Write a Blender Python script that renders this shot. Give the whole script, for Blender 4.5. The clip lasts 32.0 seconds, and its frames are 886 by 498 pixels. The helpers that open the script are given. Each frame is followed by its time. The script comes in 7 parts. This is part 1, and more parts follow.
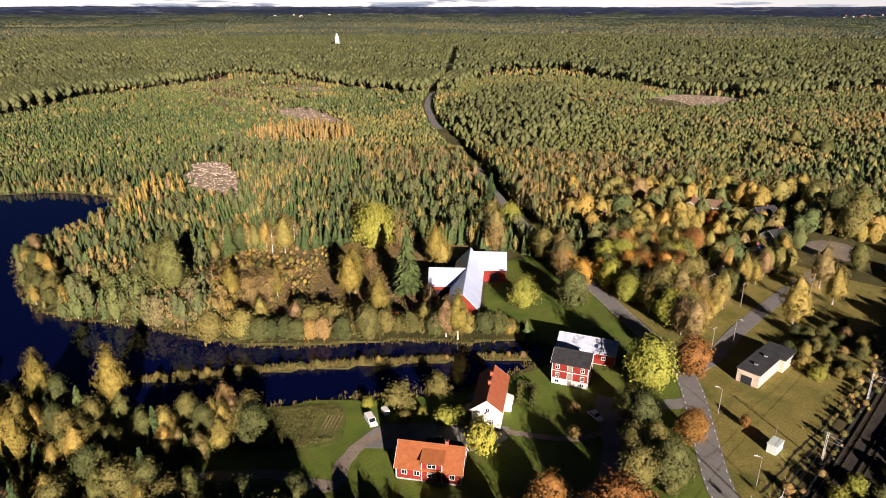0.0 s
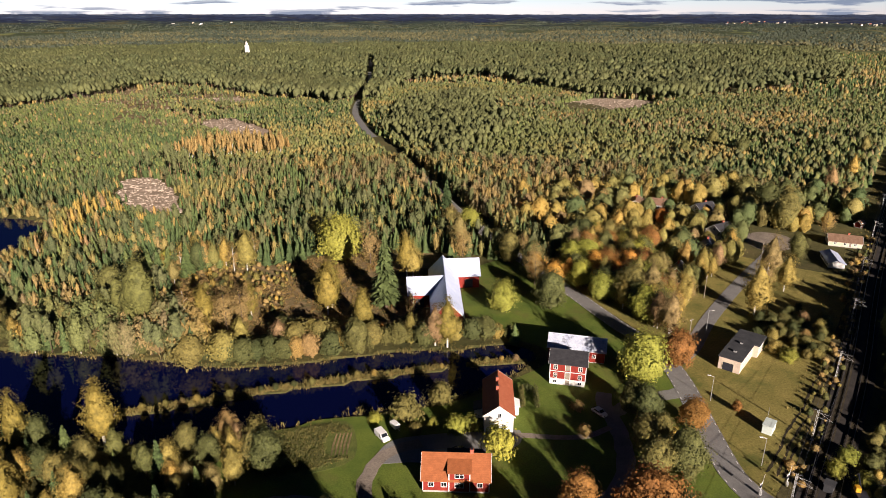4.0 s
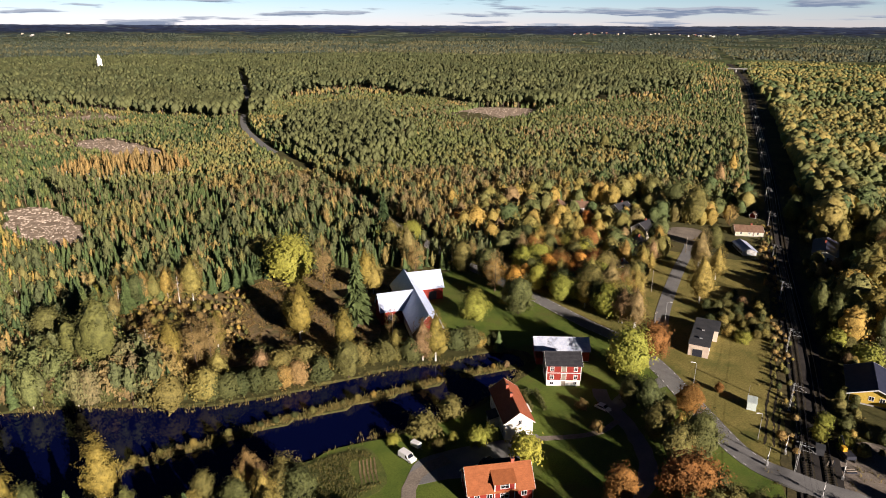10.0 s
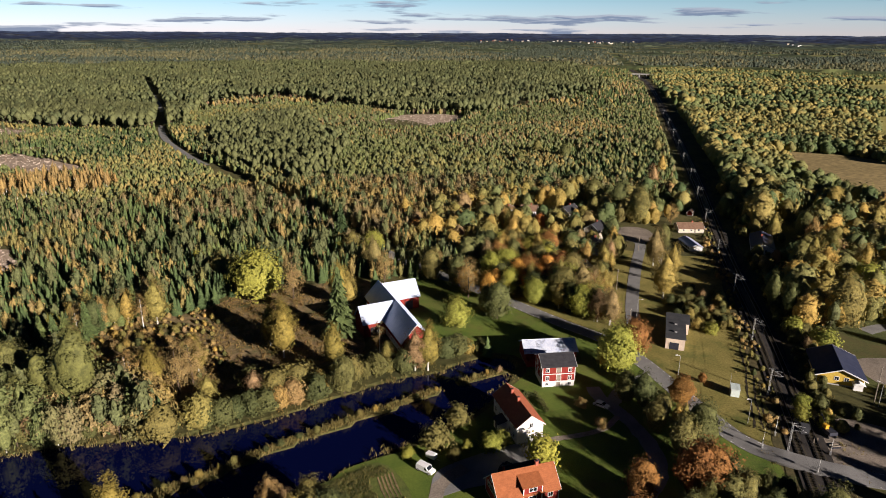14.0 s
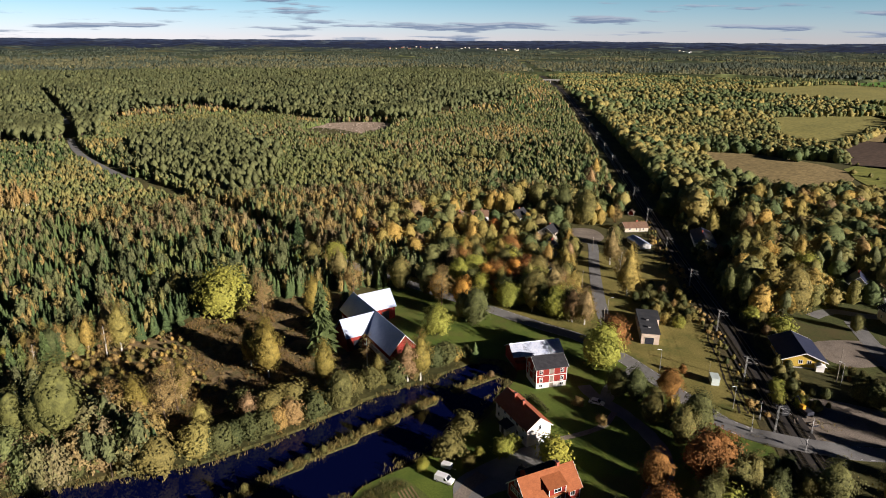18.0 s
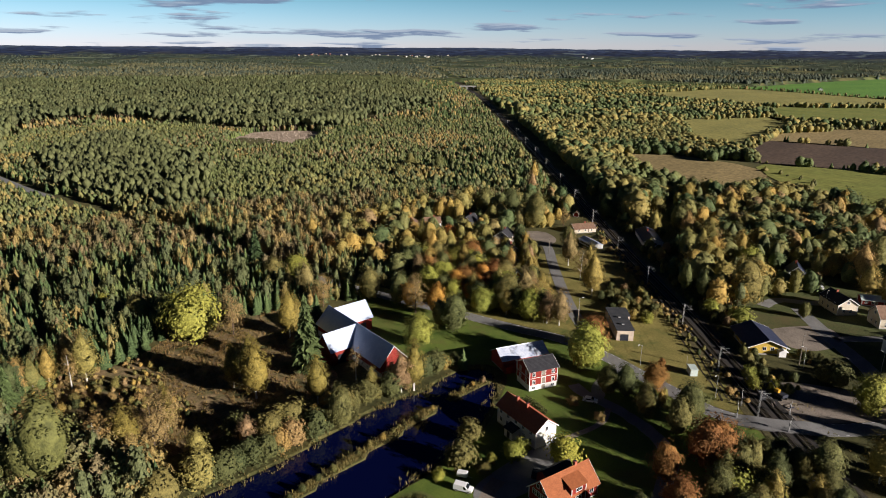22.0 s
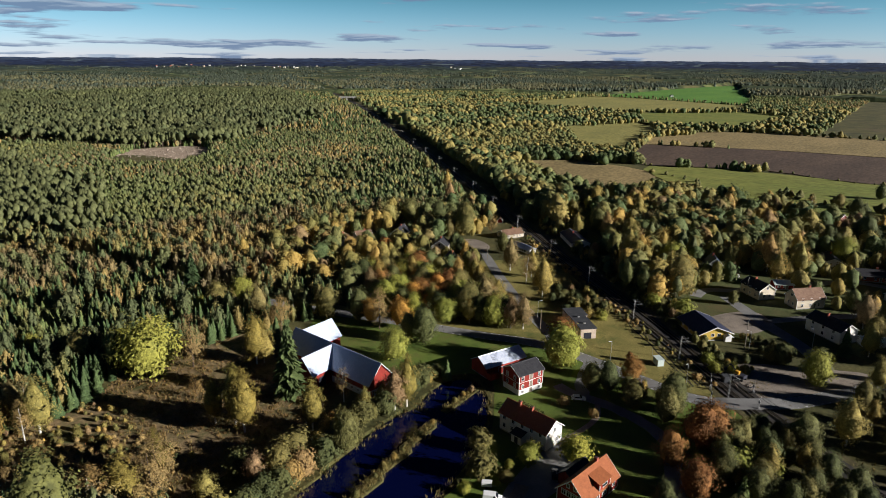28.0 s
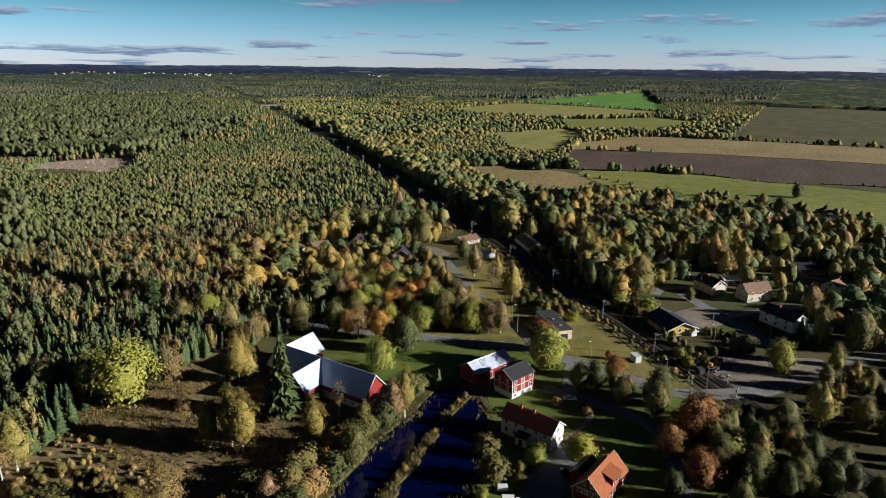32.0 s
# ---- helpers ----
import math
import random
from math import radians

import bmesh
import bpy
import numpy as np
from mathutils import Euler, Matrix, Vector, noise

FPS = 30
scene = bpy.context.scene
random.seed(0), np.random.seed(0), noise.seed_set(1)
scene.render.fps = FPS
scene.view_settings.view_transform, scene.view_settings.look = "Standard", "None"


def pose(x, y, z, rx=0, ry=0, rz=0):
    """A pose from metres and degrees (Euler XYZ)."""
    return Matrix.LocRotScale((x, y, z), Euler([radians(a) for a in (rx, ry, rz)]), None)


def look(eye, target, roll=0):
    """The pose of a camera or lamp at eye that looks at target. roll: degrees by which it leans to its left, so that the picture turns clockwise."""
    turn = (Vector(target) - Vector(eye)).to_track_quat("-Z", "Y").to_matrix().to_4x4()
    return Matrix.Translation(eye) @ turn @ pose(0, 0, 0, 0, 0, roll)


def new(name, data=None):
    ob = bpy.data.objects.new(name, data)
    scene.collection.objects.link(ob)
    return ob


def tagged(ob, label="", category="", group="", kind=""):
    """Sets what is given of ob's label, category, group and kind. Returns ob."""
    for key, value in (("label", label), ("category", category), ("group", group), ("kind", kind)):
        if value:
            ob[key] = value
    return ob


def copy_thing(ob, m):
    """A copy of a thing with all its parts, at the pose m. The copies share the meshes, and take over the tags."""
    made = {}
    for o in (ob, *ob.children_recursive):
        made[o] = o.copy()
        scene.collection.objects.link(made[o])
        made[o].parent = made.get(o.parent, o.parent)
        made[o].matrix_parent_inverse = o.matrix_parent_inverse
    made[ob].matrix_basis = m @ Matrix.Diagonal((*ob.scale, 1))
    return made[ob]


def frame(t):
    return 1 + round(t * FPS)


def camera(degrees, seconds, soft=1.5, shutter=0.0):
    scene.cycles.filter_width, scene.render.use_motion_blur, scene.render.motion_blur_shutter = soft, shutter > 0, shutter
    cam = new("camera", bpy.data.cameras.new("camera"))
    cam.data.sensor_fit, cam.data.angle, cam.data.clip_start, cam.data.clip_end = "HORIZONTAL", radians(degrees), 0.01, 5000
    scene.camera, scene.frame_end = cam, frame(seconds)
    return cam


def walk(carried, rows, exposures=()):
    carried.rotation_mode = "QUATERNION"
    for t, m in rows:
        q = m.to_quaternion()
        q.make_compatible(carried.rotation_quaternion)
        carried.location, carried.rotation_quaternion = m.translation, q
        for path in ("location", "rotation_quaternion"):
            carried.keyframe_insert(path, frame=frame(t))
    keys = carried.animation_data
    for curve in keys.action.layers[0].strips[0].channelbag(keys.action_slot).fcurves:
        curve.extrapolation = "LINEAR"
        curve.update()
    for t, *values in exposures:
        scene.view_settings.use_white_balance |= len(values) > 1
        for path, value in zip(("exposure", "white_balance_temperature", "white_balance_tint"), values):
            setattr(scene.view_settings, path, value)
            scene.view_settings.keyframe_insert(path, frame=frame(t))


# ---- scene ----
cam = camera(68.7, 32.0, soft=0.95)
PATH = [
    (0, pose(-1.23, 4.20, 97.66, 69.38, -0.02, 1.27)),
    (1, pose(-6.62, 4.27, 97.74, 69.53, -0.00, -0.75)),
    (2, pose(-12.10, 4.51, 97.86, 69.67, 0.01, -2.77)),
    (3, pose(-17.65, 4.93, 97.99, 69.82, 0.00, -4.79)),
    (4, pose(-23.24, 5.54, 98.15, 69.96, -0.01, -6.80)),
    (5, pose(-28.86, 6.33, 98.33, 70.11, -0.03, -8.82)),
    (6, pose(-34.49, 7.32, 98.51, 70.25, -0.05, -10.83)),
    (7, pose(-40.11, 8.49, 98.71, 70.40, -0.08, -12.84)),
    (8, pose(-45.70, 9.85, 98.91, 70.55, -0.12, -14.85)),
    (9, pose(-51.25, 11.41, 99.10, 70.69, -0.15, -16.86)),
    (10, pose(-56.74, 13.16, 99.30, 70.84, -0.19, -18.86)),
    (11, pose(-62.16, 15.09, 99.49, 70.99, -0.22, -20.87)),
    (12, pose(-67.50, 17.22, 99.68, 71.13, -0.25, -22.87)),
    (13, pose(-72.74, 19.52, 99.86, 71.28, -0.28, -24.88)),
    (14, pose(-77.89, 22.02, 100.03, 71.43, -0.31, -26.87)),
    (15, pose(-82.92, 24.69, 100.19, 71.58, -0.33, -28.87)),
    (16, pose(-87.84, 27.53, 100.34, 71.72, -0.35, -30.86)),
    (17, pose(-92.63, 30.55, 100.49, 71.87, -0.36, -32.85)),
    (18, pose(-97.29, 33.73, 100.62, 72.02, -0.38, -34.84)),
    (19, pose(-101.81, 37.06, 100.74, 72.17, -0.38, -36.82)),
    (20, pose(-106.20, 40.55, 100.85, 72.32, -0.39, -38.79)),
    (21, pose(-110.45, 44.18, 100.95, 72.47, -0.39, -40.75)),
    (22, pose(-114.57, 47.94, 101.05, 72.62, -0.39, -42.70)),
    (23, pose(-118.54, 51.83, 101.14, 72.77, -0.39, -44.65)),
    (24, pose(-122.38, 55.83, 101.23, 72.92, -0.38, -46.58)),
    (25, pose(-126.09, 59.94, 101.32, 73.08, -0.38, -48.49)),
    (26, pose(-129.66, 64.14, 101.42, 73.23, -0.38, -50.40)),
    (27, pose(-133.12, 68.43, 101.52, 73.39, -0.38, -52.28)),
    (28, pose(-136.45, 72.79, 101.63, 73.54, -0.39, -54.15)),
    (29, pose(-139.68, 77.20, 101.76, 73.70, -0.40, -56.00)),
    (30, pose(-142.80, 81.66, 101.91, 73.86, -0.42, -57.82)),
    (31, pose(-145.84, 86.15, 102.08, 74.03, -0.45, -59.63)),
    (32, pose(-148.79, 90.65, 102.28, 74.19, -0.50, -61.40)),
]
walk(cam, PATH, [(0, 1.13, 6440, 20), (8, 1.03, 6290, 18), (16, 0.94, 6060, 16), (24, 0.88, 5780, 12), (32, 0.83, 5560, 8)])

# ---- light ----
SUN_DIR = Vector((0.31, -0.95, 0.30)).normalized()
sun = new("sun", bpy.data.lights.new("sun", "SUN"))
sun.data.energy, sun.data.angle, sun.data.color = 5.0, radians(0.5), (1.0, 0.88, 0.73)
sun.matrix_world = look((0, 0, 300), Vector((0, 0, 300)) - SUN_DIR)
world = bpy.data.worlds.new("world")
scene.world = world
world.use_nodes = True
wn, wl = world.node_tree.nodes, world.node_tree.links
sky = wn.new("ShaderNodeTexSky")
sky.sky_type, sky.sun_disc = "NISHITA", False
sky.sun_elevation, sky.sun_rotation = math.asin(SUN_DIR.z), math.atan2(SUN_DIR.x, SUN_DIR.y)
sky.air_density, sky.dust_density, sky.ozone_density = 1.0, 0.0, 3.0
tc = wn.new("ShaderNodeTexCoord")
sep = wn.new("ShaderNodeSeparateXYZ")
wl.new(tc.outputs["Generated"], sep.inputs[0])


def wmath(op, a, b=None):
    n = wn.new("ShaderNodeMath")
    n.operation = op
    for k, v in enumerate((a, b)):
        if isinstance(v, (int, float)):
            n.inputs[k].default_value = v
        elif v is not None:
            wl.new(v, n.inputs[k])
    return n.outputs[0]


def wrange(value, a, b, lo, hi, smooth=False):
    n = wn.new("ShaderNodeMapRange")
    n.interpolation_type = "SMOOTHSTEP" if smooth else "LINEAR"
    for key, v in (("From Min", a), ("From Max", b), ("To Min", lo), ("To Max", hi)):
        n.inputs[key].default_value = v
    wl.new(value, n.inputs["Value"])
    return n.outputs[0]


def wmix(fac, a, b, mode="MIX"):
    n = wn.new("ShaderNodeMix")
    n.data_type, n.blend_type = "RGBA", mode
    for sock, v in ((n.inputs[0], fac), (n.inputs[6], a), (n.inputs[7], b)):
        if isinstance(v, (int, float)):
            sock.default_value = v
        elif isinstance(v, tuple):
            sock.default_value = (*v, 1)
        else:
            wl.new(v, sock)
    return n.outputs[2]


# flat-bottomed rows of cloud low over the horizon, lit on top
lift = wmath("ADD", wmath("MAXIMUM", sep.outputs["Z"], 0.0), 0.06)
flat = wn.new("ShaderNodeCombineXYZ")
wl.new(wmath("DIVIDE", sep.outputs["X"], lift), flat.inputs[0])
wl.new(wmath("DIVIDE", sep.outputs["Y"], lift), flat.inputs[1])


def cloud_noise(grow):
    sc = wn.new("ShaderNodeVectorMath")
    sc.operation = "SCALE"
    sc.inputs["Scale"].default_value = grow
    wl.new(flat.outputs[0], sc.inputs[0])
    n = wn.new("ShaderNodeTexNoise")
    n.inputs["Scale"].default_value, n.inputs["Detail"].default_value, n.inputs["Roughness"].default_value = 0.42, 6, 0.55
    wl.new(sc.outputs[0], n.inputs["Vector"])
    return n.outputs["Fac"]


body, above = cloud_noise(1.0), cloud_noise(0.975)
cover = wmath("MULTIPLY", wrange(body, 0.54, 0.60, 0.0, 0.92, True), wrange(sep.outputs["Z"], 0.14, 0.3, 1.0, 0.0))
lit = wrange(wmath("SUBTRACT", body, above), -0.005, 0.06, 0.0, 1.0)
height = wn.new("ShaderNodeValToRGB")
height.color_ramp.elements.new(0.09)
for el, (pos, col) in zip(height.color_ramp.elements, ((0.0, (0.76, 0.82, 1.25, 1)), (0.09, (0.50, 0.84, 0.92, 1)), (0.3, (0.28, 0.52, 1.0, 1)))):
    el.position, el.color = pos, col
wl.new(sep.outputs["Z"], height.inputs[0])
hazed = wn.new("ShaderNodeVectorMath")
hazed.operation = "SCALE"
wl.new(wmix(1.0, sky.outputs[0], height.outputs[0], "MULTIPLY"), hazed.inputs[0])
wl.new(wrange(sep.outputs["Z"], 0.0, 0.2, 5.9, 0.4, True), hazed.inputs["Scale"])
clouded = wmix(cover, hazed.outputs[0], wmix(lit, (9.0, 11.6, 16.0), (20.0, 22.0, 24.0)))
wn["Background"].inputs["Strength"].default_value = 0.0115
wl.new(clouded, wn["Background"].inputs["Color"])

# ---- materials ----
def material(name, build):
    m = bpy.data.materials.new(name)
    m.use_nodes = True
    nt = m.node_tree
    build(nt, nt.nodes["Principled BSDF"])
    return m


def noise_tex(nt, scale, detail=4, rough=0.6, coord="Object", stretch=(1, 1, 1)):
    tc = nt.nodes.new("ShaderNodeTexCoord")
    mp = nt.nodes.new("ShaderNodeMapping")
    mp.inputs["Scale"].default_value = stretch
    n = nt.nodes.new("ShaderNodeTexNoise")
    n.inputs["Scale"].default_value, n.inputs["Detail"].default_value, n.inputs["Roughness"].default_value = scale, detail, rough
    nt.links.new(tc.outputs[coord], mp.inputs[0])
    nt.links.new(mp.outputs[0], n.inputs["Vector"])
    return n.outputs["Fac"]


def ramp(nt, fac, stops):
    r = nt.nodes.new("ShaderNodeValToRGB")
    e = r.color_ramp.elements
    while len(e) < len(stops):
        e.new(0.5)
    for el, (pos, col) in zip(e, stops):
        el.position, el.color = pos, (*col, 1)
    if fac is not None:
        nt.links.new(fac, r.inputs[0])
    return r.outputs[0]


def mix(nt, fac, a, b, mode="MIX"):
    m = nt.nodes.new("ShaderNodeMix")
    m.data_type, m.blend_type = "RGBA", mode
    for sock, v in ((m.inputs[0], fac), (m.inputs[6], a), (m.inputs[7], b)):
        if isinstance(v, (int, float)):
            sock.default_value = v
        elif isinstance(v, tuple):
            sock.default_value = (*v, 1)
        else:
            nt.links.new(v, sock)
    return m.outputs[2]


def bump(nt, bsdf, fac, strength, dist):
    b = nt.nodes.new("ShaderNodeBump")
    b.inputs["Strength"].default_value, b.inputs["Distance"].default_value = strength, dist
    nt.links.new(fac, b.inputs["Height"])
    nt.links.new(b.outputs[0], bsdf.inputs["Normal"])


def surface(name, dark, light, scale=2.0, rough=0.8, metal=0.0, fine=None, bump_s=0.0, stretch=(1, 1, 1), grain=0.25, patch=None):
    """A weathered surface: large patches between two colours, a fine grain over them."""
    def build(nt, b):
        big = noise_tex(nt, scale, 5, 0.65, stretch=stretch)
        col = ramp(nt, big, [(0.3, dark), (0.7, light)])
        small = noise_tex(nt, fine or scale * 9, 3, 0.7, stretch=stretch)
        col = mix(nt, grain, col, ramp(nt, small, [(0.3, (0.25, 0.25, 0.25)), (0.7, (0.95, 0.95, 0.95))]), "OVERLAY")
        if patch:
            p_scale, p_col, p_lo, p_hi = patch
            w = ramp(nt, noise_tex(nt, p_scale, 5, 0.7), [(p_lo, (0, 0, 0)), (p_hi, (1, 1, 1))])
            col = mix(nt, w, col, p_col)
        nt.links.new(col, b.inputs["Base Color"])
        b.inputs["Roughness"].default_value, b.inputs["Metallic"].default_value = rough, metal
        b.inputs["Specular IOR Level"].default_value = 0.25
        if bump_s:
            bump(nt, b, small, bump_s, 0.05)
    return material(name, build)


def foliage(name, stops, vary=0.22, clump=1.7):
    """Leaves: each tree its own hue by its tint, each clump a little apart, with the light and dark of the sprays."""
    def build(nt, b):
        at = nt.nodes.new("ShaderNodeAttribute")
        at.attribute_name = "tint"
        oi = nt.nodes.new("ShaderNodeObjectInfo")
        geo = nt.nodes.new("ShaderNodeNewGeometry")
        add = nt.nodes.new("ShaderNodeMath")
        add.operation = "ADD"
        nt.links.new(at.outputs["Fac"], add.inputs[0])
        nt.links.new(oi.outputs["Random"], add.inputs[1])
        fr = nt.nodes.new("ShaderNodeMath")
        fr.operation = "FRACT"
        nt.links.new(add.outputs[0], fr.inputs[0])
        col = ramp(nt, fr.outputs[0], stops)
        isl = ramp(nt, geo.outputs["Random Per Island"], [(0.0, (0.28, 0.28, 0.28)), (1.0, (0.8, 0.78, 0.72))])
        col = mix(nt, vary, col, isl, "OVERLAY")
        spray = noise_tex(nt, clump, 3, 0.7)
        col = mix(nt, 0.6, col, ramp(nt, spray, [(0.36, (0.24, 0.25, 0.27)), (0.64, (0.88, 0.86, 0.82))]), "OVERLAY")
        bump(nt, b, spray, 0.8, 0.9 / clump)
        nt.links.new(col, b.inputs["Base Color"])
        b.inputs["Roughness"].default_value = 0.75
        b.inputs["Specular IOR Level"].default_value = 0.15
    return material(name, build)


M = {}
M["ground"] = surface("ground", (0.035, 0.04, 0.012), (0.11, 0.095, 0.03), 0.03, 0.95, fine=0.8, grain=0.5, patch=(0.012, (0.12, 0.085, 0.04), 0.55, 0.75))
M["lawn"] = surface("lawn", (0.06, 0.10, 0.014), (0.13, 0.165, 0.024), 0.08, 0.95, fine=2.5, grain=0.45, patch=(0.05, (0.13, 0.11, 0.035), 0.5, 0.75))
# duller than lawn: shade among the village trees is in this colour
M["rough_lawn"] = surface("rough_lawn", (0.04, 0.055, 0.014), (0.09, 0.095, 0.028), 0.06, 0.95, fine=1.4, grain=0.55, patch=(0.04, (0.10, 0.08, 0.03), 0.5, 0.7))
M["dry_grass"] = surface("dry_grass", (0.14, 0.125, 0.03), (0.25, 0.205, 0.06), 0.07, 0.95, fine=1.7, grain=0.5, patch=(0.04, (0.08, 0.10, 0.02), 0.5, 0.7))
M["clearing"] = surface("clearing", (0.13, 0.095, 0.045), (0.27, 0.19, 0.095), 0.08, 0.95, fine=1.2, grain=0.6, patch=(0.11, (0.075, 0.08, 0.025), 0.45, 0.65))
M["slash"] = surface("slash", (0.19, 0.14, 0.095), (0.42, 0.33, 0.25), 0.12, 0.9, fine=0.9, grain=0.7, patch=(0.06, (0.10, 0.09, 0.03), 0.55, 0.75))
M["asphalt"] = surface("asphalt", (0.15, 0.147, 0.145), (0.23, 0.225, 0.215), 0.15, 0.85, fine=3, grain=0.25)
M["gravel"] = surface("gravel", (0.15, 0.125, 0.10), (0.28, 0.235, 0.19), 0.15, 0.9, fine=2, grain=0.4, patch=(0.3, (0.11, 0.10, 0.06), 0.6, 0.8))
# ballast tone lowered for the tree shade along the track
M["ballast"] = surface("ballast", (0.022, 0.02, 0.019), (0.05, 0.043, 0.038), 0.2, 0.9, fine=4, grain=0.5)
M["steel"] = surface("steel", (0.12, 0.10, 0.09), (0.25, 0.23, 0.22), 1, 0.4, 0.8)
M["field_green"] = surface("field_green", (0.12, 0.15, 0.025), (0.20, 0.20, 0.04), 0.02, 0.95, fine=0.35, stretch=(1, 0.3, 1), grain=0.6)
M["field_bright"] = surface("field_bright", (0.07, 0.17, 0.02), (0.12, 0.24, 0.03), 0.01, 0.95, fine=0.35, grain=0.6, stretch=(0.5, 1, 1))
M["field_tan"] = surface("field_tan", (0.19, 0.145, 0.06), (0.28, 0.21, 0.09), 0.02, 0.95, fine=0.35, grain=0.6, stretch=(0.5, 1, 1))
M["field_brown"] = surface("field_brown", (0.055, 0.036, 0.026), (0.10, 0.066, 0.044), 0.02, 0.95, fine=0.35, stretch=(0.35, 1, 1), grain=0.6)
M["field_yellow"] = surface("field_yellow", (0.19, 0.18, 0.05), (0.28, 0.25, 0.07), 0.02, 0.95, fine=0.35, grain=0.6, stretch=(0.5, 1, 1))


def water_build(nt, b):
    n = noise_tex(nt, 0.6, 3, 0.5, stretch=(1, 0.6, 1))
    # navy base adds the blue of reflected sky as colour
    b.inputs["Base Color"].default_value = (0.0016, 0.003, 0.028, 1)
    b.inputs["Roughness"].default_value = 0.04
    b.inputs["IOR"].default_value = 1.33
    bump(nt, b, n, 0.015, 0.05)


M["water"] = material("water", water_build)
M["pine_crown"] = foliage("pine_crown", [(0.0, (0.075, 0.082, 0.026)), (0.5, (0.10, 0.102, 0.03)), (1.0, (0.088, 0.088, 0.028))])
M["birch"] = foliage("birch", [(0.0, (0.143, 0.139, 0.0438)), (0.25, (0.203, 0.172, 0.0468)), (0.5, (0.25, 0.189, 0.0498)), (0.75, (0.345, 0.228, 0.0562)), (0.9, (0.215, 0.139, 0.0704)), (1.0, (0.167, 0.145, 0.0468))])
M["leafy"] = foliage("leafy", [(0.0, (0.056, 0.0673, 0.0238)), (0.4, (0.0897, 0.0918, 0.0297)), (0.75, (0.162, 0.133, 0.0396)), (1.0, (0.0673, 0.0755, 0.0257))])
M["broadleaf"] = foliage("broadleaf", [(0.0, (0.0616, 0.09, 0.0346)), (0.35, (0.105, 0.125, 0.0445)), (0.6, (0.155, 0.152, 0.0519)), (0.8, (0.259, 0.206, 0.0618)), (1.0, (0.0862, 0.106, 0.0395))])
M["spruce"] = foliage("spruce", [(0.0, (0.0543, 0.085, 0.0329)), (0.5, (0.0842, 0.118, 0.0403)), (0.85, (0.129, 0.155, 0.0475)), (1.0, (0.0652, 0.0953, 0.0366))])
M["pine"] = foliage("pine", [(0.0, (0.0765, 0.0905, 0.0401)), (0.5, (0.11, 0.119, 0.0464)), (1.0, (0.0927, 0.0994, 0.0432))])
M["maple"] = foliage("maple", [(0.0, (0.476, 0.187, 0.0357)), (0.5, (0.37, 0.218, 0.0417)), (1.0, (0.45, 0.172, 0.0417))])
M["rusty"] = foliage("rusty", [(0.0, (0.165, 0.0715, 0.0224)), (1.0, (0.209, 0.11, 0.028))])
M["limegold"] = foliage("limegold", [(0.0, (0.287, 0.273, 0.0427)), (0.5, (0.201, 0.216, 0.0388)), (1.0, (0.259, 0.237, 0.0427))])
M["brownleaf"] = foliage("brownleaf", [(0.0, (0.22, 0.155, 0.062)), (0.5, (0.27, 0.19, 0.07)), (1.0, (0.25, 0.16, 0.055))])
M["reed"] = foliage("reed", [(0.0, (0.15, 0.125, 0.045)), (0.5, (0.20, 0.15, 0.05)), (1.0, (0.11, 0.11, 0.035))])
M["bark"] = surface("bark", (0.05, 0.038, 0.028), (0.13, 0.09, 0.06), 2, 0.9)
M["birch_bark"] = surface("birch_bark", (0.35, 0.33, 0.29), (0.72, 0.69, 0.62), 2, 0.8)
# foliage for distant trees, blue haze mixed into the leaf colour
M["hazed_pine"] = foliage("hazed_pine", [(0.0, (0.0462, 0.0616, 0.0475)), (0.5, (0.0682, 0.0814, 0.0528)), (1.0, (0.055, 0.066, 0.0475))], clump=0.35)
M["hazed_birch"] = foliage("hazed_birch", [(0.0, (0.09, 0.096, 0.0547)), (0.5, (0.132, 0.12, 0.0576)), (1.0, (0.072, 0.084, 0.0518))], clump=0.35)
M["wood_birch"] = foliage("wood_birch", [(0.0, (0.108, 0.133, 0.0477)), (0.3, (0.152, 0.158, 0.053)), (0.55, (0.216, 0.177, 0.0601)), (0.75, (0.266, 0.19, 0.0637)), (0.9, (0.177, 0.139, 0.0706)), (1.0, (0.128, 0.139, 0.0494))], 0.15)
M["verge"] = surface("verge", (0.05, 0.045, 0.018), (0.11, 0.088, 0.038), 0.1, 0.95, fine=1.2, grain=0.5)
M["pine_stem"] = surface("pine_stem", (0.16, 0.10, 0.06), (0.30, 0.19, 0.11), 0.5, 0.9)
M["olivegold"] = foliage("olivegold", [(0.0, (0.15, 0.125, 0.028)), (0.5, (0.19, 0.145, 0.032)), (1.0, (0.16, 0.13, 0.03))])
# blue haze of the distance put into the far ground's colour
M["hazed_hill"] = surface("hazed_hill", (0.016, 0.025, 0.065), (0.032, 0.045, 0.09), 0.0012, 1.0, fine=0.01, grain=0.4, stretch=(1, 1, 3))


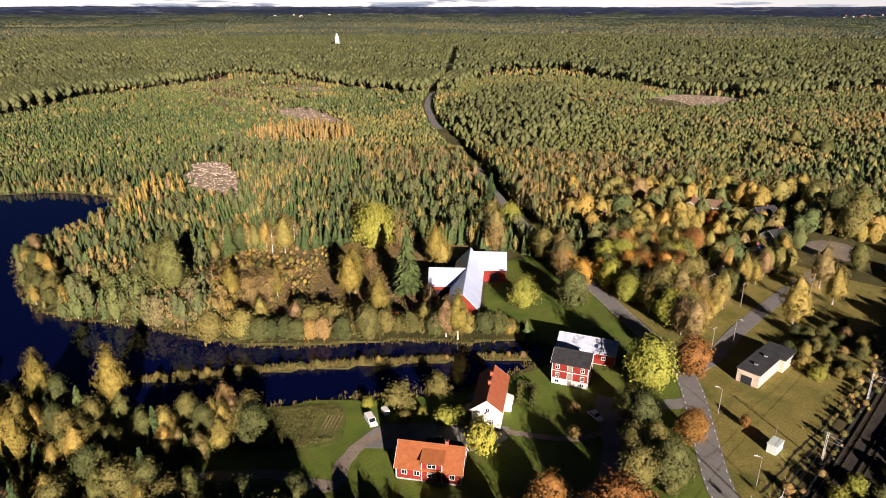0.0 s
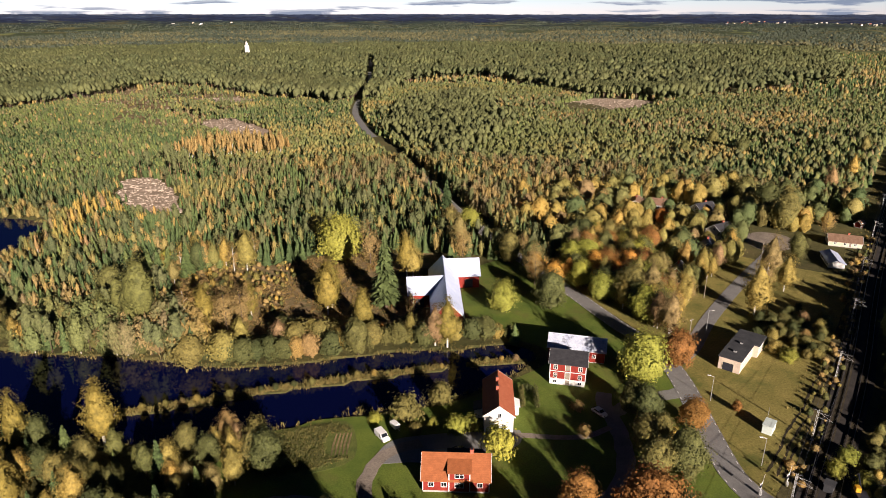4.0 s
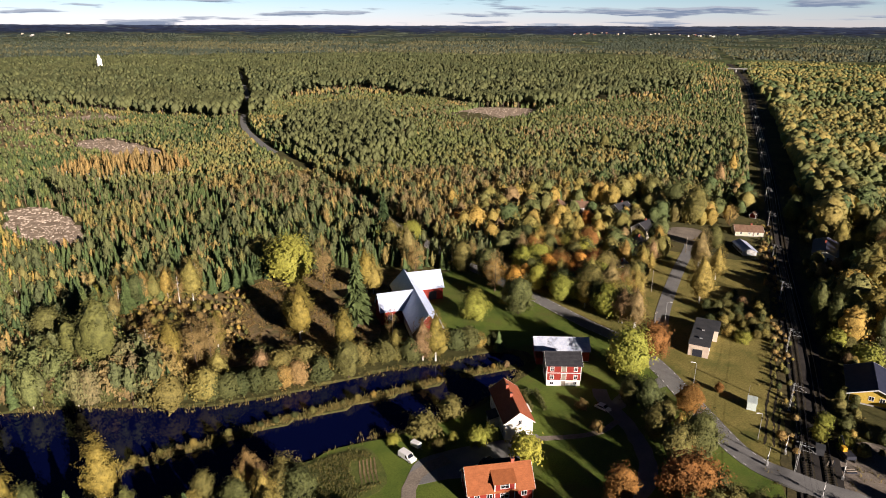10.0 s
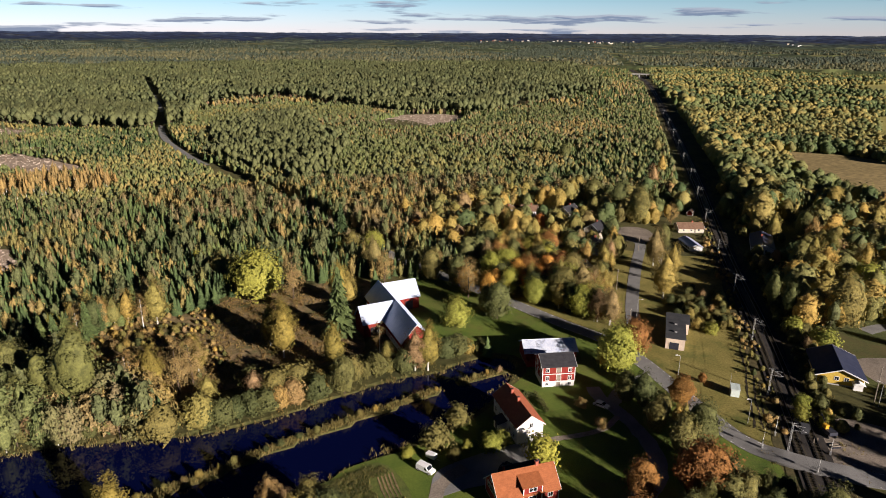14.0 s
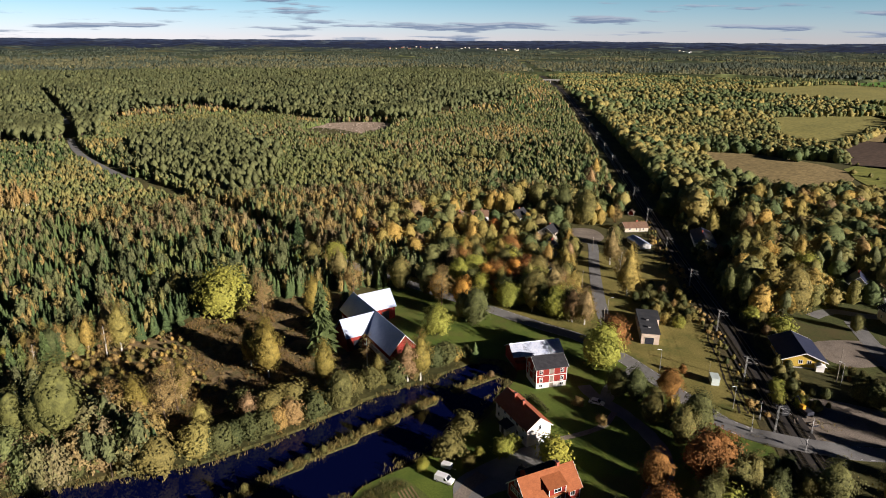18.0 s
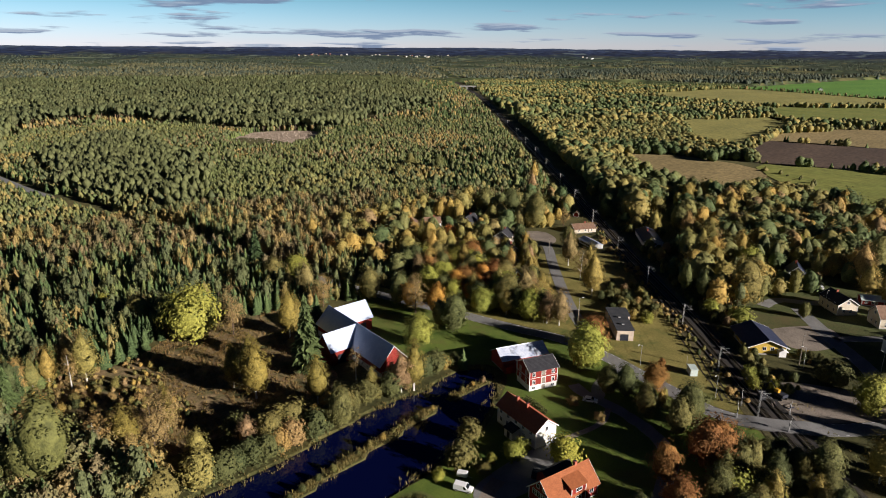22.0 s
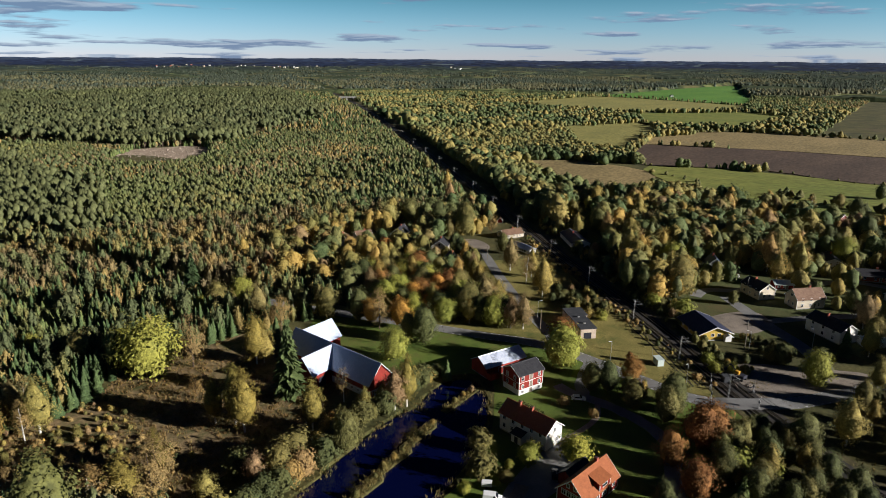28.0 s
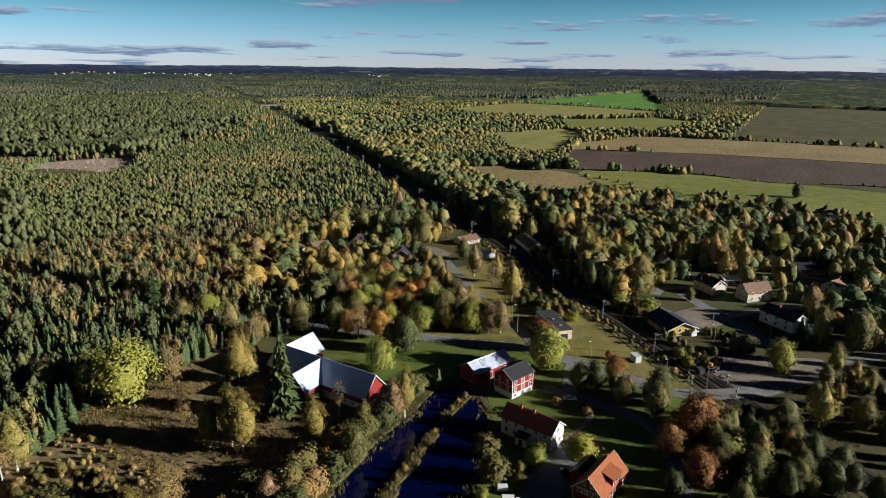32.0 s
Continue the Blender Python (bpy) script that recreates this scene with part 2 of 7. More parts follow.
def hazed_land_build(nt, b):
    """Woods with pale fields between them, haze painted in as blue towards the horizon."""
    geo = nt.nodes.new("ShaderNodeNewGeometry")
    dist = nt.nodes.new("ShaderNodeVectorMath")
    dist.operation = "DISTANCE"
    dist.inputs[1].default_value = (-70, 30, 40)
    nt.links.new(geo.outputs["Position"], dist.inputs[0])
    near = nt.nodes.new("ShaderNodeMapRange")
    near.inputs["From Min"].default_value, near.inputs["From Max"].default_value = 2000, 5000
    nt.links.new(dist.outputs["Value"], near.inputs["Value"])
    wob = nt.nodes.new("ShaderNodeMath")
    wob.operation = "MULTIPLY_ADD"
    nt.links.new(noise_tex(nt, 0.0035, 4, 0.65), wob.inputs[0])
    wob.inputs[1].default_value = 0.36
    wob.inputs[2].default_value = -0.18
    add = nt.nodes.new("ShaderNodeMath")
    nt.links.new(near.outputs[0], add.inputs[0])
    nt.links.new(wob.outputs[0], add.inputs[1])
    # the ramp bakes distant cloud shade and blue haze into the colour
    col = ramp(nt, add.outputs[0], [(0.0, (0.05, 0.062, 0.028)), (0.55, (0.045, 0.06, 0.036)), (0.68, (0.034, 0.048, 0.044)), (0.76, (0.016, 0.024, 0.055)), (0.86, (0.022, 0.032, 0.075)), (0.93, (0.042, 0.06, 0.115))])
    col = mix(nt, 0.75, col, ramp(nt, noise_tex(nt, 0.02, 5, 0.75), [(0.36, (0.12, 0.12, 0.14)), (0.64, (0.86, 0.86, 0.78))]), "OVERLAY")
    gold = ramp(nt, noise_tex(nt, 0.006, 4, 0.65), [(0.54, (0, 0, 0)), (0.62, (1, 1, 1))])
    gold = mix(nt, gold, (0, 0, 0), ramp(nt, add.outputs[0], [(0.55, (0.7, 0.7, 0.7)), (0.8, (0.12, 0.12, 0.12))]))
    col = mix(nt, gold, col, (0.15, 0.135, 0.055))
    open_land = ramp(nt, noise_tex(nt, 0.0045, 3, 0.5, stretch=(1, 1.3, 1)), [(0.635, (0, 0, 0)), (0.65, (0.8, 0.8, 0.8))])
    # far fields turn bluish with the same painted haze
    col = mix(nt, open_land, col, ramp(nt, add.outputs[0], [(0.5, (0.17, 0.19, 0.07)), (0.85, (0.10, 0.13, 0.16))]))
    nt.links.new(col, b.inputs["Base Color"])
    b.inputs["Roughness"].default_value, b.inputs["Specular IOR Level"].default_value = 1.0, 0.1


M["hazed_land"] = material("hazed_land", hazed_land_build)


def boards(name, dark, light, pitch=6.0, rough=0.75):
    """Painted upright boards, a little uneven in tone."""
    def build(nt, b):
        tc = nt.nodes.new("ShaderNodeTexCoord")
        col = ramp(nt, noise_tex(nt, 0.8, 5, 0.65), [(0.3, dark), (0.7, light)])
        fine = noise_tex(nt, 5, 3, 0.6, stretch=(1, 1, 0.15))
        col = mix(nt, 0.25, col, ramp(nt, fine, [(0.3, (0.3, 0.3, 0.3)), (0.7, (0.85, 0.85, 0.85))]), "OVERLAY")
        nt.links.new(col, b.inputs["Base Color"])
        b.inputs["Roughness"].default_value = rough
        b.inputs["Specular IOR Level"].default_value = 0.2
        bump(nt, b, fine, 0.3, 0.03)
    return material(name, build)


M["red_wood"] = boards("red_wood", (0.17, 0.02, 0.015), (0.27, 0.034, 0.022))
M["yellow_wood"] = boards("yellow_wood", (0.46, 0.31, 0.05), (0.60, 0.42, 0.08))
M["blue_wood"] = boards("blue_wood", (0.08, 0.10, 0.20), (0.15, 0.18, 0.30))
M["white_wall"] = surface("white_wall", (0.62, 0.60, 0.56), (0.80, 0.78, 0.74), 0.5, 0.85, grain=0.12)
M["cream_wall"] = surface("cream_wall", (0.50, 0.43, 0.32), (0.66, 0.58, 0.45), 0.5, 0.85, grain=0.12)
M["pink_wall"] = surface("pink_wall", (0.50, 0.40, 0.32), (0.64, 0.52, 0.43), 0.5, 0.85, grain=0.12)
M["white_paint"] = surface("white_paint", (0.68, 0.67, 0.64), (0.80, 0.79, 0.77), 1.5, 0.5, grain=0.08)
M["orange_tile"] = surface("orange_tile", (0.22, 0.07, 0.024), (0.32, 0.105, 0.038), 0.9, 0.75, fine=6, grain=0.3, bump_s=0.3)
M["red_tile"] = surface("red_tile", (0.29, 0.08, 0.038), (0.38, 0.12, 0.06), 0.9, 0.75, fine=6, grain=0.3, bump_s=0.3)
M["dark_tile"] = surface("dark_tile", (0.02, 0.02, 0.024), (0.045, 0.044, 0.048), 0.9, 0.6, fine=6, grain=0.3, bump_s=0.3)
M["navy_roof"] = surface("navy_roof", (0.02, 0.024, 0.05), (0.045, 0.05, 0.085), 0.6, 0.45, fine=6, grain=0.2)
M["brown_roof"] = surface("brown_roof", (0.14, 0.08, 0.05), (0.24, 0.15, 0.10), 0.9, 0.75, fine=6, grain=0.3)
M["grey_roof"] = surface("grey_roof", (0.10, 0.10, 0.105), (0.17, 0.17, 0.17), 0.6, 0.6, fine=6, grain=0.2)
M["felt"] = surface("felt", (0.035, 0.037, 0.042), (0.065, 0.066, 0.07), 0.3, 0.8, fine=4, grain=0.3, patch=(0.6, (0.09, 0.09, 0.09), 0.6, 0.75))
# bluish base: sky reflected on the shaded slopes, put into the colour
M["sheet_metal"] = surface("sheet_metal", (0.43, 0.50, 0.68), (0.58, 0.64, 0.79), 0.35, 0.4, 0.2, fine=3, grain=0.15, stretch=(1, 1, 1))
# same reflected sky blue in this sheet's base, over its own patches
M["rusty_sheet"] = surface("rusty_sheet", (0.42, 0.48, 0.64), (0.68, 0.72, 0.82), 0.4, 0.4, 0.25, fine=2, grain=0.35, patch=(0.5, (0.16, 0.18, 0.24), 0.55, 0.68))
M["pale_sheet"] = surface("pale_sheet", (0.50, 0.58, 0.55), (0.62, 0.70, 0.66), 1.0, 0.5, fine=8, grain=0.12)
M["brick"] = surface("brick", (0.30, 0.08, 0.05), (0.42, 0.13, 0.08), 3, 0.85, fine=15, grain=0.3)
M["concrete"] = surface("concrete", (0.28, 0.27, 0.25), (0.42, 0.41, 0.38), 0.6, 0.85, grain=0.2)
M["soil"] = surface("soil", (0.02, 0.017, 0.01), (0.05, 0.04, 0.022), 0.5, 0.95, fine=4, grain=0.4)
M["wood_grey"] = surface("wood_grey", (0.16, 0.13, 0.10), (0.30, 0.26, 0.21), 1, 0.85)
M["black_door"] = surface("black_door", (0.018, 0.02, 0.03), (0.04, 0.042, 0.055), 1, 0.5)
M["galvanised"] = surface("galvanised", (0.40, 0.40, 0.40), (0.56, 0.56, 0.55), 2, 0.45, 0.5)
M["car_white"] = surface("car_white", (0.74, 0.74, 0.74), (0.80, 0.80, 0.80), 1, 0.2, grain=0.02)
M["car_black"] = surface("car_black", (0.01, 0.01, 0.012), (0.02, 0.02, 0.022), 1, 0.2, grain=0.02)
M["rubber"] = surface("rubber", (0.012, 0.012, 0.012), (0.025, 0.025, 0.025), 4, 0.8)
M["machine_yellow"] = surface("machine_yellow", (0.55, 0.28, 0.02), (0.65, 0.36, 0.03), 2, 0.45)


def glass_build(nt, b):
    b.inputs["Base Color"].default_value = (0.012, 0.015, 0.02, 1)
    b.inputs["Roughness"].default_value = 0.05
    b.inputs["IOR"].default_value = 1.5


M["glass"] = material("glass", glass_build)
M["garden"] = surface("garden", (0.06, 0.085, 0.018), (0.12, 0.13, 0.03), 0.4, 0.95, fine=3, grain=0.6)
M["brush"] = foliage("brush", [(0.0, (0.16, 0.10, 0.04)), (0.5, (0.22, 0.15, 0.06)), (0.8, (0.13, 0.12, 0.03)), (1.0, (0.20, 0.09, 0.03))])
M["cut_wood"] = surface("cut_wood", (0.22, 0.17, 0.125), (0.45, 0.38, 0.31), 0.3, 0.9, fine=2, grain=0.4)

# ---- geometry helpers ----
def part(name, bm, mat, parent=None, label="", smooth=False):
    me = bpy.data.meshes.new(name)
    bm.to_mesh(me)
    bm.free()
    me.materials.append(mat)
    if smooth:
        me.polygons.foreach_set("use_smooth", [True] * len(me.polygons))
    ob = new(name, me)
    ob.parent = parent
    if label:
        tagged(ob, label)
    return ob


def from_arrays(name, verts, faces, mats, parent=None, mat_index=None, tint=None):
    """One mesh from numpy arrays: verts (n, 3), faces (m, 3 or 4)."""
    me = bpy.data.meshes.new(name)
    n, k = faces.shape
    me.vertices.add(len(verts))
    me.vertices.foreach_set("co", np.asarray(verts, dtype=np.float32).ravel())
    me.loops.add(n * k)
    me.loops.foreach_set("vertex_index", faces.astype(np.int32).ravel())
    me.polygons.add(n)
    me.polygons.foreach_set("loop_start", np.arange(0, n * k, k, dtype=np.int32))
    for m in mats if isinstance(mats, (list, tuple)) else [mats]:
        me.materials.append(m)
    if mat_index is not None:
        me.polygons.foreach_set("material_index", np.asarray(mat_index, dtype=np.int32))
    if tint is not None:
        a = me.attributes.new("tint", "FLOAT", "POINT")
        a.data.foreach_set("value", np.asarray(tint, dtype=np.float32))
    me.update(calc_edges=True)
    if tint is None and name != "crown":
        me.shade_flat()
    else:
        me.shade_smooth()
    ob = new(name, me)
    ob.parent = parent
    return ob


def prism(bm, outline, y0, y1):
    """An outline in x and z, pushed from y0 to y1."""
    va, vb = ([bm.verts.new((x, y, z)) for x, z in outline] for y in (y0, y1))
    n = len(outline)
    for i in range(n):
        bm.faces.new((va[i], va[(i + 1) % n], vb[(i + 1) % n], vb[i]))
    bm.faces.new(va), bm.faces.new(vb[::-1])
    bmesh.ops.recalc_face_normals(bm, faces=bm.faces[:])


def ring(bm, w, h, t, y0, y1):
    """A rectangular frame round an opening of w by h."""
    inner = [(-w / 2, -h / 2), (w / 2, -h / 2), (w / 2, h / 2), (-w / 2, h / 2)]
    outer = [(-w / 2 - t, -h / 2 - t), (w / 2 + t, -h / 2 - t), (w / 2 + t, h / 2 + t), (-w / 2 - t, h / 2 + t)]
    v = {(k, y): [bm.verts.new((a, y, b)) for a, b in o] for k, o in (("i", inner), ("o", outer)) for y in (y0, y1)}
    for i in range(4):
        j = (i + 1) % 4
        for y in (y0, y1):
            bm.faces.new((v["i", y][i], v["i", y][j], v["o", y][j], v["o", y][i]))
        for k in "io":
            bm.faces.new((v[k, y0][i], v[k, y0][j], v[k, y1][j], v[k, y1][i]))
    bmesh.ops.recalc_face_normals(bm, faces=bm.faces[:])


def box(bm, x0, x1, y0, y1, z0, z1, bevel=0.0):
    g = bmesh.ops.create_cube(bm, size=1, matrix=Matrix.Translation(((x0 + x1) / 2, (y0 + y1) / 2, (z0 + z1) / 2)) @ Matrix.Diagonal((x1 - x0, y1 - y0, z1 - z0, 1)))
    if bevel:
        bmesh.ops.bevel(bm, geom=list({e for v in g["verts"] for e in v.link_edges}), offset=bevel, segments=1, affect="EDGES")
    return g["verts"]


def box_part(name, dims, mat, parent=None, label="", bevel=0.0):
    bm = bmesh.new()
    box(bm, *dims, bevel=bevel)
    return part(name, bm, mat, parent, label)


def rod(bm, a, b, r0, r1=None, sides=8):
    a, b = Vector(a), Vector(b)
    d = b - a
    q = d.to_track_quat("Z", "Y").to_matrix().to_4x4()
    bmesh.ops.create_cone(bm, cap_ends=True, segments=sides, radius1=r0, radius2=r0 if r1 is None else r1, depth=d.length, matrix=Matrix.Translation((a + b) / 2) @ q)


def spline(pts, step=4.0, closed=False):
    """A smooth line through control points, as an (n, 2) array."""
    p = np.array(pts, dtype=float)
    n = len(p)
    out = []
    for i in range(n if closed else n - 1):
        p0, p1, p2, p3 = (p[(i - 1) % n], p[i], p[(i + 1) % n], p[(i + 2) % n]) if closed else (p[max(i - 1, 0)], p[i], p[i + 1], p[min(i + 2, n - 1)])
        k = max(2, int(np.linalg.norm(p2 - p1) / step))
        t = (np.arange(k) / k)[:, None]
        out.append(0.5 * (2 * p1 + (p2 - p0) * t + (2 * p0 - 5 * p1 + 4 * p2 - p3) * t * t + (3 * p1 - p0 - 3 * p2 + p3) * t ** 3))
    if not closed:
        out.append(p[-1:])
    return np.concatenate(out)


def inside(poly, x, y):
    """Which of the points (x, y) lie in the polygon."""
    poly = np.asarray(poly)
    r = np.zeros(x.shape, dtype=bool)
    x0, y0 = poly[-1]
    for x1, y1 in poly:
        if y0 != y1:
            c = ((y1 > y) != (y0 > y)) & (x < (x0 - x1) * (y - y1) / (y0 - y1) + x1)
            r ^= c
        x0, y0 = x1, y1
    return r


def off_line(line, x, y):
    """Distance of the points from a line of points."""
    d = np.full(x.shape, 1e9)
    for (ax, ay), (bx, by) in zip(line[:-1], line[1:]):
        ux, uy = bx - ax, by - ay
        t = np.clip(((x - ax) * ux + (y - ay) * uy) / (ux * ux + uy * uy + 1e-9), 0, 1)
        d = np.minimum(d, np.hypot(x - ax - t * ux, y - ay - t * uy))
    return d


def strip(name, line, width, z, mat, shift=0.0, ragged=0.0, thick=0.12):
    """A road-like slab along a line, its top at z."""
    d = np.gradient(line, axis=0)
    d /= np.linalg.norm(d, axis=1)[:, None]
    nrm = np.stack([-d[:, 1], d[:, 0]], 1)
    rng = np.random.default_rng(len(line))
    w = width / 2 + rng.uniform(-ragged, ragged, (len(line), 2))
    l, r = line + nrm * (w[:, :1] + shift), line - nrm * (w[:, 1:] - shift)
    n = len(line)
    v = np.concatenate([np.c_[l, np.full(n, z)], np.c_[r, np.full(n, z)], np.c_[l, np.full(n, z - thick)], np.c_[r, np.full(n, z - thick)]])
    i = np.arange(n - 1)
    f = np.concatenate([np.stack([i + n, i + n + 1, i + 1, i], 1), np.stack([i, i + 1, i + 2 * n + 1, i + 2 * n], 1), np.stack([i + 3 * n, i + 3 * n + 1, i + n + 1, i + n], 1)])
    return from_arrays(name, v, f, mat)


def plate(name, poly, z, mat, thick=0.1):
    """A flat sheet with an outline, its top at z."""
    bm = bmesh.new()
    f = bm.faces.new([bm.verts.new((a, b, z)) for a, b in poly])
    if f.normal.z < 0:
        f.normal_flip()
    bmesh.ops.triangulate(bm, faces=[f])
    ext = bmesh.ops.extrude_face_region(bm, geom=bm.faces[:])
    bmesh.ops.translate(bm, vec=(0, 0, -thick), verts=[g for g in ext["geom"] if isinstance(g, bmesh.types.BMVert)])
    bmesh.ops.recalc_face_normals(bm, faces=bm.faces[:])
    return part(name, bm, mat)

# ---- plan ----
LAKE = spline([(-420, 320), (-252, 343), (-236, 348), (-210, 346), (-184, 335), (-178, 313), (-177, 291), (-179, 271), (-187, 260), (-177, 241), (-157, 214), (-147, 203), (-135, 197), (-118, 193), (-101, 190), (-84, 184.5), (-67, 179.5), (-50, 179), (-31, 181), (-12, 183), (3, 181.5), (14, 184), (22, 182), (26, 177), (23, 171), (17, 166), (4.5, 158.5), (-8.5, 153.8), (-21, 152), (-33, 150), (-50, 146), (-68, 145), (-82, 145), (-105, 150), (-125, 152.6), (-180, 150), (-420, 160)], 3, True)
DYKE = spline([(-92, 158), (-79, 159.8), (-65, 162.3), (-56, 164.5), (-41, 167), (-18, 170), (-3.5, 171.8)], 2)
DYKE_END = spline([(5.5, 172.6), (12, 173), (20.5, 173.2)], 2)
ROAD = spline([(160, 25), (120, 56), (97, 71), (78, 84), (66, 95), (59, 105), (56.2, 114), (56.6, 122), (59.5, 138), (62.8, 156), (63.5, 169), (62, 180), (58.5, 190), (54.5, 205), (51, 219), (44, 243), (36, 271), (29, 302), (22.5, 334), (13.5, 395), (2, 455), (-10, 520), (-20, 570), (-26, 615), (-33, 695), (-30, 790), (-17, 946), (-11, 1178), (-5, 1500)], 4)
STREET = spline([(64, 166), (73, 172), (88, 190), (104, 207), (125, 228), (148, 250), (156, 262)], 4)
DRIVE = spline([(0, 102), (6.6, 105), (22.5, 111.3), (30, 117), (34, 125), (36.8, 137), (37, 147), (39, 153)], 2)
DRIVE_LINK = spline([(37, 143), (46, 147.5), (61, 151)], 2)
PATH_WHITE = spline([(8, 137), (12, 137), (20, 135.2), (28, 134.7), (35, 137.5)], 2)
YARD = spline([(-60, 119), (-42, 120.5), (-34, 118), (-27, 117.5), (-26.5, 125), (-22, 133.5), (-13, 137)], 2)
RAIL = spline([(-57, -33), (23, 54.7), (63, 99), (115, 154.3), (175, 222.3), (302, 360), (525, 608), (879, 1008), (1234, 1450), (1900, 2300)], 8)
CLEARING = spline([(-94, 226), (-99, 252), (-80, 263), (-60, 262), (-36, 273), (-10, 270), (10, 262), (-8, 232), (-14, 205), (-38, 200), (-70, 200), (-84, 204)], 4, True)
def ragged(line, amount, seed):
    return line + np.random.default_rng(seed).normal(0, amount, line.shape)


STUMPS = [ragged(spline(p, 6, True), 1.8, 4) for p in ([(-157, 363), (-173, 419), (-153, 420), (-126, 364), (-124, 335), (-143, 340)], [(-106, 335), (-95, 345), (-80, 353), (-74, 347), (-88, 336)],
          [(-178, 650), (-150, 662), (-114, 604), (-100, 566), (-126, 560), (-158, 606)], [(-216, 822), (-180, 838), (-152, 802), (-172, 780)],
          [(186, 700), (200, 735), (256, 780), (314, 748), (290, 690), (250, 650), (210, 637), (185, 661)])]
BIG_CLEAR = ragged(spline([(-394, 867), (-300, 978), (-174, 860), (-122, 673), (-115, 572), (-187, 617), (-236, 633), (-300, 740)], 14, True), 4.0, 6)
PINES = [(-2000, 500), (-422, 600), (-429, 729), (-366, 837), (-300, 985), (-174, 880), (-60, 780), (-21, 790), (20, 930), (68, 1030), (163, 1032), (229, 883), (258, 796), (324, 752), (383, 774), (462, 801), (560, 860), (760, 1000), (1200, 1700), (1500, 2300), (-2000, 2600)]
FIELDS = [
    ("field_tan", [(440, 404), (483, 360), (465, 269), (368, 239), (340, 262), (376, 323)]),
    ("field_green", [(500, 280), (526, 208), (521, 98), (514, 35), (500, -160), (380, -160), (322, 44), (332, 80), (366, 112), (385, 156), (394, 200), (448, 260)]),
    ("field_brown", [(563, 332), (660, 343), (700, 200), (715, 10), (690, -200), (560, -200), (546, 33), (516, 107), (541, 184), (500, 285)]),
    ("field_tan", [(664, 344), (748, 357), (890, 280), (902, 15), (880, -200), (694, -200), (719, 10), (704, 200)]),
    ("field_yellow", [(780, 511), (945, 439), (783, 368), (586, 341), (583, 389)]),
    ("field_yellow", [(1280, 848), (1619, 810), (1589, 636), (1495, 399), (1308, 362), (1120, 543), (1136, 729)]),
    ("field_bright", [(1686, 820), (2364, 775), (2786, 699), (1800, 446), (1511, 400), (1600, 636), (1635, 810)]),
    ("field_green", [(900, 420), (1100, 520), (1290, 350), (1200, 250), (960, 300)]),
]
FARM = [(-60, 165), (-62, 112), (-30, 100), (10, 96), (45, 100), (55, 108), (56, 130), (62, 168), (56, 190), (50, 220), (40, 252), (24, 258), (4, 252), (-14, 242), (-14, 200), (10, 186), (30, 182), (20, 172), (0, 165)]
VILLAGE = [(56, 205), (50, 235), (60, 290), (100, 340), (160, 335), (240, 300), (235, 287), (160, 212), (112, 155), (70, 106), (60, 108), (60, 130), (68, 165), (63, 185)]
EAST = [(75, 95), (100, 135), (150, 190), (200, 240), (300, 262), (345, 225), (370, 150), (365, -60), (150, -20), (100, 40), (60, 80)]


def ground_height(x, y):
    """The flat land, the lake's bed, gentle swells, and the rise of the far land to the horizon."""
    d = np.hypot(x + 70, y - 30)
    z = 0.5 * np.sin(x / 47.0 + 1) * np.sin(y / 61.0) * np.clip((d - 260) / 300, 0, 1)
    wet = inside(LAKE, x, y) & (off_line(DYKE, x, y) > 2.2) & (off_line(DYKE_END, x, y) > 2.2)
    z = np.where(wet, -1.6, z)
    dip = np.interp(d, [2500, 4850], [0.04, 0.0056])
    return np.where(d > 2500, 100 - d * dip, z)


def axis(*pieces):
    return np.unique(np.concatenate([np.arange(a, b, s) for a, b, s in pieces]).round(3))


gx = axis((-4900, -1000, 130), (-1000, -420, 40), (-420, -130, 5), (-130, 60, 2), (60, 340, 6), (340, 1000, 30), (1000, 4901, 130))
gy = axis((-900, 40, 40), (40, 130, 5), (130, 200, 2), (200, 370, 5), (370, 1000, 30), (1000, 4901, 130))
X, Y = np.meshgrid(gx, gy)
Z = ground_height(X.ravel(), Y.ravel())
nx, ny = len(gx), len(gy)
i = (np.arange(ny - 1)[:, None] * nx + np.arange(nx - 1)[None]).ravel()
quads = np.stack([i, i + 1, i + nx + 1, i + nx], 1)
# ground past 3 km takes the haze-tinted material
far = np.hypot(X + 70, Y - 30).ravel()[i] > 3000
ground = tagged(from_arrays("ground", np.c_[X.ravel(), Y.ravel(), Z], quads, [M["ground"], M["hazed_hill"]], mat_index=far), "rough grass and forest floor with moss and fallen leaves", "ground", kind="structure")
water = tagged(plate("water", LAKE, -0.3, M["water"], 0.05), "still dark blue lake and channel water", "water", kind="structure")
lawn = tagged(plate("lawn", spline([(-40, 149), (-50, 141), (-62, 135), (-58, 112), (-30, 98), (30, 92), (54, 100), (56, 116), (59, 140), (61, 168), (57, 190), (50, 220), (38, 255), (20, 250), (12, 236), (9, 205), (18, 189), (29, 180), (28, 171), (17, 163.5), (0, 154.5), (-20, 150)], 4, True), 0.03, M["lawn"], 0.1), "mown green lawn with shaded patches around the farm", "lawn", kind="structure")
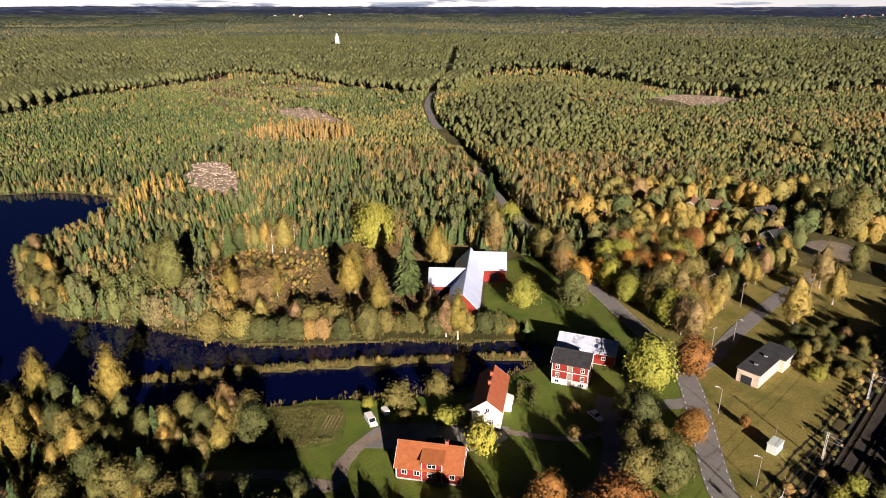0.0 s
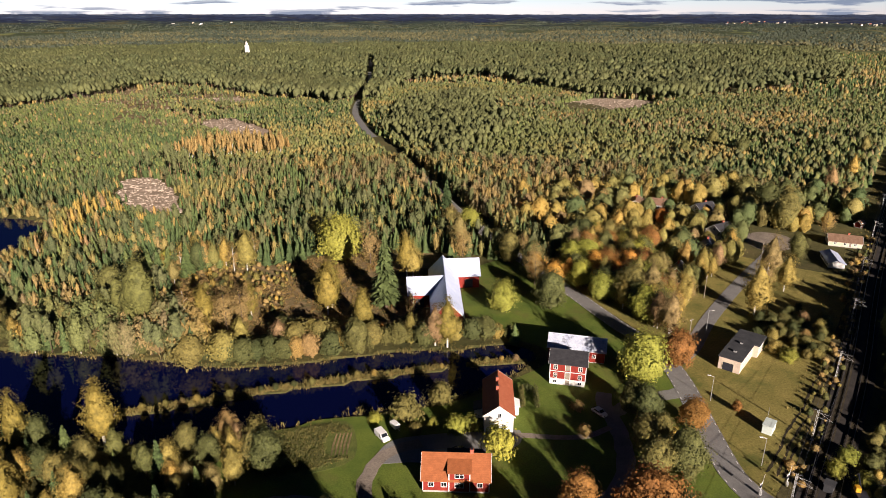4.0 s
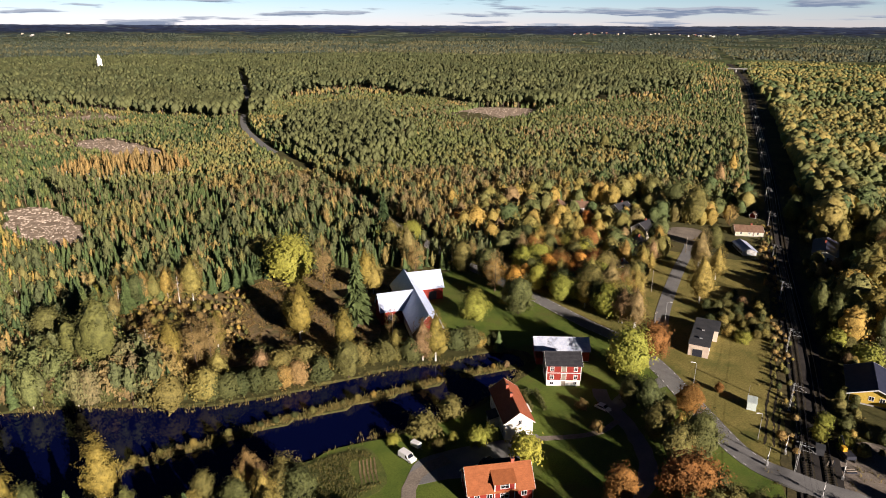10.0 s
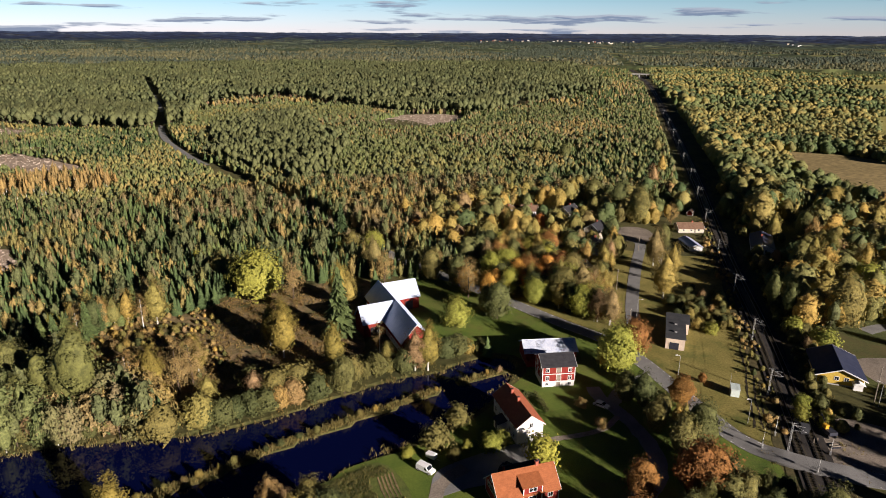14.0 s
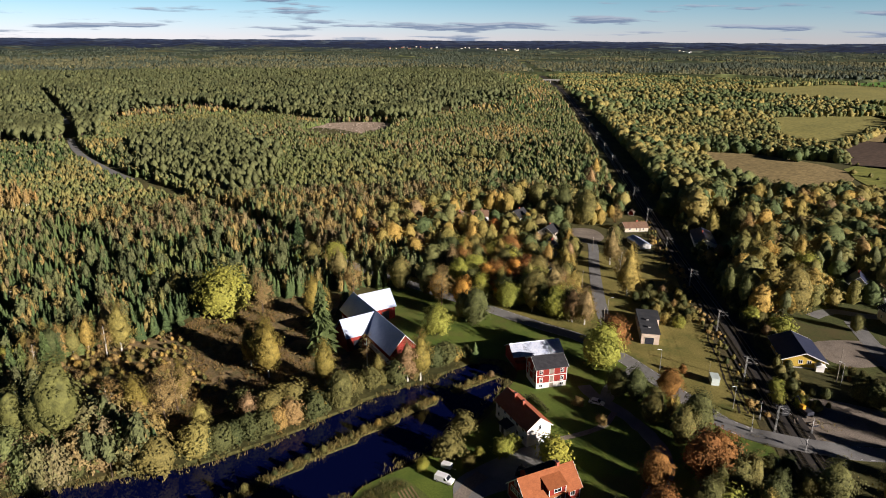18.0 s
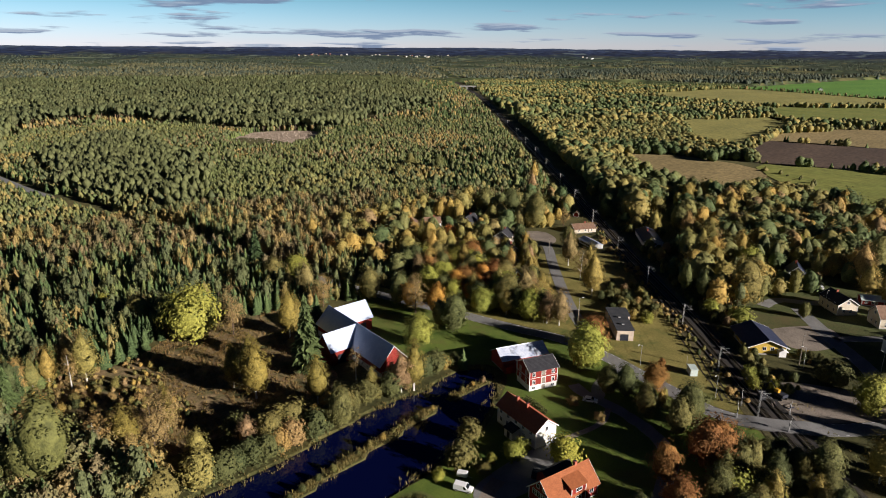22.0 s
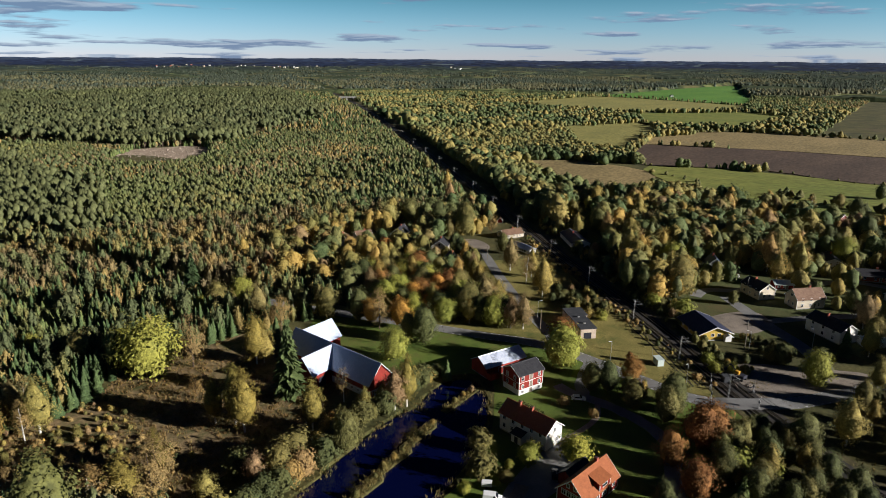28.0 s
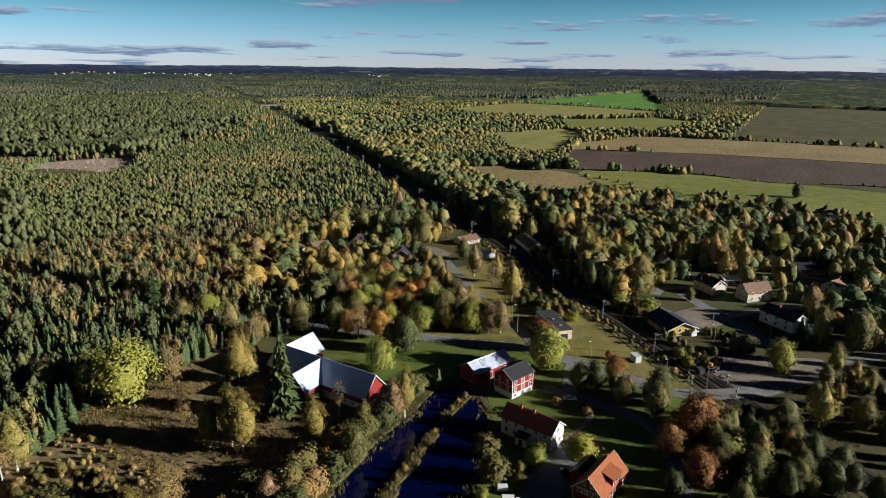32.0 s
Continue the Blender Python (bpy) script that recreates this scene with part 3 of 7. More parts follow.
meadow = tagged(plate("meadow", spline([(66, 172), (60, 140), (58, 122), (60, 108), (67, 110), (110, 157), (160, 212), (230, 287), (200, 320), (130, 345), (90, 330), (60, 290), (50, 240), (58, 205)], 5, True), 0.035, M["dry_grass"], 0.1), "dry yellowish grass between the village street and the railway", "meadow", kind="structure")
clearing = tagged(plate("clearing", CLEARING, 0.04, M["clearing"], 0.1), "felled clearing with brown dry brush and grass", "clearing", kind="structure")
for s in STUMPS + [BIG_CLEAR]:
    tagged(plate("felled_area", s, 0.4 if s is BIG_CLEAR else 0.44 if s is STUMPS[2] or s is STUMPS[3] else 0.08, M["slash"] if s is not BIG_CLEAR else M["clearing"], 0.6), "felled forest plot with pale stumps and branches", "felled area", "felled plots", "structure")
for m, poly in FIELDS:
    tagged(plate("field", spline(poly, 25, True), 0.62, M[m], 0.7), {"field_tan": "mown tan stubble field", "field_green": "pale green grass field", "field_brown": "ploughed dark brown field", "field_yellow": "yellowish hay meadow", "field_bright": "bright green pasture"}[m], "field", "fields", "structure")
tagged(plate("garden_lawn", spline([(118, 150), (150, 182), (200, 232), (300, 255), (340, 225), (365, 150), (360, 110), (326, 76), (300, -40), (150, -10), (112, 50), (124, 82), (112, 108)], 6, True), 0.06, M["rough_lawn"], 0.12), "rough garden lawns between the village houses", "lawn", kind="structure")
road = tagged(strip("road", ROAD, 6.2, 0.10, M["asphalt"]), "grey worn asphalt country road with dashed edge lines", "road", kind="structure")
street = tagged(strip("street", STREET, 5.0, 0.115, M["asphalt"]), "narrow grey asphalt village street", "street", kind="structure")
drive = tagged(strip("driveway", DRIVE, 4.4, 0.075, M["asphalt"], ragged=0.3), "worn grey driveway with ragged grass edges", "driveway", kind="structure")
tagged(strip("driveway", DRIVE_LINK, 4.2, 0.07, M["asphalt"], ragged=0.3), "worn grey driveway shaded by trees", "driveway", kind="structure")
tagged(strip("footpath", PATH_WHITE, 1.8, 0.08, M["gravel"], ragged=0.1), "pale gravel path across the lawn", "path", kind="structure")
tagged(strip("yard_lane", YARD, 3.2, 0.072, M["gravel"], ragged=0.3), "grey gravel lane curving to the yard", "lane", kind="structure")
tagged(plate("yard", spline([(-24, 131), (-20, 138.5), (-8, 140), (4, 139.5), (12, 139), (11, 134), (4, 130), (-6, 128.5), (-16, 130)], 2, True), 0.068, M["asphalt"], 0.1), "dark grey paved yard between two houses", "yard", kind="structure")
tagged(plate("gravel_lot", spline([(86, 110), (94, 104), (104, 83), (108, 72), (97, 74), (80, 87), (69, 96.5), (72, 103)], 3, True), 0.12, M["gravel"], 0.15), "bare brownish gravel lot beside the level crossing", "gravel lot", kind="structure")
tagged(plate("street_end", spline([(150, 252), (146, 262), (150, 274), (162, 278), (170, 270), (163, 256)], 3, True), 0.13, M["gravel"], 0.15), "pale gravel turning place at the end of the street", "turning place", kind="structure")
# brownish verge strip, laid to carry the corridor's tree shade in its colour
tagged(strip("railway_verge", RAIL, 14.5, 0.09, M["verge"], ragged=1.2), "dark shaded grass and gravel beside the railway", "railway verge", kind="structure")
bed = tagged(strip("railway_bed", RAIL, 9.0, 0.35, M["ballast"], ragged=0.5, thick=0.6), "brown-grey stone ballast, darkened for the tree shade on it", "railway bed", kind="structure")

# ---- woods ----
def clump_quads(rng, centres, radius, per, size, up=0.3, out=0.0):
    """Small three-cornered leaf faces scattered round clump centres: (3n, 3) vertices."""
    c = np.repeat(centres, per, 0) + rng.normal(0, 1, (len(centres) * per, 3)) * np.repeat(np.broadcast_to(radius, len(centres)), per)[:, None] * (0.5, 0.5, 0.42)
    n = rng.normal(0, 1, c.shape)
    n[:, 2] = np.abs(n[:, 2]) + up
    if out:
        mid = centres[:, 2].mean()
        shell = np.c_[c[:, :2], (c[:, 2] - mid) * 0.6 + 0.15]
        shell /= np.linalg.norm(shell, axis=1)[:, None] + 1e-6
        n = shell * out + n * 0.5
    n /= np.linalg.norm(n, axis=1)[:, None]
    a = np.cross(n, rng.normal(0, 1, c.shape))
    a /= np.linalg.norm(a, axis=1)[:, None]
    b = np.cross(n, a)
    s = size * rng.uniform(0.6, 1.3, (len(c), 1))
    return np.stack([c + a * s * 1.2, c - a * s * 0.7 + b * s, c - a * s * 0.7 - b * s], 1).reshape(-1, 3)


def crown_centres(rng, count, shape):
    """Points in a crown of unit height and unit radius. shape: how the radius goes with height."""
    out = []
    while len(out) < count:
        h = rng.uniform(0, 1)
        r, a = math.sqrt(rng.uniform(0.12, 1)), rng.uniform(0, 2 * math.pi)
        w = shape(h) * (1 + 0.18 * math.sin(3 * a + 9 * h) + 0.1 * math.sin(5 * a - 14 * h))
        if rng.uniform() < max(0.25, w):
            out.append((math.cos(a) * r * w, math.sin(a) * r * w, h))
    return np.array(out)


SHAPES = {
    "oval": lambda h: max(0.05, math.sin(math.pi * min(1, h * 0.93 + 0.05)) ** 0.7),
    "birch": lambda h: max(0.05, (0.35 + 0.65 * math.sin(math.pi * min(1, 0.12 + h * 0.75))) * (1 - h ** 4) ** 0.5),
    "round": lambda h: max(0.05, math.sin(math.pi * min(1, 0.08 + 0.9 * h)) ** 0.5),
    "pine": lambda h: max(0.05, math.sin(math.pi * min(1, 0.1 + 0.85 * h)) ** 0.6 * (0.7 + 0.3 * math.sin(20 * h))),
}


def spruce_arrays(rng, layers, sides):
    """A spruce of unit height and unit radius: drooping whorls of ragged branches."""
    v, f = [], []
    for k in range(layers):
        h0 = 0.08 + 0.9 * k / layers
        r = (1 - h0) ** 0.85 * rng.uniform(0.9, 1.1)
        top = min(1.0, h0 + 1.5 / layers)
        a0 = rng.uniform(0, 6.28)
        for s in range(sides):
            a, w = a0 + 6.283 * s / sides + rng.uniform(-0.15, 0.15), 6.283 / sides * 0.62
            rr = r * rng.uniform(0.55, 1.2)
            n = len(v)
            v += [(0, 0, top), (math.cos(a - w) * rr * 0.72, math.sin(a - w) * rr * 0.72, h0 + 0.02), (math.cos(a) * rr, math.sin(a) * rr, h0 - 0.03 * rng.uniform(0, 1)), (math.cos(a + w) * rr * 0.72, math.sin(a + w) * rr * 0.72, h0 + 0.02)]
            f += [(n, n + 1, n + 2), (n, n + 2, n + 3)]
    return np.array(v), np.array(f)


def leaf_arrays(rng, shape, base, clumps, per, size, aspect=1.0, loose=0.34):
    """A leafy crown of unit height and unit radius from height base up."""
    c = crown_centres(rng, clumps, SHAPES[shape])
    c[:, 2] = base + (1 - base) * c[:, 2] * 0.95 + 0.02
    c[:, 2] *= aspect
    v = clump_quads(rng, c, loose, per, size, out=1.6)
    v[:, 2] /= aspect
    return v, np.arange(len(v)).reshape(-1, 3)


def core_arrays(rng, sides, profile, jitter=0.16):
    """A lumpy closed crown of unit height and radius. profile: (height, radius) rings, the last one its tip."""
    v, f = [], []
    for k, (h, r) in enumerate(profile[:-1]):
        for s in range(sides):
            a = 6.283 * (s + 0.5 * (k % 2)) / sides
            q = r * rng.uniform(1 - jitter * 1.6, 1 + jitter * 1.2)
            v.append((math.cos(a) * q, math.sin(a) * q, h + rng.uniform(-0.3, 0.3) * jitter))
    v.append((rng.uniform(-0.1, 0.1), rng.uniform(-0.1, 0.1), profile[-1][0]))
    n = len(profile) - 1
    for k in range(n - 1):
        for s in range(sides):
            a, b = k * sides + s, k * sides + (s + 1) % sides
            f += [(a, b, b + sides), (a, b + sides, a + sides)]
    for s in range(sides):
        f.append(((n - 1) * sides + s, (n - 1) * sides + (s + 1) % sides, n * sides))
    return np.array(v), np.array(f)


def tier_arrays(rng, layers, sides):
    """A spruce of stacked skirts, of unit height and radius."""
    v, f = [], []
    for k in range(layers):
        h0 = 0.05 + 0.93 * (k / layers) ** 0.92
        r = (1 - h0) ** 0.9 * rng.uniform(0.9, 1.1)
        b = len(v)
        v.append((0, 0, min(1.0, h0 + 1.75 / layers)))
        for s in range(sides):
            a = 6.283 * (s + 0.5 * (k % 2)) / sides + rng.uniform(-0.2, 0.2)
            q = r * (rng.uniform(0.95, 1.25) if s % 2 else rng.uniform(0.6, 0.9))
            v.append((math.cos(a) * q, math.sin(a) * q, h0 - 0.02 * q))
        f += [(b, b + 1 + s, b + 1 + (s + 1) % sides) for s in range(sides)]
    return np.array(v), np.array(f)


BIRCH_P = [(0.1, 0.45), (0.28, 0.95), (0.5, 0.85), (0.74, 0.52), (1.0, 0)]
BIRCH_S = [(0.1, 0.6), (0.38, 1.0), (0.7, 0.6), (1.0, 0)]
LEAFY_P = [(0.04, 0.55), (0.25, 0.95), (0.55, 1.0), (0.82, 0.65), (1.0, 0)]
PINE_P = [(0.42, 0.4), (0.55, 0.95), (0.72, 0.9), (0.9, 0.5), (1.0, 0)]
LOW_P = [(0.12, 0.8), (0.6, 0.8), (1.0, 0)]
PINE_S = [(0.45, 0.55), (0.66, 1.0), (0.86, 0.62), (1.0, 0)]


def trunk_arrays(r, top, sides=4):
    a = np.arange(sides) * 2 * math.pi / sides
    v = np.concatenate([np.c_[np.cos(a) * r, np.sin(a) * r, a * 0], np.c_[np.cos(a) * r * 0.4, np.sin(a) * r * 0.4, a * 0 + top]])
    i = np.arange(sides)
    j = (i + 1) % sides
    return v, np.concatenate([np.stack([i, j, j + sides], 1), np.stack([i, j + sides, i + sides], 1)])


def plant(name, label, spots, heights, widths, templates, mats, rng, z0=None, hue=None):
    """Many trees joined into one mesh of a wood. templates: lists of (verts, faces, material index)."""
    V, F, MI, T, base = [], [], [], [], 0
    pick = rng.integers(0, len(templates), len(spots))
    spin = rng.uniform(0, 6.283, len(spots))
    tint = rng.uniform(0, 1, len(spots)) if hue is None else hue
    zz = np.zeros(len(spots)) if z0 is None else z0
    for k, tpl in enumerate(templates):
        sel = np.where(pick == k)[0]
        if not len(sel):
            continue
        for tv, tf, mi in tpl:
            c, s = np.cos(spin[sel])[:, None], np.sin(spin[sel])[:, None]
            w, h = widths[sel][:, None], heights[sel][:, None]
            x = (tv[None, :, 0] * c - tv[None, :, 1] * s) * w + spots[sel, :1]
            y = (tv[None, :, 0] * s + tv[None, :, 1] * c) * w + spots[sel, 1:]
            z = tv[None, :, 2] * h + zz[sel][:, None]
            V.append(np.stack([x, y, z], 2).reshape(-1, 3))
            F.append((tf[None] + (np.arange(len(sel)) * len(tv))[:, None, None] + base).reshape(-1, tf.shape[1]))
            MI.append(np.full(len(sel) * len(tf), mi))
            T.append(np.repeat(tint[sel], len(tv)))
            base += len(sel) * len(tv)
    if not V:
        return None
    ob = from_arrays(name, np.concatenate(V), np.concatenate(F), mats, mat_index=np.concatenate(MI), tint=np.concatenate(T))
    return tagged(ob, label, "wood", kind="stuff")


rng = np.random.default_rng(7)


def value_noise(x, y, scale, seed):
    """Smooth noise in 0..1 over the plan."""
    g = np.random.default_rng(seed).uniform(0, 1, (64, 64))
    u, v = x / scale + 500.3, y / scale + 500.7
    i, j = np.floor(u).astype(int), np.floor(v).astype(int)
    a, b = u - i, v - j
    a, b = a * a * (3 - 2 * a), b * b * (3 - 2 * b)
    i, j, i1, j1 = i % 64, j % 64, (i + 1) % 64, (j + 1) % 64
    return (g[i, j] * (1 - a) + g[i1, j] * a) * (1 - b) + (g[i, j1] * (1 - a) + g[i1, j1] * a) * b


def wooded(x, y):
    """Where trees stand close together."""
    ok = ~inside(LAKE, x, y) & ~inside(FARM, x, y) & ~inside(VILLAGE, x, y) & ~inside(EAST, x, y) & ~inside(CLEARING, x, y)
    for p in STUMPS:
        ok &= ~inside(p, x, y)
    for _, p in FIELDS:
        ok &= ~inside(np.array(p), x, y)
    ok &= (off_line(ROAD[::3], x, y) > 6.5) & (off_line(RAIL[::3], x, y) > np.where((x - 115) * 0.74 > (y - 154) * 0.67, np.where(y < 800, 20, 11), 14))
    ok &= ~(inside(BIG_CLEAR, x, y) & (rng.uniform(0, 1, x.shape) > np.clip((value_noise(x, y, 26, 31) - 0.3) * 2.2, 0.08, 0.75)))
    ok &= y > 182
    ok &= ~((y < 215) & (x > -75) & (x < 20))
    # meadows and hedges between the fields
    ok &= ~((x > 380) & (x < 880) & (y < 0.62 * x + 20) & (y > -300) & (value_noise(x, y, 120, 5) < 0.5))
    return ok


def scatter(d0, d1, area):
    """Random spots in the seen sector between two distances."""
    b0, b1 = radians(-44), radians(108)
    n = int((b1 - b0) / 2 * (d1 * d1 - d0 * d0) / area)
    b, d = rng.uniform(b0, b1, n), np.sqrt(rng.uniform(d0 * d0, d1 * d1, n))
    x, y = -70 + d * np.sin(b), 30 + d * np.cos(b)
    k = wooded(x, y)
    return x[k], y[k], d[k]


# stands of one kind within the mixed wood
GOLD_STANDS = [[(75, 559), (142, 589), (192, 535), (191, 469), (115, 351), (75, 365), (52, 390), (46, 442)], [(62, 896), (130, 945), (196, 924), (232, 849), (198, 787), (119, 832), (51, 817)], [(-51, 421), (-20, 482), (-3, 423), (11, 365), (-6, 350), (-31, 373), (-54, 372)],
               [(-59, 619), (-32, 668), (-36, 568), (-58, 480), (-72, 514)], [(52, 390), (83, 370), (63, 307), (21, 290), (25, 347)], [(409, 2135), (593, 2365), (698, 2003), (625, 1740), (336, 1758)], [(-110, 511), (-89, 537), (-78, 458), (-90, 402), (-110, 422)]]
PINE_STAND = [(52, 762), (116, 821), (108, 636), (91, 550), (34, 449), (18, 503), (0, 584), (10, 694)]


def grow(d0, d1, area, detail):
    x, y, d = scatter(d0, d1, area)
    n = len(x)
    wx, wy = x + rng.normal(0, 7, n), y + rng.normal(0, 13, n)
    pine = inside(np.array(PINES), wx, wy)
    stand = inside(np.array(PINE_STAND, dtype=float), wx, wy)
    mixn, patch = value_noise(x, y, 60, 1), value_noise(x, y, 170, 2)
    u = rng.uniform(0, 1, n)
    east = x > np.interp(y, [200, 300, 395, 520, 700, 950], [55, 29, 13, -10, -33, -17])
    share = np.clip((0.55 * mixn + 0.45 * patch - 0.47) / 0.16, 0, 1)
    share = np.where((x > -100) & (x < 28) & (y > 262) & (y < 400 - 0.4 * x), share * 0.15, share)
    jx, jy = x + rng.normal(0, 6, n), y + rng.normal(0, 9, n)
    gold = np.zeros(n, dtype=bool)
    for p in GOLD_STANDS:
        gold |= inside(np.array(p, dtype=float), jx, jy)
    share = np.where(gold, 1.0, share)
    leaf = u < np.where(east, 0.2 + 0.6 * share, 0.09 + 0.66 * share)
    hue = np.clip(1.5 * (0.45 * value_noise(x, y, 34, 8) + 0.55 * value_noise(x, y, 130, 18) - 0.5) + 0.5 + rng.normal(0, 0.13, n), 0, 0.999)
    kind = np.where(pine, np.where(u < 0.08, 1, 2), np.where(leaf, 1, np.where(u > 0.9, 2, 0)))
    kind = np.where(stand & (u > 0.55), 2, kind)
    hue = np.where(gold, 0.5 + 0.5 * (hue - 0.25), hue)
    tall_pine = pine | stand
    shore = (x < 20) & (off_line(LAKE[::3], x, y) < 20)
    kind = np.where(shore & (u < 0.62), 1, np.where(shore & (u > 0.84), 2, kind))
    lined = (off_line(RAIL[::3], x, y) < 45) & ((x - 115) * 0.74 > (y - 154) * 0.67) & (y > 150) & (y < 900)
    kind = np.where(lined & (u < 0.75), 1, kind)
    # broad trees with gaps between them east of the railway
    park = ((x - 115) * 0.74 > (y - 154) * 0.67) & (x < 1500)
    kind = np.where(park & (u < 0.8), 3, kind)
    thin = ~park | (rng.uniform(0, 1, n) < (0.55, 0.3, 0.3)[detail])
    tall = 0.75 + 0.5 * value_noise(x, y, 90, 3)
    h = np.where(kind == 2, np.where(pine, 17, np.where(stand, 13, 11)), np.where(kind == 1, 9.5, np.where(kind == 3, 10.5, 8.5))) * tall * rng.uniform(0.75, 1.2, n)
    low = np.where((y > 320) & (y < 900) & ~pine, np.interp(x + 90 * (value_noise(x, y, 55, 77) - 0.5) + rng.normal(0, 12, n), [-105, -10], [0.62, 1.0]), 1.0)
    h = h * np.where(shore, np.where(x < -128, 0.5, 1.35), np.where(lined, 1.5, low))
    if detail < 2:
        h = h * np.where(tall_pine & (kind == 2), 1.0, (0.8, 0.78)[detail])
    w = (1.0, 1.28, 1.34)[2 - detail] * h * np.where(kind == 0, 0.235, np.where(kind == 1, 0.24, np.where(kind == 3, 0.36, 0.2))) * rng.uniform(0.85, 1.25, n)
    z0 = ground_height(x, y)
    spots = np.c_[x, y]
    r = np.random.default_rng(int(d0))
    def under(v, f, k):
        return v * (k, k, 1), f

    if detail == 2:
        tp = {0: [[(*tier_arrays(r, 8, 8), 0)] for _ in range(5)],
              1: [[(*under(*core_arrays(r, 6, BIRCH_P), 0.66), 0), (*leaf_arrays(r, "birch", 0.08, 40, 4, 0.11, 2.4), 0), (*trunk_arrays(0.06, 0.5, 3), 1)] for _ in range(6)],
              3: [[(*under(*core_arrays(r, 7, LEAFY_P), 0.74), 0), (*leaf_arrays(r, "round", 0.03, 46, 6, 0.115, 2.4), 0), (*trunk_arrays(0.05, 0.4, 4), 1)] for _ in range(6)],
              2: [[(*under(*core_arrays(r, 6, PINE_P), 0.6), 0), (*leaf_arrays(r, "pine", 0.36, 36, 4, 0.17, 3), 0), (*trunk_arrays(0.08, 0.8, 3), 1)] for _ in range(5)]}
    elif detail == 1:
        tp = {0: [[(*tier_arrays(r, 2, 6), 0)] for _ in range(5)],
              1: [[(*core_arrays(r, 4, BIRCH_S, 0.24), 0)] for _ in range(8)],
              3: [[(*under(*core_arrays(r, 6, LEAFY_P, 0.22), 0.85), 0), (*leaf_arrays(r, "round", 0.03, 12, 3, 0.2, 2.4), 0)] for _ in range(8)],
              2: [[(*core_arrays(r, 4, PINE_S[:2] + PINE_S[3:], 0.3), 0), (*trunk_arrays(0.1, 0.6, 3), 1)] for _ in range(6)]}
    else:
        tp = {0: [[(*tier_arrays(r, 2, 4), 0)] for _ in range(4)],
              1: [[(*core_arrays(r, 4, LOW_P, 0.25), 0)] for _ in range(5)],
              3: [[(*core_arrays(r, 5, LEAFY_P[:1] + LEAFY_P[2:], 0.25), 0)] for _ in range(6)],
              2: [[(*core_arrays(r, 3, PINE_S[:2] + PINE_S[3:], 0.25), 0)] for q in range(6)]}
    for k, nm, lb, mt in ((0, "spruce_wood", "dense young dark green spruce plantation", "spruce"), (1, "birch_wood", "golden and olive autumn birches in a mixed wood", "wood_birch"), (2, "pine_wood", "tall olive green pines with bare stems", "pine"), (3, "broadleaf_wood", "broad green and golden leafy trees along fields", "broadleaf")):
        s = (kind == k) & thin & ~(shore & (kind == 1))
        if k == 2 and detail == 0:
            edge = s & (off_line(np.array(PINES[1:17], dtype=float), x, y) < 30)
            s &= ~edge
            plant("pine_wood_edge", "front row of tall pines with bare stems", spots[edge], h[edge], w[edge], [[(v, f, m) for v, f, m in q] + [(*trunk_arrays(0.11, 0.6, 3), 2)] for q in tp[2]], [M[mt], M["bark"], M["pine_stem"]], r, z0[edge], hue[edge])
        plant(nm, lb, spots[s], h[s], w[s], tp[k], [M[mt], M["bark"]], r, z0[s], hue[s])

    s = shore & (kind == 1)
    if detail == 2:
        plant("lakeside_birches", "golden and olive birches and willows by the lake", spots[s], h[s], w[s] * 1.15, [[(*under(*core_arrays(r, 7, BIRCH_P), 0.68), 0), (*leaf_arrays(r, "birch", 0.04, 50, 8, 0.1, 2.2), 0), (*trunk_arrays(0.05, 0.5, 4), 1)] for _ in range(6)], [M["wood_birch"], M["birch_bark"]], r, z0[s], hue[s])


def stand(name, label, poly, count, h0, h1, wide, leaf, stem, foot, seed):
    """A stand of slim trees with long bare stems, joined."""
    r = np.random.default_rng(seed)
    p = np.array(poly, dtype=float)
    x, y = r.uniform(p[:, 0].min(), p[:, 0].max(), count * 3), r.uniform(p[:, 1].min(), p[:, 1].max(), count * 3)
    k = np.where(inside(p, x, y))[0][:count]
    h = r.uniform(h0, h1, len(k))
    prof = [(foot + (1 - foot) * a, b) for a, b in BIRCH_P]
    tpl = []
    for _ in range(6):
        cv, cf = core_arrays(r, 5, prof, 0.2)
        tpl.append([(cv * (0.62, 0.62, 1), cf, 0), (*leaf_arrays(r, "birch", foot, 16, 4, 0.16, 3), 0), (*trunk_arrays(0.075, 0.85, 4), 1)])
    plant(name, label, np.c_[x, y][k], h, h * wide * r.uniform(0.8, 1.2, len(k)), tpl, [M[leaf], M[stem]], r)


stand("brown_birch_stand", "slim brown autumn birches with pale bare stems", [(-170, 505), (-150, 540), (-110, 545), (-84, 520), (-78, 478), (-110, 480), (-140, 470)], 150, 9, 14, 0.15, "brownleaf", "birch_bark", 0.3, 41)
stand("lakeside_brown_birches", "thin brownish birches behind the lake shore", [(-176, 330), (-168, 372), (-140, 330), (-120, 318), (-128, 285), (-150, 270), (-170, 285)], 110, 7, 12, 0.15, "birch", "birch_bark", 0.25, 42)
stand("seed_pines", "tall lone seed pines with long bare stems", [(-175, 425), (-120, 372), (-100, 392), (-118, 440), (-160, 450)], 26, 13, 19, 0.12, "pine", "pine_stem", 0.62, 43)
stand("seed_pines", "tall lone seed pines left standing on felled land", [(-300, 760), (-280, 930), (-180, 850), (-125, 680), (-118, 600), (-190, 640)], 70, 13, 18, 0.12, "pine", "pine_stem", 0.6, 44)
grow(110, 420, 9, 2)
grow(420, 900, 8, 1)
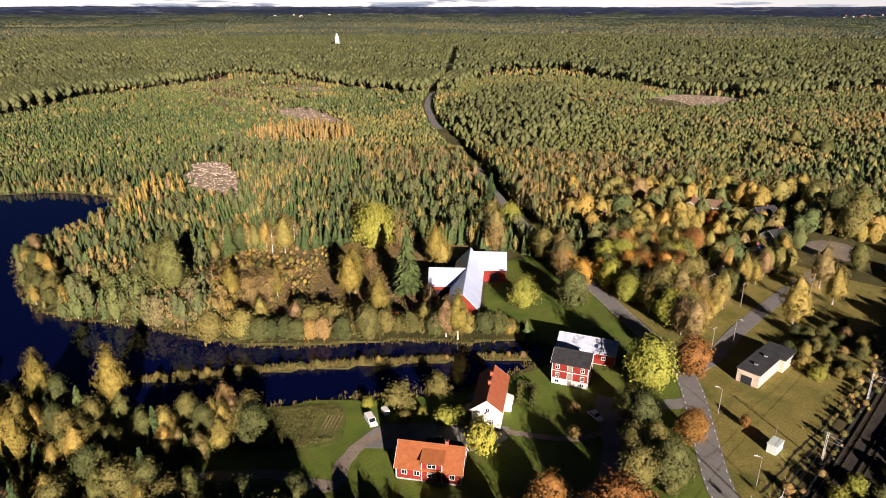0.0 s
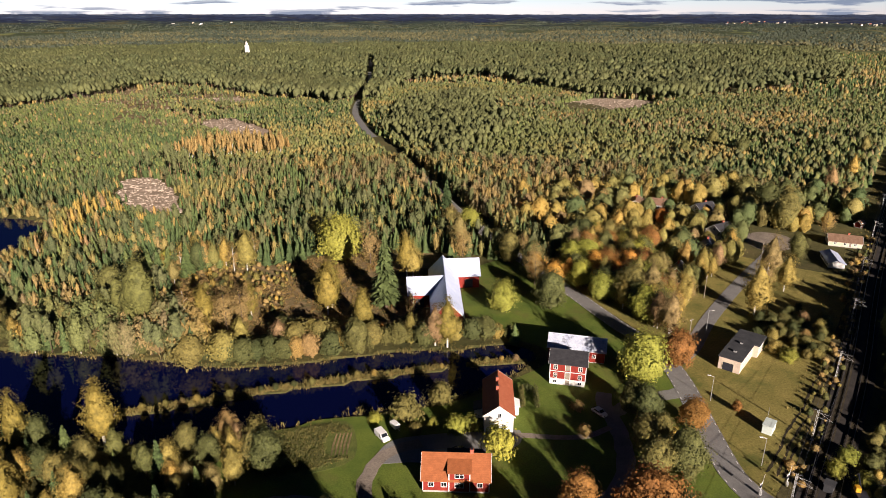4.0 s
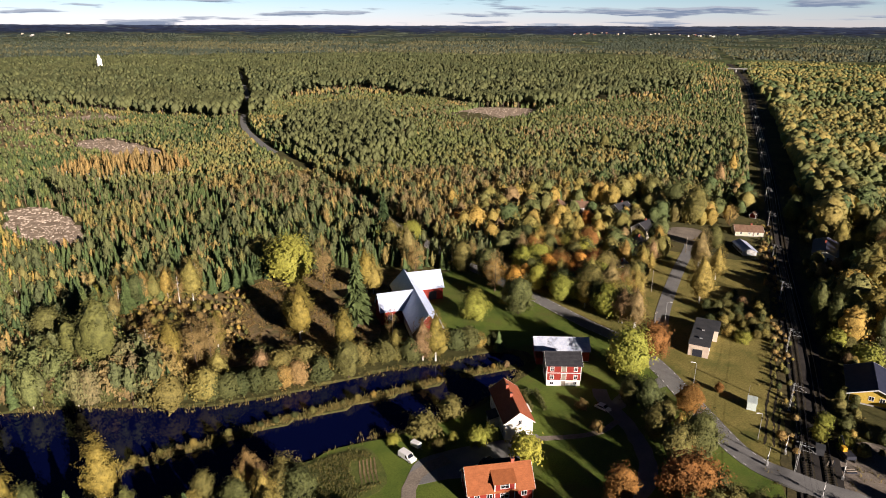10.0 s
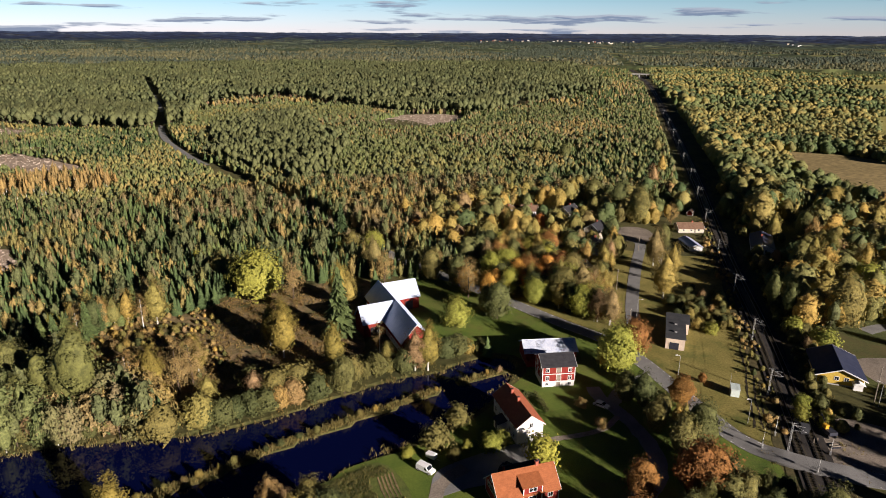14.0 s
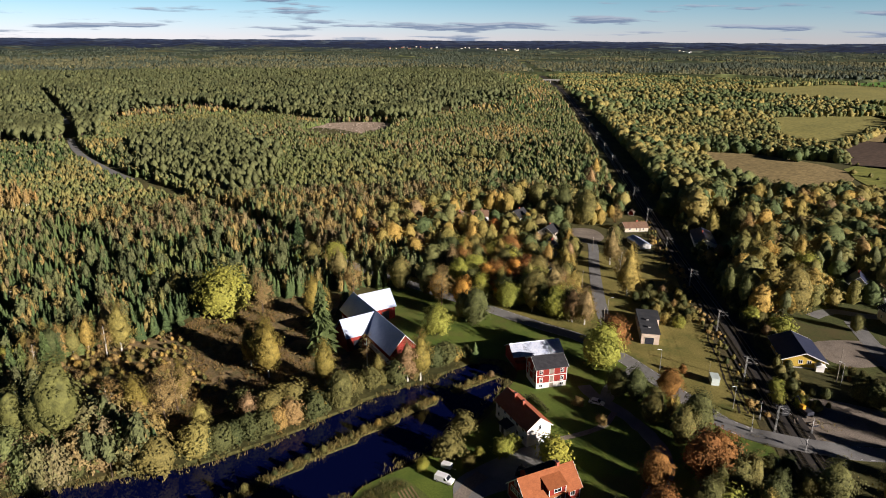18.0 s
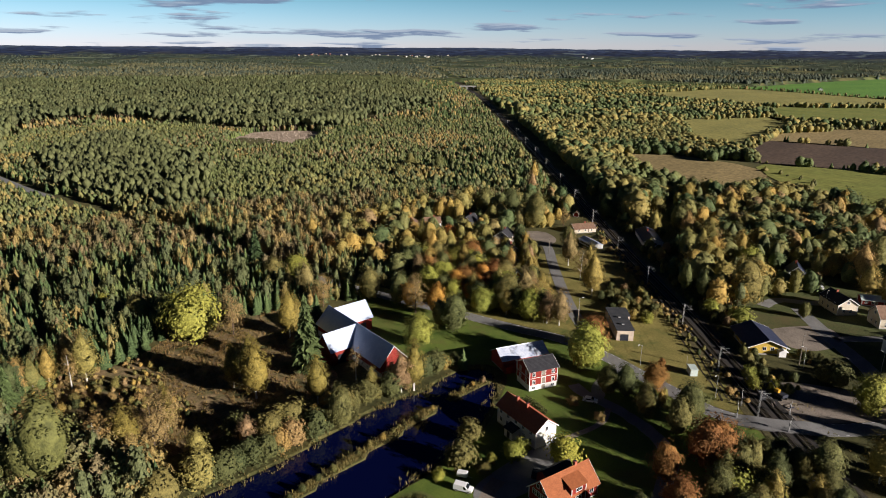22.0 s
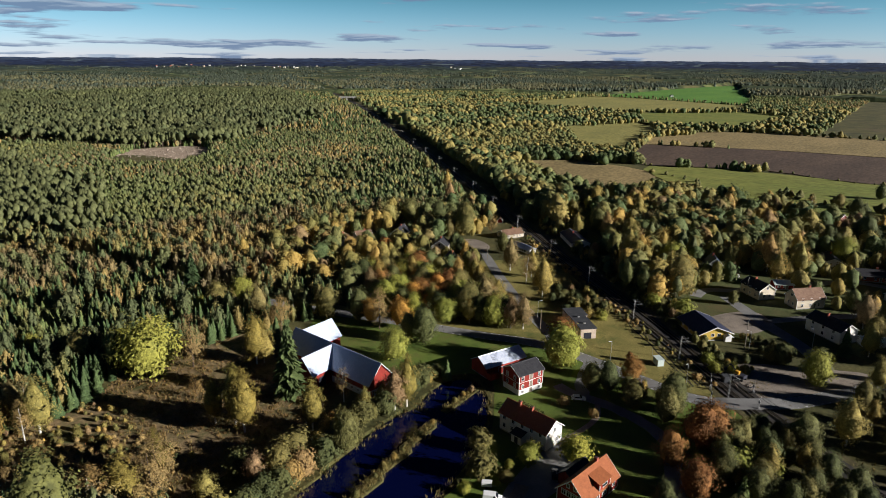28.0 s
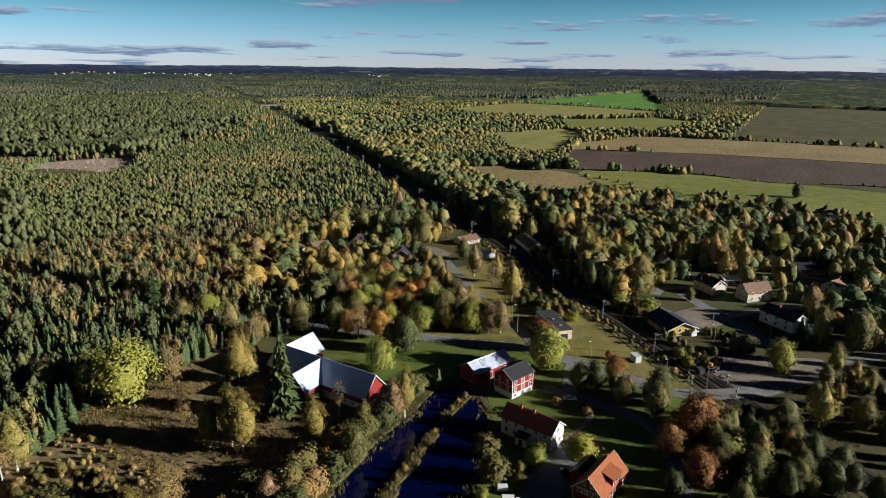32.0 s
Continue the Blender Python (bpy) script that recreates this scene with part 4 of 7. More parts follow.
grow(900, 2000, 48, 0)
# the woods farther out, as coarse crowns, haze in their colour
fx, fy, fd = scatter(2000, 3300, 240)
keepf = value_noise(fx, fy, 420, 9) < 0.72
fx, fy = fx[keepf], fy[keepf]
fh = rng.uniform(11, 19, len(fx))
fk = value_noise(fx, fy, 260, 14) + rng.normal(0, 0.16, len(fx))
for sel, nm, mt, lb in ((fk < 0.55, "far_pine_wood", "hazed_pine", "distant conifer forest, haze blue mixed into its green"), (fk >= 0.55, "far_birch_wood", "hazed_birch", "distant golden mixed forest, dulled with haze blue")):
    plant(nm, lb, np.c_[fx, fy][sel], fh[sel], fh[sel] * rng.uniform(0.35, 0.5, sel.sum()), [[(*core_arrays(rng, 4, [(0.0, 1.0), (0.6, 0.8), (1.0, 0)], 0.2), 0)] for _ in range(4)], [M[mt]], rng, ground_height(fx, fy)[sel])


fx, fy, fd = scatter(3300, 4150, 430)
keepf = value_noise(fx, fy, 300, 9) < 0.7
fx, fy = fx[keepf], fy[keepf]
fh = rng.uniform(8, 14, len(fx))
plant("far_pine_wood", "distant conifer forest, haze blue mixed into its green", np.c_[fx, fy], fh, fh * rng.uniform(0.4, 0.6, len(fx)), [[(*core_arrays(rng, 3, [(0.0, 1.0), (0.6, 0.8), (1.0, 0)], 0.2), 0)] for _ in range(4)], [M["hazed_pine"]], rng, ground_height(fx, fy) + 3)


def hedgerow(line, gap, h0, h1):
    """Low trees and bushes along a field's edge, joined."""
    q = spline(line, gap)
    q = q + rng.normal(0, 2.0, q.shape)
    r = np.random.default_rng(len(q))
    h = r.uniform(h0, h1, len(q))
    plant("hedgerow", "low olive bushes and trees along a field edge", q, h, h * r.uniform(0.35, 0.6, len(q)), [[(*core_arrays(r, 6, BIRCH_P, 0.3), 0)] for _ in range(4)], [M["leafy"]], r)


for line, gap, h0, h1 in (([(340, 262), (368, 239), (430, 213), (466, 265)], 7, 2, 6), ([(500, 285), (541, 184), (516, 107), (546, 33), (560, -150)], 12, 1.5, 4), ([(583, 389), (563, 332), (660, 345), (783, 368), (890, 280)], 6, 4, 10),
                          ([(950, 439), (880, 500), (780, 515)], 8, 4, 10), ([(892, 280), (904, 15), (885, -200)], 7, 4, 11), ([(1120, 543), (1308, 362), (1495, 399)], 9, 3, 9), ([(1135, 735), (1280, 850), (1619, 812)], 10, 4, 12), ([(1500, 400), (1590, 636), (1625, 810)], 12, 3, 8), ([(385, 40), (388, 85), (420, 150)], 5, 4, 10)):
    hedgerow(line, gap, h0, h1)
# far woods: a rolling canopy out to the horizon
th = np.radians(np.arange(-46, 110.2, 0.42))
rr = np.concatenate([np.arange(1950, 3200, 15), np.arange(3200, 4901, 28)])
R_, T_ = np.meshgrid(rr, th)
xx, yy = -70 + R_.ravel() * np.sin(T_.ravel()), 30 + R_.ravel() * np.cos(T_.ravel())
open_land = np.zeros(xx.shape, dtype=bool)
for _, p in FIELDS:
    open_land |= inside(np.array(p), xx, yy)
open_land = (open_land & (R_.ravel() < 4200)) | (R_.ravel() < 1960)
hz = np.where(open_land, -2.0, 4 + 6 * value_noise(xx, yy, 150, 11) + 9 * value_noise(xx, yy, 700, 19) * np.clip((R_.ravel() - 3600) / 900, 0, 1) + rng.uniform(0, 4, xx.shape)) + ground_height(xx, yy)
nr, nt_ = len(rr), len(th)
ii = (np.arange(nt_ - 1)[:, None] * nr + np.arange(nr - 1)[None]).ravel()
fq = np.stack([ii, ii + nr, ii + nr + 1, ii + 1], 1)
tagged(from_arrays("far_woods", np.c_[xx, yy, hz], fq, M["hazed_land"]), "distant mixed forest and pale fields, tinted with haze towards the horizon", "wood", kind="stuff")

# ---- buildings ----
def thing(name, x, y, turn=0.0, z=0.0):
    ob = new(name)
    ob.empty_display_size = 0.5
    ob.matrix_basis = pose(x, y, z, 0, 0, turn)
    return ob


def tiled_slope(name, L, w, z_eave, z_ridge, side, mat, parent, over=0.45, courses=0, thick=0.16, label="", x0=None, x1=None):
    """One roof slope with thickness; with courses it is laid in overlapping rows of tiles."""
    a, b = (-L / 2 - over, L / 2 + over) if x0 is None else (x0, x1)
    k = (z_ridge - z_eave) / (w / 2)
    ye, ze = w / 2 + over, z_eave - over * k
    n = max(1, courses)
    bm = bmesh.new()
    rows = []
    for c in range(n):
        t0, t1 = c / n, (c + 1) / n
        lift = 0.05 if courses else 0.0
        for t, up in ((t0, lift), (t1, 0.0)):
            rows.append((side * ye * (1 - t), ze + (z_ridge - ze) * t + thick + up))
    rows.append((0.0, z_ridge))
    rows.append((side * ye, ze))
    va = [bm.verts.new((a, y, z)) for y, z in rows]
    vb = [bm.verts.new((b, y, z)) for y, z in rows]
    m = len(rows)
    for i in range(m):
        j = (i + 1) % m
        bm.faces.new((va[i], va[j], vb[j], vb[i]))
    bm.faces.new(va)
    bm.faces.new(vb[::-1])
    bmesh.ops.recalc_face_normals(bm, faces=bm.faces[:])
    return part(name, bm, mat, parent, label)


def window(parent, side, u, z, w, h, L, W, frame_mat, name="window"):
    """A framed pane with a cross bar, set on one of the four walls."""
    bm = bmesh.new()
    ring(bm, w, h, 0.11, -0.05, 0.07)
    wf = part(name, bm, frame_mat, parent)
    out, turn = {"S": ((u, -W / 2, z), 180), "N": ((u, W / 2, z), 0), "E": ((L / 2, u, z), -90), "W": ((-L / 2, u, z), 90)}[side]
    wf.matrix_basis = pose(*out, 0, 0, turn)
    box_part("pane", (-w / 2, w / 2, -0.04, 0.015, -h / 2, h / 2), M["glass"], wf)
    if w > 0.5:
        box_part("glazing_bar", (-0.035, 0.035, 0.015, 0.05, -h / 2, h / 2), frame_mat, wf)
    if h > 1.1:
        box_part("glazing_bar", (-w / 2, w / 2, 0.015, 0.045, h * 0.16, h * 0.16 + 0.06), frame_mat, wf)
    return wf


def door(parent, side, u, z0, w, h, L, W, mat, frame_mat):
    bm = bmesh.new()
    box(bm, -w / 2, w / 2, -0.05, 0.05, 0, h, 0.01)
    d = part("door", bm, mat, parent)
    out, turn = {"S": ((u, -W / 2, z0), 180), "N": ((u, W / 2, z0), 0), "E": ((L / 2, u, z0), -90), "W": ((-L / 2, u, z0), 90)}[side]
    d.matrix_basis = pose(*out, 0, 0, turn)
    bm = bmesh.new()
    c = w / 2
    prism(bm, [(-c - 0.12, 0), (-c, 0), (-c, h), (c, h), (c, 0), (c + 0.12, 0), (c + 0.12, h + 0.12), (-c - 0.12, h + 0.12)], -0.05, 0.08)
    part("door_frame", bm, frame_mat, d)
    return d


def chimney(parent, x, y, z0, z1, mat=None, w=0.7):
    bm = bmesh.new()
    box(bm, x - w / 2, x + w / 2, y - w / 2, y + w / 2, z0, z1)
    box(bm, x - w / 2 - 0.08, x + w / 2 + 0.08, y - w / 2 - 0.08, y + w / 2 + 0.08, z1, z1 + 0.18)
    c = part("chimney", bm, mat or M["brick"], parent)
    box_part("chimney_cap", (x - w / 2 + 0.1, x + w / 2 - 0.1, y - w / 2 + 0.1, y + w / 2 - 0.1, z1 + 0.18, z1 + 0.26), M["black_door"], c)
    return c


def gable_body(name, L, W, z0, eave, ridge, mat, parent):
    bm = bmesh.new()
    prof = [(-W / 2, z0), (W / 2, z0), (W / 2, eave), (0, ridge), (-W / 2, eave)]
    va, vb = ([bm.verts.new((x, y, z)) for y, z in prof] for x in (-L / 2, L / 2))
    for i in range(5):
        bm.faces.new((va[i], va[(i + 1) % 5], vb[(i + 1) % 5], vb[i]))
    bm.faces.new(va), bm.faces.new(vb[::-1])
    bmesh.ops.recalc_face_normals(bm, faces=bm.faces[:])
    return part(name, bm, mat, parent)


def house(label, x, y, turn, L, W, eave, ridge, wall, roof, trim="white_paint", plinth=0.45, wins=(), doors=(), stacks=(), courses=0, over=0.45, category="house", name="house", corner=True, plinth_mat="concrete", group=""):
    """A gabled house: ridge along its own x. wins: (side, u, z, w, h)."""
    h = tagged(thing(name, x, y, turn), label, category, group)
    gable_body("wall", L, W, plinth, eave, ridge, M[wall], h)
    box_part("plinth", (-L / 2 + 0.03, L / 2 - 0.03, -W / 2 + 0.03, W / 2 - 0.03, -0.3, plinth), M[plinth_mat], h)
    for s in (-1, 1):
        tiled_slope("roof_slope", L, W, eave, ridge, s, M[roof], h, over, courses)
    k = (ridge - eave) / (W / 2)
    bm = bmesh.new()
    rod(bm, (-L / 2 - over, 0, ridge + 0.14), (L / 2 + over, 0, ridge + 0.14), 0.13)
    part("ridge_cap", bm, M[roof], h)
    if trim:
        for e in (-1, 1):
            for s in (-1, 1):
                bm = bmesh.new()
                xe = e * (L / 2 + over)
                y1, z1 = s * (W / 2 + over), eave - over * k
                ring = [(y1, z1 - 0.1), (y1, z1 + 0.2), (0, ridge + 0.2), (0, ridge - 0.12)]
                va, vb = ([bm.verts.new((xx, yy, zz)) for yy, zz in ring] for xx in (xe, xe + e * 0.05))
                for i in range(4):
                    bm.faces.new((va[i], va[(i + 1) % 4], vb[(i + 1) % 4], vb[i]))
                bm.faces.new(va), bm.faces.new(vb[::-1])
                bmesh.ops.recalc_face_normals(bm, faces=bm.faces[:])
                part("bargeboard", bm, M[trim], h)
        if corner:
            for e in (-1, 1):
                for s in (-1, 1):
                    cx, cy = e * L / 2, s * W / 2
                    box_part("corner_board", (cx - 0.09, cx + 0.09, cy - 0.09, cy + 0.09, plinth, eave - 0.02), M[trim], h)
    for w in wins:
        window(h, *w, L, W, M[trim or "white_paint"])
    for side, u, z0, w, hh, m in doors:
        door(h, side, u, z0, w, hh, L, W, M[m], M[trim or "white_paint"])
    for u, v in stacks:
        zr = ridge - abs(v) * k
        chimney(h, u, v, zr - 0.3, ridge + 0.9)
    return h


def row(side, us, z, w=0.9, h=1.25):
    return [(side, u, z, w, h) for u in us]


# white two-storey house with a red tile roof
white_house = house("white rendered two-storey house with orange-red tile roof", 7.8, 146.1, 80, 16.2, 7.2, 5.5, 8.2, "white_wall", "red_tile", courses=11, corner=False,
                    wins=[("W", -0.2, 5.4, 0.8, 1.1), ("W", -1.3, 2.2, 1.0, 1.2), ("E", 1.5, 2.2, 1.0, 1.2), ("E", 0, 5.4, 0.9, 1.1)] + row("N", (-6.2, -3.4, 3.6, 6.4), 2.0) + row("N", (-6.2, -3.2, 0, 3.2, 6.4), 4.4, 0.9, 1.1) + row("S", (-6.2, -3, 6.2), 2.0) + row("S", (-6.2, -3, 2.8, 6.2), 4.4, 0.9, 1.1),
                    stacks=[(-0.6, 0.25), (3.6, 0.25)])
for (x0, x1, s, roofm) in ((-1.6, 1.8, 1, "dark_tile"), (0.2, 3.4, -1, "white_paint")):
    y0, y1 = (3.6, 6.0) if s > 0 else (-5.4, -3.6)
    porch = box_part("porch", (x0, x1, y0, y1, 0, 2.5), M["white_wall"], white_house)
    bm = bmesh.new()
    vs = [bm.verts.new(p) for p in ((x0 - 0.3, y0 if s > 0 else y1, 3.3), (x1 + 0.3, y0 if s > 0 else y1, 3.3), (x1 + 0.3, (y1 + 0.35) if s > 0 else (y0 - 0.35), 2.55), (x0 - 0.3, (y1 + 0.35) if s > 0 else (y0 - 0.35), 2.55))]
    f = bm.faces.new(vs)
    e = bmesh.ops.extrude_face_region(bm, geom=[f])
    bmesh.ops.translate(bm, vec=(0, 0, 0.14), verts=[g for g in e["geom"] if isinstance(g, bmesh.types.BMVert)])
    bmesh.ops.recalc_face_normals(bm, faces=bm.faces[:])
    part("porch_roof", bm, M[roofm], porch)
    ys = y1 if s > 0 else y0
    # dark panel on the solid porch wall, for the shade in its opening
    box_part("porch_opening", ((x0 + x1) / 2 - 0.6, (x0 + x1) / 2 + 0.6, ys - 0.03, ys + 0.03, 0.1, 2.1), M["black_door"], porch)

# red wooden house on a white basement
red_house = house("red wooden two-storey house on a tall white basement, black roof", 31.2, 161.5, -20.2, 9.8, 7.8, 6.8, 9.0, "red_wood", "dark_tile", plinth=1.7, plinth_mat="white_wall", courses=11,
                  wins=row("S", (-3.4, 3.4), 2.9) + row("S", (-3.4, 3.4), 5.5) + row("S", (-3.4, 3.4), 0.95, 0.9, 0.8) + row("W", (-1.8, 1.8), 5.5) + row("W", (-1.8, 1.8), 2.9) + row("E", (-1.8, 1.8), 5.5) + row("E", (0,), 2.9),
                  doors=[("S", 0, 2.0, 1.3, 2.0, "wood_grey"), ("S", 0, 4.6, 1.3, 1.9, "wood_grey"), ("S", 0, 0.05, 1.2, 1.6, "wood_grey")])
for z in (4.15, 1.75):
    box_part("storey_board", (-4.9, 4.9, -3.97, -3.9, z, z + 0.16), M["white_paint"], red_house)
    box_part("storey_board", (-4.97, -4.9, -3.9, 3.9, z, z + 0.16), M["white_paint"], red_house)
# red barn with a sheet roof behind it
red_barn = house("long red wooden barn with patchy pale sheet metal roof", 38.0, 174.6, -21, 16.6, 8.2, 3.9, 6.3, "red_wood", "rusty_sheet", trim="", plinth=0.3,
                 wins=row("S", (5.2,), 2.2, 0.9, 0.9) + row("E", (0,), 2.4, 0.9, 0.9), doors=[("S", -2, 0.3, 2.2, 2.4, "red_wood"), ("E", -2.2, 0.3, 1.6, 2.2, "black_door")], category="barn", name="barn")
box_part("lean_to", (-8.2, -4.4, -6.3, -4.1, 0, 2.3), M["red_wood"], red_barn)
# red house with an orange roof
orange_house = house("red wooden house with bright orange tile roof and wide dormer", -6.3, 122.6, -9.2, 14.4, 7.8, 3.5, 7.3, "red_wood", "orange_tile", courses=13,
                     wins=row("S", (-5.4, -2.6, 5.2), 2.1, 1.1, 1.1) + row("W", (-2.1, -0.7, 0.7, 2.1), 3.2, 1.1, 1.3) + row("W", (-1, 1), 5.3, 0.8, 1.0) + row("E", (-1.6, 1.6), 2.1) + row("E", (0,), 5.2), stacks=[(3.4, 0.2)])
dormer = box_part("dormer", (-1.5, 3.0, -4.05, -0.6, 0.45, 5.3), M["red_wood"], orange_house)
bm = bmesh.new()
box(bm, -1.9, 3.4, -0.15, 4.95, -0.16, 0.0)
dr = part("dormer_roof", bm, M["orange_tile"], dormer)
dr.matrix_basis = pose(0, 0.25, 7.0, 180 + 18.5, 0, 0) @ Matrix.Diagonal((1, 1, -1, 1))
for z in (2.1, 4.6):
    wd = window(orange_house, "S", 0.75, z, 1.8, 1.15, 15, 8.15, M["white_paint"])
for xx in (-1.5, 3.0):
    box_part("corner_board", (xx - 0.1, xx + 0.1, -4.15, -3.95, 0.45, 5.2), M["white_paint"], dormer)
annex = gable_body("annex", 8, 4.4, 0, 2.8, 4.6, M["red_wood"], orange_house)
annex.matrix_basis = pose(2.2, 5.2, 0)
for s in (-1, 1):
    tiled_slope("annex_roof", 8, 4.4, 2.8, 4.6, s, M["dark_tile"], annex, 0.4, 6)

# the big white-roofed barn with its two wings
BARN = (2.6, 216.2, 85.5)
big_barn = house("large red barn with white lower walls and bright metal roof", *BARN, 41.5, 10.0, 5.0, 10.3, "red_wood", "sheet_metal", trim="white_paint", plinth=2.3, plinth_mat="white_wall", category="barn", name="barn", corner=False, over=0.6,
                 wins=row("N", (-19, -16, -13, -10, -7), 1.4, 0.9, 0.7) + row("S", (-18, -14, -10, -6), 1.4, 0.9, 0.7) + row("W", (-3, -1, 1, 3), 1.4, 0.9, 0.7), doors=[("W", 3.6, 0.05, 1.6, 2.0, "red_wood"), ("S", 8, 0.05, 3, 3, "red_wood")])
box_part("gable_shed", (-23.2, -20.8, -4.2, 1.5, 0, 2.3), M["white_wall"], big_barn)
for nm, (cx, cy), ll, ww, ee, rr, tn in (("wing", (18.2, -6.9), 13.0, 9.4, 5.2, 10.2, -87.5), ("wing", (1.0, 6.8), 12.8, 8.6, 5.4, 10.1, 93.5)):
    wing = gable_body("wing", ll, ww, 0, ee, rr, M["red_wood"], big_barn)
    wing.matrix_basis = pose(cx, cy, 0, 0, 0, tn)
    for s in (-1, 1):
        tiled_slope("wing_roof", ll, ww, ee, rr, s, M["sheet_metal"], wing, 0.5)
    dd = door(wing, "S" if tn < 0 else "N", 2.5, 0.1, 3.0, 3.4, ll, ww, M["black_door"], M["red_wood"])
# standing seams of the barn's metal roof
bm = bmesh.new()
k = (10.3 - 5.0) / 5.0
for s in (-1, 1):
    for i in range(38):
        xx = -20.4 + i * 1.11
        rod(bm, (xx, s * 5.6, 5.0 - 0.6 * k + 0.18), (xx, 0, 10.3 + 0.18), 0.03, sides=4)
tagged(part("roof_seam", bm, M["sheet_metal"], big_barn), kind="stuff")

# flat-roofed service building and the small substation box
shed = tagged(thing("service_building", 86.5, 167.3, 44.3), "low pinkish service building with flat dark felt roof", "building")
box_part("wall", (-10.7, 2.6, -3.0, 3.0, 0, 4.0), M["pink_wall"], shed)
box_part("rear_wall", (2.6, 10.7, -4.4, 3.0, 0, 3.7), M["pink_wall"], shed)
box_part("roof", (-11.0, 2.75, -3.3, 3.3, 4.0, 4.3), M["felt"], shed, "dark grey felt roof", 0.03)
box_part("rear_roof", (2.75, 11.0, -4.7, 3.3, 3.7, 4.1), M["felt"], shed, "dark grey felt roof", 0.03)
for xx in (-6, 0.5):
    v = box_part("roof_vent", (xx - 0.35, xx + 0.35, -0.4, 0.4, 4.3, 4.8), M["galvanised"], shed)
    box_part("vent_cap", (xx - 0.45, xx + 0.45, -0.5, 0.5, 4.8, 4.9), M["felt"], v)
door(shed, "W", 0.3, 0.05, 3.0, 2.5, 21.4, 6, M["black_door"], M["cream_wall"])
box_part("lintel", (-10.85, -10.7, -2.0, 2.6, 3.1, 3.3), M["cream_wall"], shed)
for xx in (-8.5, -6.2, -3.9, -1.6, 0.7):
    window(shed, "S", xx, 2.5, 0.9, 1.1, 21.4, 6, M["white_paint"])
for xx in (4, 6, 8, 10):
    window(shed, "S", xx, 2.4, 0.9, 1.1, 21.4, 8.8, M["white_paint"])
for xx in (-7, -2, 5):
    window(shed, "N", xx, 2.5, 0.9, 1.1, 21.4, 6, M["white_paint"])
kiosk = tagged(thing("substation_box", 73.6, 131.5, 44), "small pale green metal substation box on grass", "substation")
box_part("cabinet", (-1.9, 1.9, -1.15, 1.15, 0, 2.3), M["pale_sheet"], kiosk, bevel=0.03)
box_part("lid", (-2.05, 2.05, -1.3, 1.3, 2.3, 2.45), M["pale_sheet"], kiosk, bevel=0.03)
for xx in (-0.95, 0.95):
    box_part("door", (xx - 0.85, xx + 0.85, -1.18, -1.14, 0.15, 2.15), M["pale_sheet"], kiosk)

# yellow house by the railway
yellow = house("yellow wooden building with wide dark navy roof", 111.6, 126.2, 43, 16, 12.4, 3.1, 5.6, "yellow_wood", "navy_roof", over=0.9,
               wins=row("W", (-1.6, 1.0), 2.3, 1.1, 1.1) + row("N", (-5, 0, 5), 1.9) + row("S", (-4, 4), 1.9), doors=[("S", 0, 0.4, 1.0, 2.0, "white_paint")])
yporch = box_part("porch", (-9.6, -8.0, -5.8, -3.4, 0, 2.0), M["white_paint"], yellow)
gp = gable_body("porch_roof", 2.4, 3.4, 2.0, 2.05, 2.9, M["white_paint"], yporch)
gp.matrix_basis = pose(-9.0, -4.6, 0)

